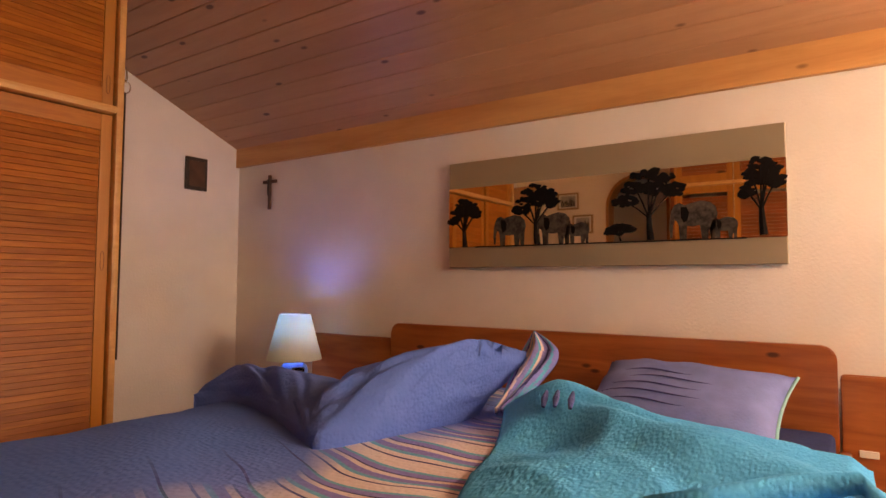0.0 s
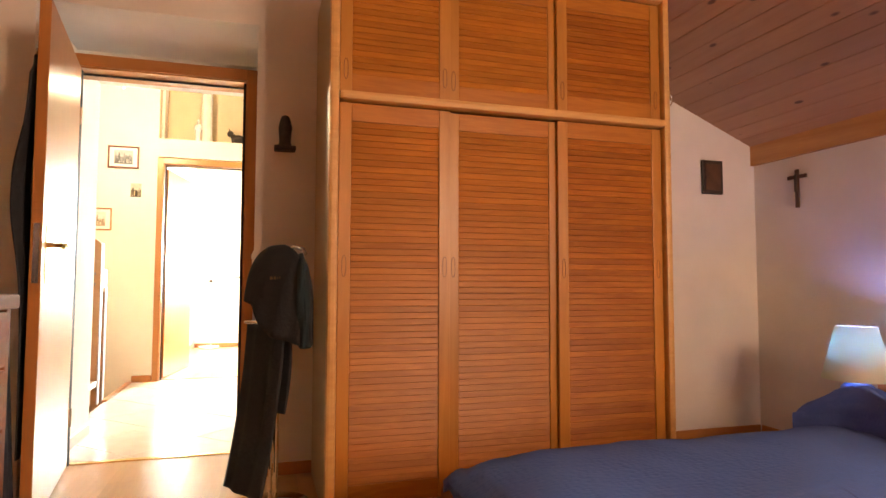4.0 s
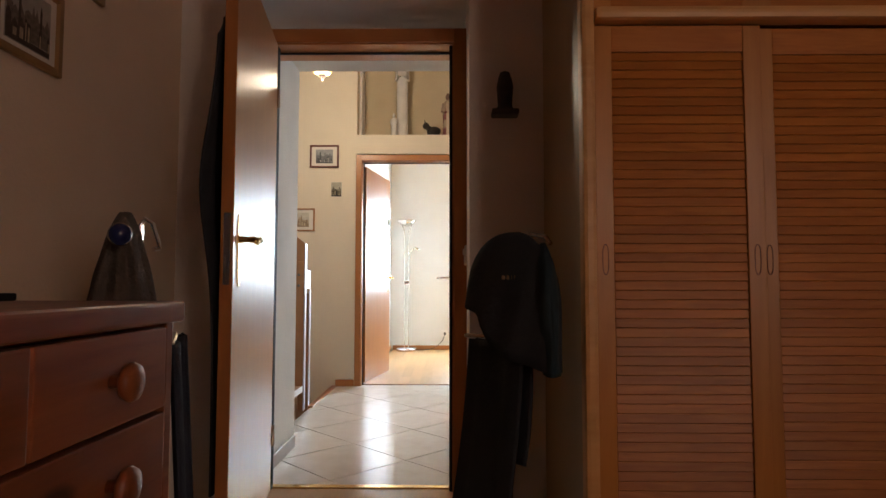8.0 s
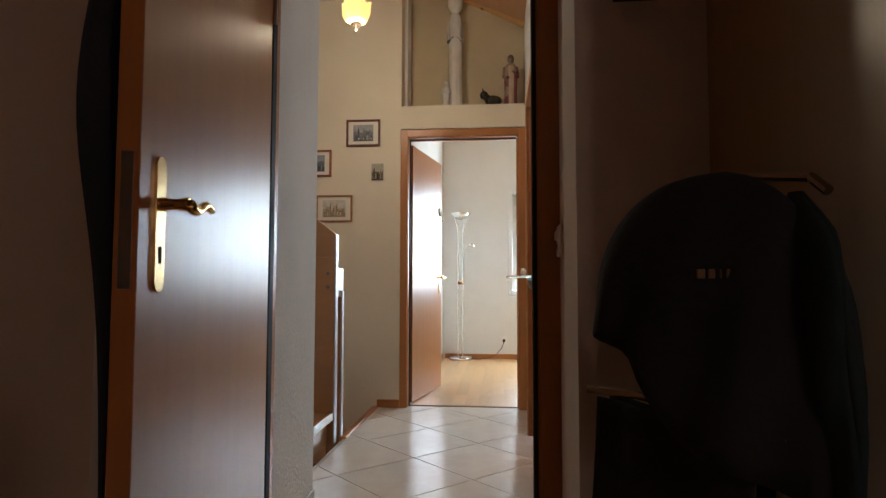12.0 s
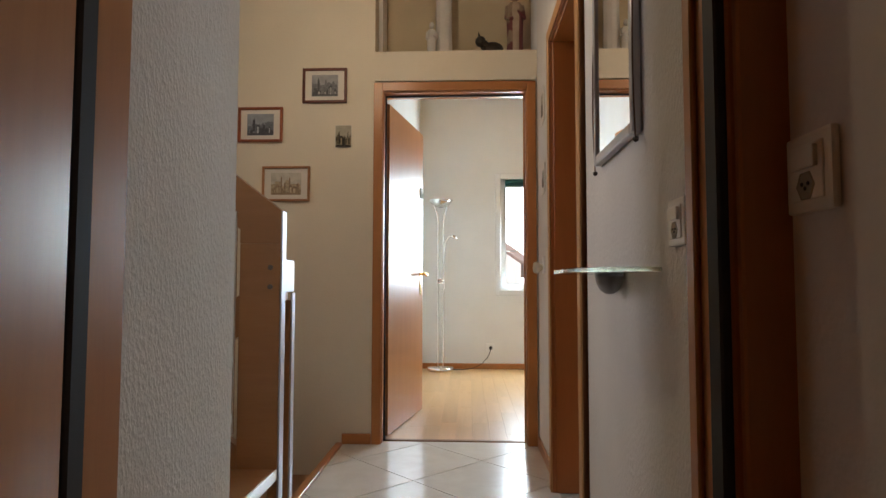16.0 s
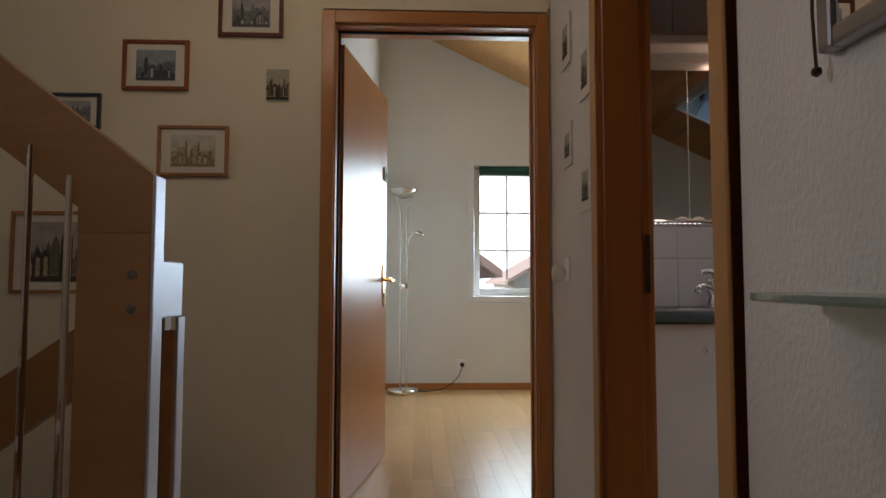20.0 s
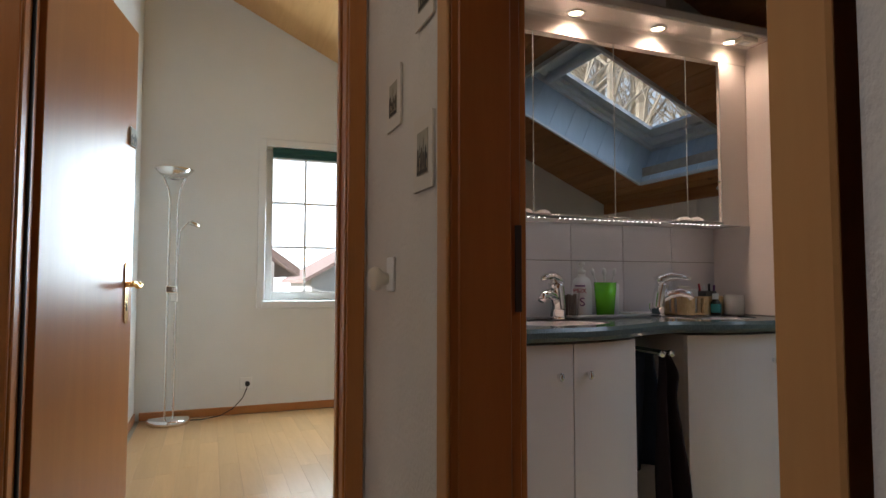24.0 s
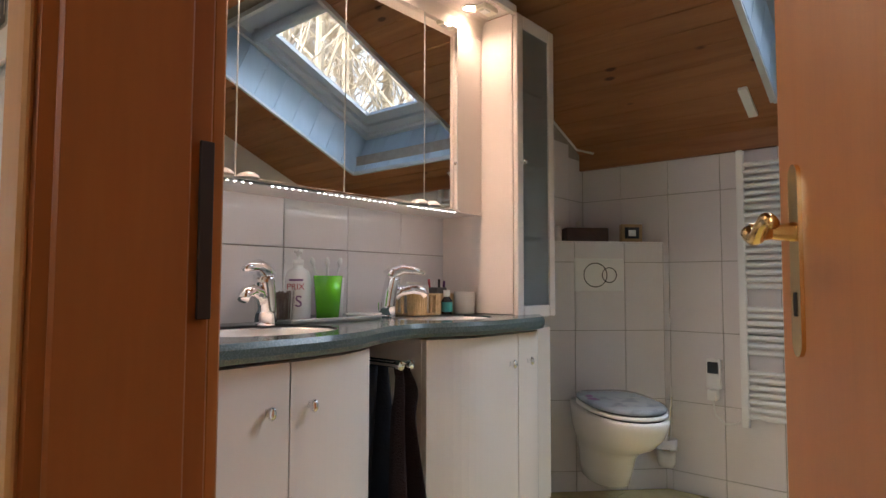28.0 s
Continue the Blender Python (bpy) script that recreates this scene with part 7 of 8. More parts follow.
tagged(part("ceiling_cable", tube([(VW + 0.012, 1.60, roof_bath(1.60) - 0.025), (VW + 0.014, 2.0, roof_bath(2.0) - 0.03), (VW + 0.02, 2.28, roof_bath(2.28) - 0.03), (VW + 0.09, 2.335, roof_bath(2.335) - 0.026)], 0.006), WHITE_PLASTIC), "pale cable along the ceiling edge", "cable")


# ---- vanity ----
vanity = empty("vanity_cabinet", -6.6, 0.5, 0, "curved white lacquered double vanity cabinet", "vanity")
vx, vy = 6.6, -0.5


def front(y):
    """The wavy front of the counter: two bays with a waist between them."""
    a = 0.14 * math.exp(-((y - 0.02) / 0.44) ** 4) + 0.085 * math.exp(-((y - 1.0) / 0.30) ** 4)
    return -6.50 + a - 0.35 * max(0.0, y - 1.22)


def ribbon(y0, y1, z0, z1, depth, inset, n=14, back=None):
    """A panel that follows the front."""
    ys = [y0 + (y1 - y0) * i / n for i in range(n + 1)]
    f = [(front(y) - inset + vx, y + vy) for y in ys]
    bk = [(back + vx, y + vy) for y in ys] if back is not None else [(p[0] - depth, p[1]) for p in f]
    return prism(f + bk[::-1], "z", z0, z1)


KN = [(0, 0), (0.0055, 0.0), (0.0045, 0.008), (0.0085, 0.012), (0.010, 0.019), (0.0065, 0.025), (0, 0.026)]
for y0, y1, knob_y in ((-0.27, 0.144, 0.092), (0.148, 0.43, 0.196), (0.685, 1.062, 1.017), (1.066, 1.25, 1.122)):
    dr = part("door", ribbon(y0, y1, 0.06, 0.828, 0.018, 0.022), WHITE_LACQUER, vanity, "curved white door")
    m = Matrix.Translation((front(knob_y) - 0.022 + vx, knob_y + vy, 0.735)) @ Matrix.Rotation(math.pi / 2, 4, "Y")
    part("knob", lathe(KN, 16, m=m @ Matrix.Diagonal((1.45, 0.9, 1, 1))), CHROME, dr, "small chrome knob", True)
part("body", ribbon(-0.27, 0.43, 0.06, 0.828, 0.0, 0.042, 14, VW + 0.02), WHITE_LACQUER, vanity)
part("body", ribbon(0.685, 1.25, 0.06, 0.828, 0.0, 0.042, 14, VW + 0.02), WHITE_LACQUER, vanity)
# recessed plinth greyed: the shade under the doors is in its colour
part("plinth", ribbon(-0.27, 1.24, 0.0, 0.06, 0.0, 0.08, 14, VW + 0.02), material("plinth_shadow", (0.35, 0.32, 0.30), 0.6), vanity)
part("back_panel", box(VW + 0.01 + vx, VW + 0.03 + vx, 0.43 + vy, 0.685 + vy, 0.06, 0.828), WHITE_LACQUER, vanity)
counter = empty("countertop", -6.6, 0.5, 0, "speckled dark green stone countertop with two basins", "countertop")
# top with two oval holes, built as strips across the depth
bm = bmesh.new()
basins = ((-6.60, 0.21, 0.155, 0.20), (-6.645, 0.93, 0.145, 0.19))
ys = sorted(set([-0.28 + 1.62 * i / 120 for i in range(121)]))
zt, zb = 0.878, 0.838


def cell(p, q, r, s):
    t4 = [bm.verts.new((u + vx, v + vy, zt)) for u, v in (p, q, r, s)]
    b4 = [bm.verts.new((u + vx, v + vy, zb)) for u, v in (p, q, r, s)]
    bm.faces.new(t4)
    bm.faces.new(b4[::-1])
    return t4, b4


def hole(y):
    for cx, cy, rx, ry in basins:
        if abs(y - cy) < ry:
            h = rx * math.sqrt(1 - ((y - cy) / ry) ** 2)
            return cx - h, cx + h
    return None


for ya, yb in zip(ys, ys[1:]):
    ha, hb = hole(ya), hole(yb)
    fa, fb = front(ya), front(yb)
    if ha or hb:
        ca = next(c for c in basins if abs((ya + yb) / 2 - c[1]) <= c[3] + 0.02)
        ha, hb = ha or (ca[0], ca[0]), hb or (ca[0], ca[0])
        cell((VW, ya), (ha[0], ya), (hb[0], yb), (VW, yb))
        cell((ha[1], ya), (fa, ya), (fb, yb), (hb[1], yb))
    else:
        cell((VW, ya), (fa, ya), (fb, yb), (VW, yb))
for ya, yb in zip(ys, ys[1:]):
    q = [bm.verts.new((front(y) + vx + o, y + vy, z)) for y, z, o in ((ya, zt, 0), (yb, zt, 0), (yb, zt - 0.012, 0.006), (ya, zt - 0.012, 0.006))]
    bm.faces.new(q)
    q = [bm.verts.new((front(y) + vx + o, y + vy, z)) for y, z, o in ((ya, zt - 0.012, 0.006), (yb, zt - 0.012, 0.006), (yb, zb + 0.012, 0.006), (ya, zb + 0.012, 0.006))]
    bm.faces.new(q)
    q = [bm.verts.new((front(y) + vx + o, y + vy, z)) for y, z, o in ((ya, zb + 0.012, 0.006), (yb, zb + 0.012, 0.006), (yb, zb, 0), (ya, zb, 0))]
    bm.faces.new(q)
q = [bm.verts.new(p) for p in ((VW + vx, 1.34 + vy, zb), (front(1.34) + vx, 1.34 + vy, zb), (front(1.34) + vx, 1.34 + vy, zt), (VW + vx, 1.34 + vy, zt))]
bm.faces.new(q)
bmesh.ops.remove_doubles(bm, verts=bm.verts, dist=0.0002)
part("slab", bm, GRANITE, counter)
for cx, cy, rx, ry in basins:
    m = Matrix.Translation((cx + vx, cy + vy, 0)) @ Matrix.Diagonal((rx, ry, 1, 1))
    part("basin", lathe([(1.0, 0.850), (1.0, 0.8705), (0.975, 0.8725), (0.95, 0.866), (0.86, 0.80), (0.5, 0.755), (0.1, 0.748), (0.0, 0.748)], 40, m=m), WHITE_CERAMIC, counter, "oval cream basin", True)


def faucet(x, y, rz):
    ob = empty("faucet", x, y, 0.878, "chrome single-lever basin mixer on the countertop", "faucet", "faucets", rz)
    part("base", lathe([(0, 0), (0.028, 0), (0.028, 0.008), (0.024, 0.012), (0.0, 0.012)], 20), CHROME, ob, smooth=True)
    flat = Matrix.Diagonal((1, 1.12, 1, 1))
    body = tube([(0, 0, 0.008), (0.002, 0, 0.04), (0.008, 0, 0.085), (0.016, 0, 0.118), (0.02, 0, 0.132)], lambda u: 0.026 - 0.001 * u, 20)
    body.transform(flat)
    part("body", body, CHROME, ob, smooth=True)
    part("spout", tube([(0.010, 0, 0.062), (0.045, 0, 0.086), (0.085, 0, 0.094), (0.118, 0, 0.086), (0.130, 0, 0.070)], lambda u: 0.018 - 0.004 * u, 16), CHROME, ob, smooth=True)
    lever_ = tube([(0.0, 0, 0.134), (0.018, 0, 0.148), (0.05, 0, 0.158), (0.09, 0, 0.154), (0.125, 0, 0.147)], lambda u: 0.025 * (1 - 0.70 * u), 16)
    part("lever", lever_, CHROME, ob, smooth=True)
    part("pull_rod", rod((-0.03, 0, 0.0), (-0.03, 0, 0.05), 0.003, 8), CHROME, ob)
    return ob


faucet(-6.735, 0.315, -58)
faucet(-6.775, 0.80, 55)
soap = empty("soap_bottle", -6.77, 0.44, 0.884, "white pump soap bottle with a red and purple label", "bottle")
part("body", lathe([(0, 0), (0.034, 0.0), (0.037, 0.006), (0.037, 0.115), (0.03, 0.14), (0.014, 0.15), (0.014, 0.158), (0, 0.158)], 28), WHITE_PLASTIC, soap, smooth=True)
part("pump", lathe([(0, 0.158), (0.016, 0.158), (0.016, 0.172), (0.006, 0.174), (0.006, 0.19), (0.013, 0.192), (0.013, 0.203), (0, 0.204)], 16), WHITE_PLASTIC, soap, smooth=True)
part("spout", tube([(0, 0, 0.197), (0.02, -0.01, 0.197), (0.032, -0.016, 0.19)], 0.005), WHITE_PLASTIC, soap)
RED = material("red_print", (0.45, 0.04, 0.05), 0.5)
PURPLE = material("purple_print", (0.14, 0.03, 0.16), 0.5)


def wrapped(nm, r, a0, a1, z0, z1, mat, parent, label=""):
    out = bmesh.new()
    n = 8
    lo = [out.verts.new((r * math.cos(radians(a0 + (a1 - a0) * i / n)), r * math.sin(radians(a0 + (a1 - a0) * i / n)), z0)) for i in range(n + 1)]
    hi = [out.verts.new((v.co.x, v.co.y, z1)) for v in lo]
    for i in range(n):
        out.faces.new((lo[i], lo[i + 1], hi[i + 1], hi[i]))
    bmesh.ops.recalc_face_normals(out, faces=out.faces)
    bmesh.ops.solidify(out, geom=list(out.faces), thickness=-0.0006)
    return part(nm, out, mat, parent, label)


wrapped("label", 0.0378, -75, -15, 0.112, 0.117, PURPLE, soap)


def letters(text, size, mat, parent, m, nm="lettering"):
    cu = bpy.data.curves.new(nm, "FONT")
    cu.body, cu.size, cu.extrude, cu.align_x = text, size, 0.0006, "CENTER"
    tmp = bpy.data.objects.new("text", cu)
    scene.collection.objects.link(tmp)
    bpy.context.view_layer.update()
    me = bpy.data.meshes.new_from_object(tmp)
    bpy.data.objects.remove(tmp)
    me.materials.clear()
    me.materials.append(mat)
    ob = new(nm, me)
    ob.parent = parent
    ob.matrix_basis = m
    return ob


letters("PRIX", 0.024, RED, soap, Matrix.Rotation(radians(-45), 4, "Z") @ Matrix.Translation((0.0385, 0, 0.088)) @ pose(0, 0, 0, 90, 0, 90))
letters("S", 0.045, PURPLE, soap, Matrix.Rotation(radians(-32), 4, "Z") @ Matrix.Translation((0.0385, 0, 0.04)) @ pose(0, 0, 0, 90, 0, 90))
tray = empty("tray", -6.77, 0.545, 0.878, "shallow grey tray on the countertop", "tray")
part("plate", box(-0.07, 0.07, -0.17, 0.15, 0.0, 0.008, 0.003, 2), material("grey_tray", (0.30, 0.31, 0.30), 0.3), tray)
part("rim", box(-0.075, -0.066, -0.175, 0.155, 0.002, 0.016, 0.003, 1), material("grey_rim", (0.33, 0.34, 0.33), 0.3), tray)
part("rim", box(0.066, 0.075, -0.175, 0.155, 0.002, 0.014, 0.003, 1), material("grey_rim", (0.33, 0.34, 0.33), 0.3), tray)
BROWN_STICK = material("brown_stick", (0.20, 0.11, 0.08), 0.7, colour2=(0.12, 0.06, 0.04), scale=60)
GREEN = material("lime_plastic", (0.12, 0.48, 0.015), 0.25)
mug = empty("toothbrush_mug", -6.735, 0.52, 0.8865, "lime green plastic toothbrush mug", "mug")
part("cup", lathe([(0, 0), (0.032, 0.0), (0.042, 0.125), (0.040, 0.125), (0.030, 0.004), (0, 0.004)], 28), GREEN, mug, smooth=True)
for i, (dx, dy) in enumerate(((0.012, -0.012), (-0.01, 0.006), (0.006, 0.022), (-0.014, -0.024))):
    br = part("toothbrush", tube([(dx * 0.4, dy * 0.4, 0.01), (dx, dy, 0.11), (dx * 1.5, dy * 1.5, 0.15)], 0.0035), WHITE_PLASTIC, mug)
    part("brush_head", tube([(dx * 1.5, dy * 1.5, 0.15), (dx * 1.6, dy * 1.6, 0.165), (dx * 1.7, dy * 1.7, 0.178)], lambda u: 0.008 * math.sin(0.4 + 2.3 * u), 10), WHITE_PLASTIC, br, smooth=True)
tumbler_2 = empty("ribbed_glass", -6.765, 0.385, 0.878, "clear ribbed tumbler holding brown cotton sticks", "glass")
part("cup", lathe([(0.0, 0.0), (0.030, 0.0), (0.036, 0.10), (0.0345, 0.10), (0.028, 0.010), (0.0, 0.010)], 14), CLEAR_GLASS, tumbler_2)
for k in range(14):
    a, rr = k * 2.4, 0.006 + 0.0012 * k
    part("stick", rod((rr * math.cos(a), rr * math.sin(a), 0.012), (rr * 1.1 * math.cos(a), rr * 1.1 * math.sin(a), 0.082 + 0.004 * (k % 3)), 0.0034, 6), BROWN_STICK, tumbler_2)
tagged(part("white_beaker", lathe([(0, 0), (0.036, 0.0), (0.04, 0.12), (0.038, 0.12), (0.034, 0.004), (0, 0.004)], 24, at=(-6.82, 0.60, 0.8865)), WHITE_PLASTIC, smooth=True), "white plastic beaker on the tray", "beaker")
tagged(part("soap_dish", lathe([(0, 0.012), (0.5, 0.008), (0.95, 0.016), (1.0, 0.02), (0.96, 0.012), (0.6, 0.0), (0, 0.0)], 26, m=Matrix.Translation((-6.74, 0.665, 0.878)) @ Matrix.Diagonal((0.045, 0.065, 1, 1))), WHITE_CERAMIC, smooth=True), "small flat soap dish on the countertop", "dish")
WICKER = material("wicker", (0.72, 0.54, 0.30), 0.8, colour2=(0.58, 0.41, 0.20), scale=40, stretch=(2.5, 2.5, 1), bump=0.6, bump_scale=110)
for x, y, w, hh, lab in ((-6.83, 0.99, 0.075, 0.085, "small square wicker basket with white packets"), (-6.83, 1.11, 0.05, 0.085, "small wicker basket with pens and brushes")):
    bk = empty("wicker_basket", x, y, 0.878, lab, "basket", "wicker baskets")
    top_z = hh * 0.78
    for r in (0, 1):
        z = 0.006 + r * top_z
        ring = [(math.copysign(w * abs(math.cos(a)) ** 0.45, math.cos(a)), math.copysign(w * 0.85 * abs(math.sin(a)) ** 0.45, math.sin(a)), z) for a in [2 * math.pi * i / 40 for i in range(41)]]
        part("rim", tube(ring, 0.004, 6), WICKER, bk)
    for i in range(44):
        a = 2 * math.pi * i / 44
        cx, cy = math.copysign(w * abs(math.cos(a)) ** 0.45, math.cos(a)), math.copysign(w * 0.85 * abs(math.sin(a)) ** 0.45, math.sin(a))
        part("strand", rod((cx, cy, 0.004), (cx * 1.02, cy * 1.02, 0.008 + top_z), 0.0066, 6), WICKER, bk)
    part("bottom", box(-w * 0.9, w * 0.9, -w * 0.8, w * 0.8, 0.0, 0.006), WICKER, bk)
    if w > 0.06:
        for i in range(3):
            part("packet", box(-w * 0.55 + i * 0.03, -w * 0.55 + i * 0.03 + 0.012, -w * 0.62 + 0.012 * i, w * 0.25 + 0.012 * i, 0.006, 0.105 + 0.012 * (i % 2), 0.002, 1), (WHITE_PLASTIC, PAPER)[i % 2], bk)
    else:
        part("cup", box(-w * 0.6, w * 0.5, -w * 0.55, w * 0.6, 0.006, 0.098, 0.003, 1), material("grey_box", (0.16, 0.15, 0.15), 0.5), bk)
        for i, mat in enumerate((RED, WHITE_PLASTIC, RUBBER, PURPLE)):
            part("pen", rod((-0.012 + 0.008 * i, -0.016 + 0.012 * i, 0.03), (-0.018 + 0.010 * i, -0.026 + 0.018 * i, 0.128 - 0.006 * (i % 2)), 0.0045, 8), mat, bk)
bot = empty("dropper_bottle", -6.76, 1.085, 0.878, "small brown bottle with a teal label", "bottle")
part("body", lathe([(0, 0), (0.019, 0), (0.02, 0.004), (0.02, 0.05), (0.012, 0.06), (0.010, 0.064), (0, 0.064)], 20), material("dark_bottle", (0.03, 0.02, 0.015), 0.15), bot, smooth=True)
part("cap", rod((0, 0, 0.064), (0, 0, 0.088), 0.0125, 16), WHITE_PLASTIC, bot)
wrapped("label", 0.0207, -110, 60, 0.01, 0.045, material("teal_print", (0.05, 0.30, 0.30), 0.5), bot, "teal label")
tagged(part("white_pot", lathe([(0, 0), (0.036, 0), (0.04, 0.004), (0.04, 0.08), (0.038, 0.082), (0.036, 0.006), (0, 0.006)], 24, at=(-6.75, 1.175, 0.878)), WHITE_CERAMIC, smooth=True), "small white ceramic pot on the countertop", "pot")
towel_rail = empty("towel_rail", -6.51, 0.575, 0.775, "short towel bar in the gap of the vanity", "towel rail")
for q in (-0.04, 0.0):
    part("bar", rod((-0.36, q, 0), (0.05, q, 0), 0.007, 12), CHROME, towel_rail)
    part("cap", lathe([(0, 0), (0.012, 0.0), (0.012, 0.012), (0, 0.016)], 14, m=Matrix.Translation((0.05, q, 0)) @ Matrix.Rotation(math.pi / 2, 4, "Y")), CHROME, towel_rail)
towel = empty("hand_towel", -6.46, 0.585, 0.1, "dark plum hand towel hanging in the vanity gap", "towel")
draped("cloth", towel, lambda u, v: (-0.03 + 0.05 * math.sin(u * 9) * (0.4 + v) + 0.03 * v, (u - 0.5) * (0.03 + 0.085 * min(1, v * 1.6)) - 0.015 + 0.030 * math.exp(-((v - 0.10) / 0.08) ** 2) * u, 0.68 - 0.62 * v - 0.03 * abs(u - 0.4)), 30, 30, PLUM_TOWEL)
draped("cloth", towel, lambda u, v: (-0.12 + 0.03 * math.sin(u * 8), (u - 0.5) * (0.05 + 0.12 * v) - 0.03, 0.67 - 0.40 * v), 20, 20, DARK_TROUSERS, "dark blue cloth")

# ---- mirror cabinet ----
PALE_EDGE = material("polished_glass_edge", (0.62, 0.64, 0.62), 0.25)
cab = empty("mirror_cabinet", -6.66, 0.43, 1.2, "white mirror cabinet with warm spotlights and LED strip", "mirror cabinet")
cx_, cy_, cz_ = 6.66, -0.43, -1.2
MX = -6.69                  # face of the mirrors
part("body", box(VW + cx_, MX - 0.018 + cx_, -0.28 + cy_, 1.204 + cy_, 1.246 + cz_, 1.915 + cz_, 0.003, 1), WHITE_LACQUER, cab)
for a, c in ((-0.275, 0.1895), (0.1915, 0.5375), (0.5395, 0.8825), (0.8845, 1.059)):
    md = part("mirror_door", box(MX - 0.016 + cx_, MX + cx_, a + cy_, c + cy_, 1.254 + cz_, 1.914 + cz_, 0.0012, 1), MIRROR, cab)
    part("polished_edge", box(MX - 0.014 + cx_, MX + 0.0006 + cx_, c - 0.0012 + cy_, c + 0.0012 + cy_, 1.254 + cz_, 1.914 + cz_), PALE_EDGE, md)
part("bottom_rail", box(MX - 0.018 + cx_, MX + 0.012 + cx_, -0.28 + cy_, 1.06 + cy_, 1.244 + cz_, 1.253 + cz_, 0.002, 1), CHROME, cab, "narrow polished rail under the mirrors")
part("side_strip", box(MX - 0.018 + cx_, MX + cx_, 1.0605 + cy_, 1.204 + cy_, 1.244 + cz_, 1.915 + cz_, 0.002, 1), WHITE_LACQUER, cab, "white cabinet side")
part("latch", lathe(((0, 0), (0.005, 0), (0.005, 0.006), (0, 0.008)), 10, m=Matrix.Translation((MX + cx_, 1.052 + cy_, 1.42 + cz_)) @ Matrix.Rotation(math.pi / 2, 4, "Y")), CHROME, cab)
# light canopy: a hollow cove that curves from the mirror tops out to a rounded lip
prof = [(MX, 1.916), (MX + 0.002, 1.950), (MX + 0.006, 1.970), (MX + 0.014, 1.981), (MX + 0.026, 1.986), (MX + 0.125, 1.986), (MX + 0.138, 1.975), (MX + 0.150, 1.970), (MX + 0.158, 1.976), (MX + 0.158, 2.004), (MX + 0.148, 2.014), (VW, 2.014), (VW, 1.916)]
can = part("canopy", prism([(a + cx_, c + cz_) for a, c in prof], "y", -0.28 + cy_, 1.206 + cy_), WHITE_LACQUER, cab, "white light canopy")
SPOT = glowing("halogen_glow", (1.0, 0.80, 0.52), 9.0)
for y in SPOT_Y:
    part("spot_ring", lathe([(0.024, 0.0), (0.036, 0.0), (0.034, -0.006), (0.026, -0.007), (0.024, 0.0)], 24, at=(SPOT_X + cx_, y + cy_, 1.986 + cz_)), CHROME, can, smooth=True)
    part("spot_lens", lathe([(0, -0.004), (0.0235, -0.003), (0.0235, -0.001), (0, -0.001)], 18, at=(SPOT_X + cx_, y + cy_, 1.986 + cz_)), SPOT, can, "glowing warm lens")
part("switch_block", box(-6.62 + cx_, -6.575 + cx_, 1.07 + cy_, 1.15 + cy_, 1.966 + cz_, 1.985 + cz_, 0.003, 1), CREAM_PLASTIC, can)
part("switch_rocker", box(-6.612 + cx_, -6.583 + cx_, 1.085 + cy_, 1.115 + cy_, 1.962 + cz_, 1.967 + cz_, 0.001, 1), WHITE_PLASTIC, can)
LED = glowing("led_glow", (1.0, 0.95, 0.88), 6.0)
strip = part("led_strip", box(MX + 0.001 + cx_, MX + 0.011 + cx_, -0.27 + cy_, 1.058 + cy_, 1.2405 + cz_, 1.2438 + cz_), material("led_tape", (0.10, 0.09, 0.08), 0.5), cab)
for i in range(62):
    y = -0.262 + i * 0.0212
    if i in (24, 25, 32, 48, 49):
        continue
    part("led", box(MX + 0.006 + cx_, MX + 0.011 + cx_, y + cy_, y + 0.005 + cy_, 1.2392 + cz_, 1.2407 + cz_), LED, strip)
for y in (0.155, 0.225, 0.86, 0.92):
    sh = lathe([(0.028, 0.0), (0.026, 0.006), (0.014, 0.014), (0.0, 0.017)], 18, at=(MX + 0.004, y, 1.2533))
    tagged(part("sea_shell", sh, WHITE_CERAMIC, smooth=True), "pale shell resting on the cabinet's lower edge", "shell")

# ---- tall cabinet ----
tall = empty("tall_cabinet", -6.56, 1.35, 0.88, "tall white cabinet with a frosted glass door", "cabinet")
tx, ty, tz = 6.56, -1.35, -0.88
part("side_panel", box(VW + tx, -6.552 + tx, 1.206 + ty, 1.224 + ty, 0.8795 + tz, 1.985 + tz, 0.002, 1), WHITE_LACQUER, tall)
part("side_panel", box(VW + tx, -6.552 + tx, 1.448 + ty, 1.466 + ty, 0.8795 + tz, 1.985 + tz, 0.002, 1), WHITE_LACQUER, tall)
part("back_panel", box(VW + tx, VW + 0.012 + tx, 1.224 + ty, 1.448 + ty, 0.89 + tz, 1.985 + tz), WHITE_LACQUER, tall)
part("top_panel", box(VW + tx, -6.552 + tx, 1.224 + ty, 1.448 + ty, 1.967 + tz, 1.985 + tz), WHITE_LACQUER, tall)
part("bottom_panel", box(VW + tx, -6.552 + tx, 1.224 + ty, 1.448 + ty, 0.881 + tz, 0.897 + tz), WHITE_LACQUER, tall)
for z in (1.16, 1.44, 1.72):
    part("shelf", box(VW + 0.012 + tx, -6.58 + tx, 1.224 + ty, 1.448 + ty, z + tz, z + 0.012 + tz), WHITE_LACQUER, tall)
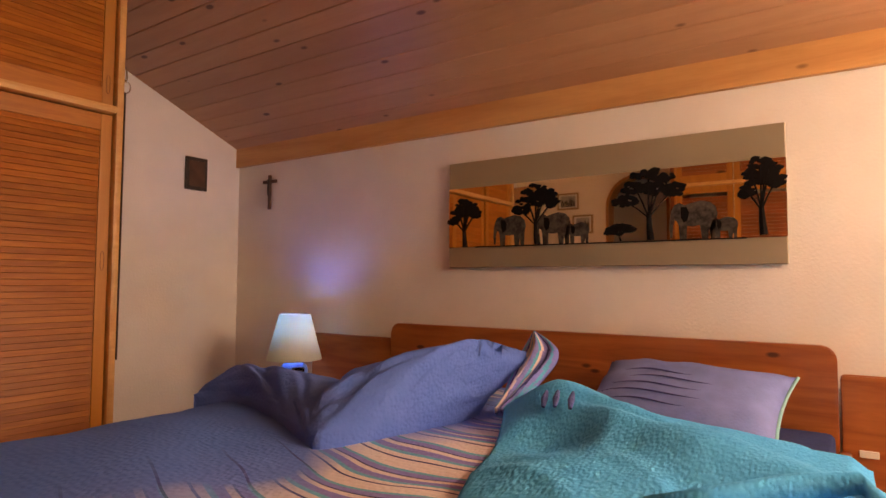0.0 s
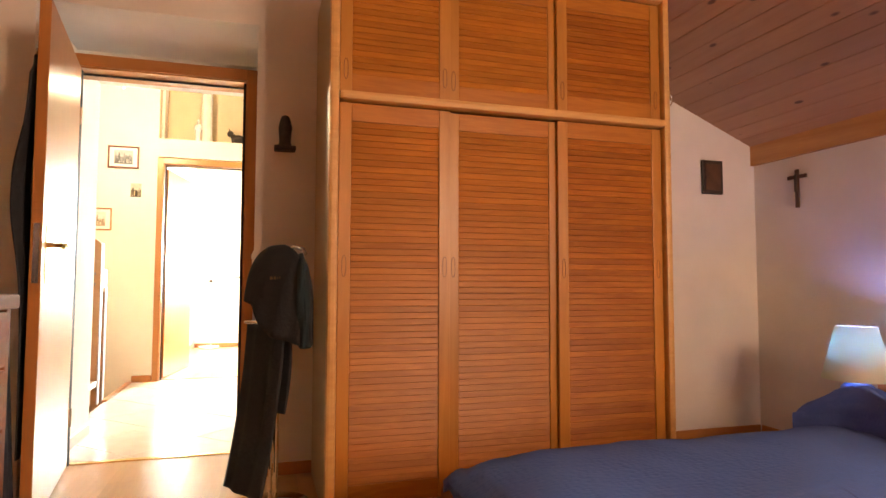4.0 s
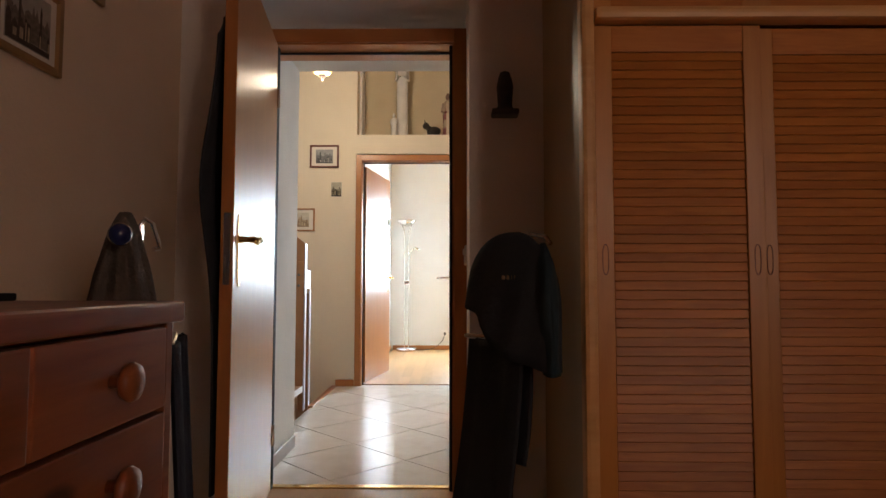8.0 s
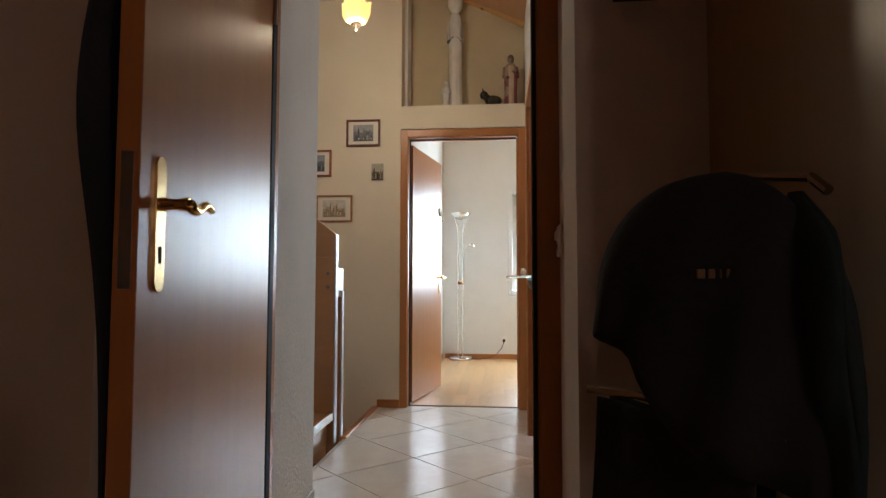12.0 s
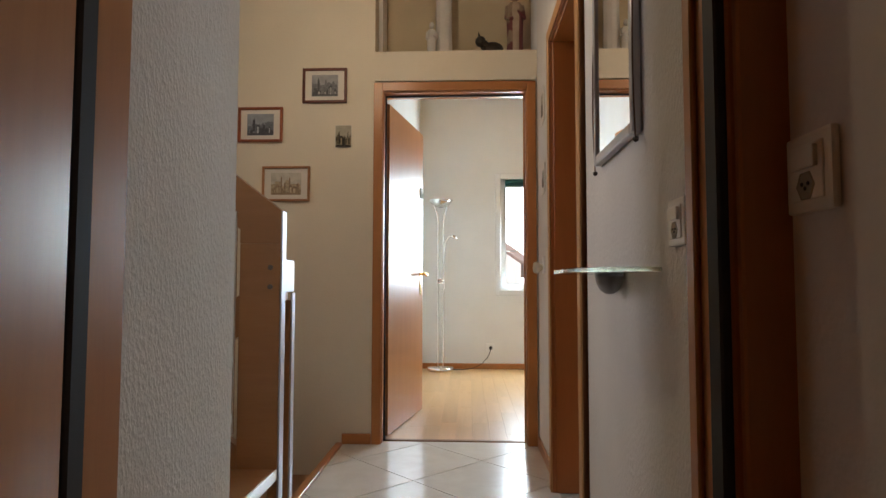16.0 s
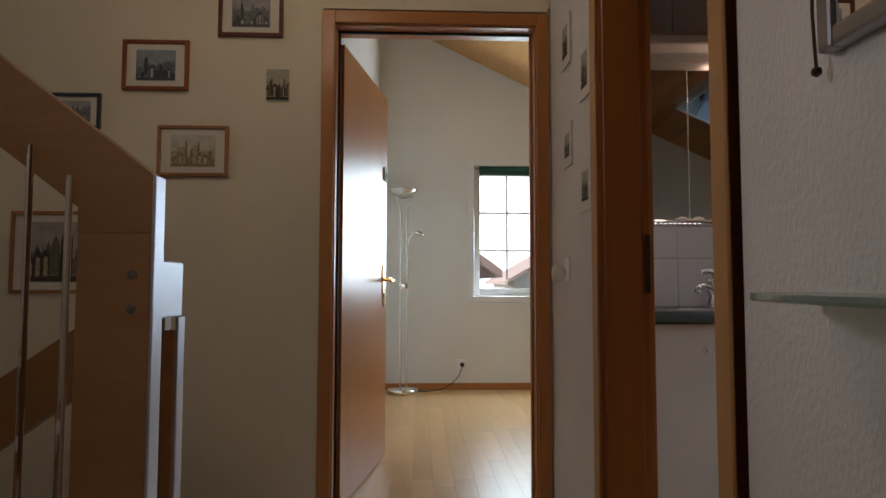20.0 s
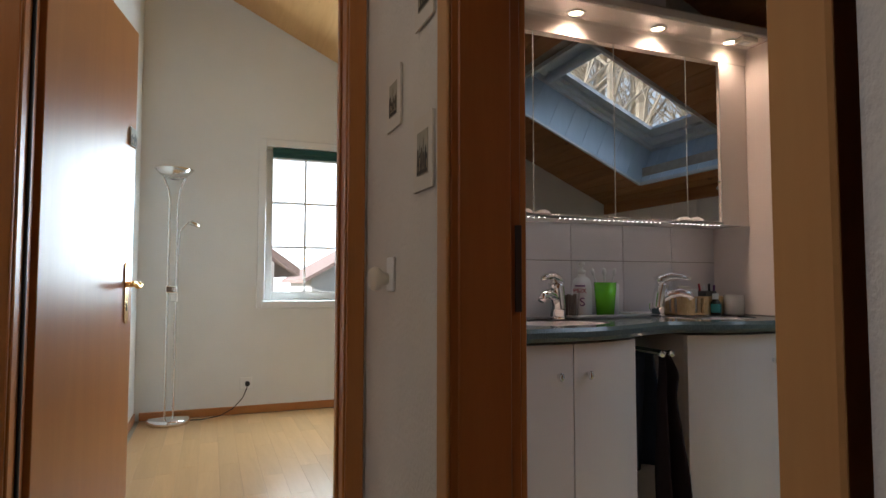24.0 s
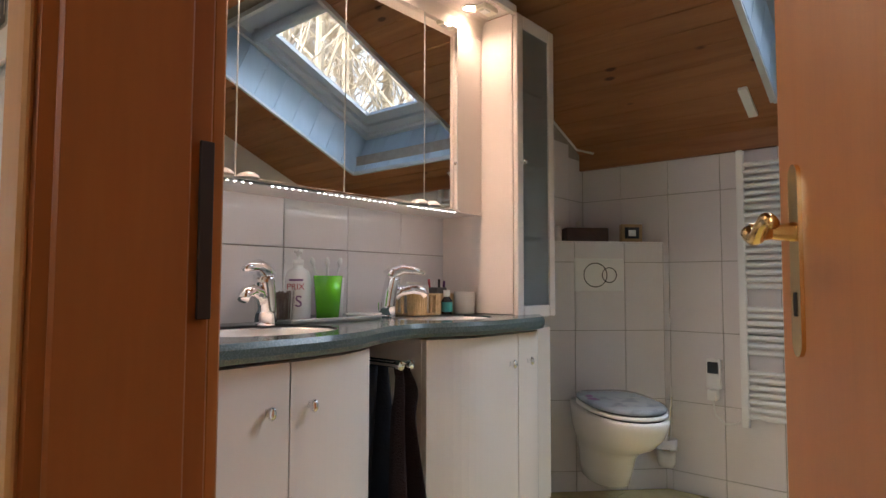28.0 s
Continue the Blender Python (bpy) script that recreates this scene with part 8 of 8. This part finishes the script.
for i, (y, z, h, c) in enumerate(((1.27, 1.172, 0.16, "lime"), (1.36, 1.172, 0.12, "w"), (1.41, 1.172, 0.14, "r"), (1.30, 1.452, 0.13, "w"), (1.40, 1.452, 0.17, "p"), (1.30, 1.732, 0.12, "w"), (1.42, 1.732, 0.14, "w"), (1.28, 0.897, 0.14, "w"), (1.40, 0.897, 0.18, "p"))):
    tagged(part("toiletry_bottle", lathe([(0, 0), (0.026, 0), (0.027, h * 0.8), (0.012, h * 0.88), (0.012, h), (0, h)], 16, at=(-6.70, y, z)), {"lime": material("yellow_plastic", (0.6, 0.5, 0.06), 0.4), "w": WHITE_PLASTIC, "r": RED, "p": PURPLE}[c], smooth=True), "toiletry bottle standing inside the tall cabinet", "bottle", "toiletries")
dz0, dz1 = 0.866, 1.982
for a in ((1.206, 1.246, dz0, dz1), (1.426, 1.466, dz0, dz1)):
    part("door_stile", box(-6.550 + tx, -6.530 + tx, a[0] + ty, a[1] + ty, a[2] + tz, a[3] + tz, 0.006, 2), WHITE_LACQUER, tall)
for a in ((1.246, 1.426, dz0, dz0 + 0.045), (1.246, 1.426, dz1 - 0.048, dz1)):
    part("door_rail", box(-6.550 + tx, -6.530 + tx, a[0] + ty, a[1] + ty, a[2] + tz, a[3] + tz, 0.006, 2), WHITE_LACQUER, tall)
part("glass_panel", box(-6.543 + tx, -6.537 + tx, 1.246 + ty, 1.426 + ty, dz0 + 0.045 + tz, dz1 - 0.048 + tz), FROST_GLASS, tall, "smoky frosted glass")
part("knob", lathe(KN, 14, m=Matrix.Translation((-6.530 + tx, 1.228 + ty, 1.43 + tz)) @ Matrix.Rotation(math.pi / 2, 4, "Y")), CHROME, tall, smooth=True)
low = empty("side_cabinet", -6.7, 1.36, 0.15, "low white cabinet beside the vanity", "cabinet")
part("body", box(VW + 6.7, -6.57 + 6.7, -0.145, 0.105, 0.02, 0.68, 0.006, 2), WHITE_LACQUER, low)
part("door", box(-6.57 + 6.7, -6.552 + 6.7, -0.143, 0.103, 0.025, 0.675, 0.006, 2), WHITE_LACQUER, low)

# ---- toilet corner ----
P0, P1 = Vector((VW, 1.92)), Vector((-6.45, BE))
tagged(part("pipe_boxing", prism([tuple(P0), tuple(P1), (VW, BE)], "z", 0, 1.19), TILE_JOINT), "diagonal tiled boxing behind the toilet", kind="structure")
mid = P0 + (P1 - P0).normalized() * 0.30
ang = math.degrees(math.atan2(P1.y - P0.y, P1.x - P0.x))
bt = empty("tile_facing", P0.x, P0.y, 0, "white tiles on the diagonal boxing", "tiles", rz=ang)
tagged(bt, kind="structure")
length = (P1 - P0).length - 0.003
cols = [0.0, 0.179, 0.431, length]
for a, c in zip(cols, cols[1:]):
    for z0, z1 in ((0.002, 0.095), (0.098, 0.431), (0.434, 0.763), (0.766, 1.095), (1.098, 1.19)):
        part("tile", box(a + 0.0015, c - 0.0015, -0.006, -0.0005, z0, z1, 0.0012, 1), BATH_TILE, bt)
part("ledge", prism([(0.0, -0.008), (length, -0.008), (0.334, 0.312)], "z", 1.1905, 1.199), BATH_TILE, bt)
toilet = empty("toilet", mid.x - 0.012, mid.y - 0.030, 0.018, "white wall-hung toilet with a flower patterned lid", "toilet", rz=ang)


def egg(t, w, l):
    a = 2 * math.pi * t
    c, s_ = math.cos(a), math.sin(a)
    square = 0.45 if s_ > 0 else 0.9          # square towards the wall, round in front
    return w * math.copysign(abs(c) ** square, c), l * math.copysign(abs(s_) ** (0.75 if s_ > 0 else 1.0), s_)


def bowl(levels, nseg=40):
    out = bmesh.new()
    rings = []
    for z, w, l, cy, pinch in levels:
        ring = []
        for i in range(nseg):
            x, y = egg(i / nseg, w, l)
            ring.append(out.verts.new((x, min(-0.008, cy + y) if pinch else cy + y, z)))
        rings.append(ring)
    for a, c in zip(rings, rings[1:]):
        for i in range(nseg):
            out.faces.new((a[i], a[(i + 1) % nseg], c[(i + 1) % nseg], c[i]))
    out.faces.new(rings[0][::-1])
    out.faces.new(rings[-1])
    return out


part("bowl", bowl([(0.085, 0.078, 0.13, -0.13, 1), (0.095, 0.092, 0.145, -0.135, 1), (0.15, 0.102, 0.155, -0.145, 1), (0.22, 0.110, 0.17, -0.16, 1), (0.262, 0.124, 0.20, -0.19, 1), (0.30, 0.145, 0.25, -0.24, 1), (0.35, 0.160, 0.285, -0.278, 1), (0.395, 0.167, 0.30, -0.292, 1), (0.425, 0.170, 0.305, -0.296, 1), (0.433, 0.164, 0.30, -0.294, 1)]), WHITE_CERAMIC, toilet, smooth=True)
# black sheets stand in for the shaded gaps below seat and lid
part("seat_gap_shade", bowl([(0.4335, 0.150, 0.245, -0.33, 0), (0.438, 0.150, 0.245, -0.33, 0)]), RUBBER, toilet)
part("seat", bowl([(0.4385, 0.150, 0.245, -0.33, 0), (0.441, 0.160, 0.255, -0.33, 0), (0.452, 0.160, 0.255, -0.33, 0), (0.455, 0.152, 0.247, -0.33, 0)]), WHITE_PLASTIC, toilet, smooth=True)
part("seat_gap_shade", bowl([(0.4555, 0.148, 0.243, -0.328, 0), (0.459, 0.148, 0.243, -0.328, 0)]), RUBBER, toilet)
PETAL = material("violet_petal", (0.30, 0.15, 0.30), 0.2, colour2=(0.20, 0.10, 0.22), scale=30)
PALE_PETAL = material("pale_petal", (0.52, 0.54, 0.52), 0.2, colour2=(0.40, 0.45, 0.46), scale=25)
LID = material("flower_lid", (0.30, 0.34, 0.37), 0.15, colour2=(0.22, 0.25, 0.29), scale=11, mix_lo=0.50, mix_hi=0.60)
lid = part("lid", bowl([(0.4595, 0.150, 0.245, -0.326, 0), (0.462, 0.158, 0.252, -0.326, 0), (0.473, 0.158, 0.252, -0.326, 0), (0.480, 0.142, 0.236, -0.326, 0), (0.482, 0.09, 0.16, -0.326, 0)]), LID, toilet, "grey-blue lid with a violet flower print", True)
for x, y, r, turn, mat in ((-0.085, -0.24, 0.055, 20, PETAL), (-0.055, -0.30, 0.05, 75, PETAL), (-0.11, -0.32, 0.045, 130, PETAL), (0.03, -0.42, 0.06, 30, PALE_PETAL), (0.06, -0.30, 0.055, 100, PALE_PETAL), (0.01, -0.22, 0.05, 160, PALE_PETAL)):
    part("printed_petal", lathe([(0, 0.0), (r, 0.0), (r * 0.9, 0.0006), (0, 0.0008)], 18, m=Matrix.Translation((x, y, 0.4808)) @ Matrix.Rotation(radians(turn), 4, "Z") @ Matrix.Diagonal((1, 0.55, 1, 1))), mat, lid)
flush = empty("flush_plate", mid.x, mid.y, 1.034, "white dual flush plate on the tiles", "flush plate", rz=ang)
part("plate", box(-0.125, 0.125, -0.014, -0.006, -0.08, 0.08, 0.004, 2), WHITE_PLASTIC, flush)
for x, r in ((-0.02, 0.058), (0.05, 0.036)):
    pts = [(x + r * math.cos(2 * math.pi * i / 28), -0.0145, r * math.sin(2 * math.pi * i / 28)) for i in range(29)]
    part("button_ring", tube(pts, 0.0024, 6), DULL_BRONZE, flush, "thin dark joint round a flush button")
tissue = empty("tissue_box", -6.79, 2.21, 1.199, "dark brown tissue box on the tiled ledge", "tissue box", rz=ang)
part("case", box(-0.11, 0.11, -0.055, 0.055, 0, 0.075, 0.006, 2), BROWN_WOOD, tissue)
part("tissue", lathe([(0.0, 0.07), (0.022, 0.074), (0.012, 0.09), (0.016, 0.108), (0.0, 0.115)], 9, m=Matrix.Translation((-0.03, 0, 0)) @ Matrix.Diagonal((1, 0.4, 1, 1))), PAPER, tissue)
clock = empty("desk_clock", -6.575, 2.285, 1.199, "small brass coloured desk clock on the ledge", "clock", rz=ang - 5)
part("case", box(-0.052, 0.052, -0.02, 0.02, 0, 0.088, 0.004, 2), FRAME_GOLD, clock)
part("face", box(-0.036, 0.036, -0.0225, -0.0198, 0.016, 0.072), SCREEN, clock)
part("display", box(-0.018, 0.018, -0.0245, -0.022, 0.028, 0.058), METAL, clock)
tagged(part("ledge_ornament", lathe([(0, 1.198), (0.018, 1.198), (0.022, 1.225), (0.014, 1.25), (0.018, 1.27), (0.0, 1.285)], 14, at=(-6.855, 2.05, 0.001)), WHITE_CERAMIC, smooth=True), "small white figurine on the ledge", "ornament")
brush = empty("toilet_brush", -6.428, BE - 0.06, 0.125, "white ceramic toilet brush holder on the wall", "toilet brush")
part("cup", lathe([(0, 0), (0.035, 0), (0.042, 0.02), (0.05, 0.13), (0.047, 0.13), (0.038, 0.02), (0, 0.01)], 22), WHITE_CERAMIC, brush, smooth=True)
part("holder_ring", tube([(0.052 * math.cos(a), 0.052 * math.sin(a), 0.085) for a in [2 * math.pi * i / 20 for i in range(21)]], 0.004), CHROME, brush)
part("arm", rod((0, 0.05, 0.085), (0, 0.06, 0.085), 0.006), CHROME, brush)
part("handle", rod((0, 0, 0.02), (0.03, -0.005, 0.33), 0.006, 10), METAL, brush)
radiator = empty("towel_radiator", -6.073, BE - 0.001, 0.36, "white ladder towel radiator on the tiled wall", "radiator")
for x in (0.0, 0.55):
    part("upright", box(x - 0.016, x + 0.016, -0.075, -0.045, 0.0, 1.235, 0.008, 2), WHITE_PLASTIC, radiator)
bars = [0.05 + 0.032 * i for i in range(7)] + [0.33 + 0.032 * i for i in range(7)] + [0.62 + 0.032 * i for i in range(7)] + [0.91 + 0.032 * i for i in range(9)]
for z in bars:
    part("bar", rod((0.016, -0.062, z), (0.534, -0.062, z), 0.0105, 10), WHITE_PLASTIC, radiator)
for z in (0.20, 1.10):
    part("bracket", rod((0.03, -0.05, z), (0.03, 0.0, z), 0.014, 12), WHITE_PLASTIC, radiator)
meter = empty("power_meter", -6.215, BE - 0.001, 0.585, "white plug-in power meter with a dark screen", "power meter")
part("case", box(-0.032, 0.032, -0.04, 0, -0.075, 0.06, 0.008, 2), WHITE_PLASTIC, meter)
part("screen", box(-0.024, 0.024, -0.043, -0.039, -0.005, 0.048, 0.002, 1), SCREEN, meter)
part("plug", box(-0.02, 0.02, -0.07, -0.01, -0.125, -0.077, 0.006, 2), WHITE_PLASTIC, meter)
part("cable", tube([(0.0, -0.05, -0.12), (0.01, -0.045, -0.19), (0.05, -0.03, -0.23), (0.10, -0.03, -0.22), (0.16, -0.035, -0.17)], 0.004), WHITE_PLASTIC, meter)
bin_ = empty("pedal_bin", -5.95, 0.05, 0, "small steel pedal bin beside the vanity", "bin")
part("drum", lathe([(0, 0), (0.10, 0), (0.105, 0.01), (0.105, 0.24), (0.10, 0.25), (0, 0.25)], 32), METAL, bin_, smooth=True)
part("lid", lathe([(0.108, 0.25), (0.108, 0.262), (0.09, 0.285), (0.04, 0.30), (0, 0.303)], 32), CHROME, bin_, smooth=True)
part("lid_knob", lathe([(0, 0.30), (0.012, 0.302), (0.018, 0.318), (0.01, 0.33), (0, 0.332)], 16), CHROME, bin_, smooth=True)


# ---- pieces of floors and tiled walls ----
def shared(name, bm_, mat):
    me = bpy.data.meshes.new(name)
    bmesh.ops.recalc_face_normals(bm_, faces=bm_.faces)
    bm_.to_mesh(me)
    bm_.free()
    me.materials.append(mat)
    return me


def clip_poly(poly, x0, x1, y0, y1):
    def cut(p, inside, cross):
        out = []
        for i, a in enumerate(p):
            b_ = p[(i + 1) % len(p)]
            if inside(a):
                out.append(a)
                if not inside(b_):
                    out.append(cross(a, b_))
            elif inside(b_):
                out.append(cross(a, b_))
        return out
    for ax, lim, s in ((0, x0, 1), (0, x1, -1), (1, y0, 1), (1, y1, -1)):
        def inside(p, ax=ax, lim=lim, s=s):
            return s * (p[ax] - lim) >= 0

        def cross(a, b_, ax=ax, lim=lim):
            t_ = (lim - a[ax]) / (b_[ax] - a[ax])
            return (a[0] + (b_[0] - a[0]) * t_, a[1] + (b_[1] - a[1]) * t_)
        poly = cut(poly, inside, cross)
        if len(poly) < 3:
            return []
    return poly


hall_floor = bpy.data.objects["floor_hall"]
D, GAP = 0.335, 0.0045
for i in range(-2, 12):
    for j in range(-4, 5):
        if (i + j) % 2:
            continue
        cx, cy = -6.02 - D + D * i, -1.09 + D * j
        r = D - GAP
        poly = clip_poly([(cx - r, cy), (cx, cy - r), (cx + r, cy), (cx, cy + r)], -6.72, -3.945, -1.556, HF - 0.002)
        if len(poly) < 3:
            continue
        if all(x > -4.64 for x, y in poly):
            poly = clip_poly(poly, -6.72, -3.945, HL + 0.002, HF)
            if len(poly) < 3:
                continue
        part("tile", prism(poly, "z", -0.006, 0.0), TILE_FLOOR, hall_floor)


def planks(parent, x0, x1, y0, y1, length_, width, top, mat, seed):
    rnd = random.Random(seed)
    cache = {}
    rows_ = int(math.ceil((y1 - y0) / width))
    count = 0
    for r in range(rows_):
        y = y0 + r * width
        x = x0 - rnd.uniform(0, length_)
        while x < x1:
            a, c = max(x, x0), min(x + length_, x1)
            w = min(width, y1 - y)
            if c - a > 0.03 and w > 0.01:
                key = (round(c - a, 3), round(w, 3))
                if key not in cache:
                    cache[key] = shared("plank", box(0.0002, key[0] - 0.0002, 0.0002, key[1] - 0.0002, -0.011, 0.0, 0.0003, 1), mat)
                o = new("plank", cache[key])
                o.parent = parent
                o.matrix_basis = pose(a, y, top)
                count += 1
            x += length_
    return count


planks(bpy.data.objects["floor_far_room"], -9.735, -6.77, -1.327, 1.5, 0.62, 0.105, -0.001, PARQUET, 5)
planks(bpy.data.objects["floor_bedroom"], -3.90, 1.2, -1.585, 0.4, 1.2, 0.17, -0.001, PARQUET, 8)

# bathroom wall tiles
TW = 0.245
wall_v = bpy.data.objects["wall_bathroom_vanity"]
wall_e = bpy.data.objects["wall_bathroom_eave"]
std = {}


def wall_tile(parent, axis, u0, u1, z0, z1, face_at):
    key = (axis, round(u1 - u0, 3), round(z1 - z0, 3))
    if key not in std:
        w, h = key[1] / 2 - 0.0014, key[2] / 2 - 0.0014
        std[key] = shared("tile", box(-0.008, 0.0, -w, w, -h, h, 0.0014, 1) if axis == "x" else box(-w, w, 0.0, 0.008, -h, h, 0.0014, 1), BATH_TILE)
    o = new("tile", std[key])
    o.parent = parent
    u, z = (u0 + u1) / 2, (z0 + z1) / 2
    o.matrix_basis = pose(face_at, u, z) if axis == "x" else pose(u, face_at, z)


rows_z = [0.0, 0.095, 0.428, 0.763, 1.098, 1.433, 1.768, 2.103, 2.438]
for i in range(-4, 9):
    u0 = max(0.469 + 0.2515 * i, HR + 0.16)
    u1 = min(0.469 + 0.2515 * (i + 1), BE)
    if u1 - u0 < 0.02:
        continue
    for z0, z1 in zip(rows_z, rows_z[1:]):
        z1 = min(z1, roof_bath(u1) - 0.03)
        if z1 - z0 > 0.02:
            wall_tile(wall_v, "x", u0, u1, z0, z1, VW)
for i in range(-2, 12):
    u0, u1 = max(-6.422 + TW * i, VW), min(-6.422 + TW * (i + 1), -4.16)
    if u1 - u0 < 0.02:
        continue
    for z0, z1 in zip(rows_z[:5], rows_z[1:6]):
        wall_tile(wall_e, "y", u0, u1, z0, z1, BE)
    wall_tile(wall_e, "y", u0, u1, 1.433, 1.61, BE)
bath_floor = bpy.data.objects["floor_bathroom"]
fl = shared("tile", box(-0.148, 0.148, -0.148, 0.148, -0.006, 0.0, 0.001, 1), BATH_FLOOR)
for i in range(10):
    for j in range(10):
        x, y = VW + 0.15 + 0.3 * i, -0.14 + 0.3 * j
        if x < -4.2 and y < BE:
            o = new("tile", fl)
            o.parent = bath_floor
            o.matrix_basis = pose(x, y, 0)
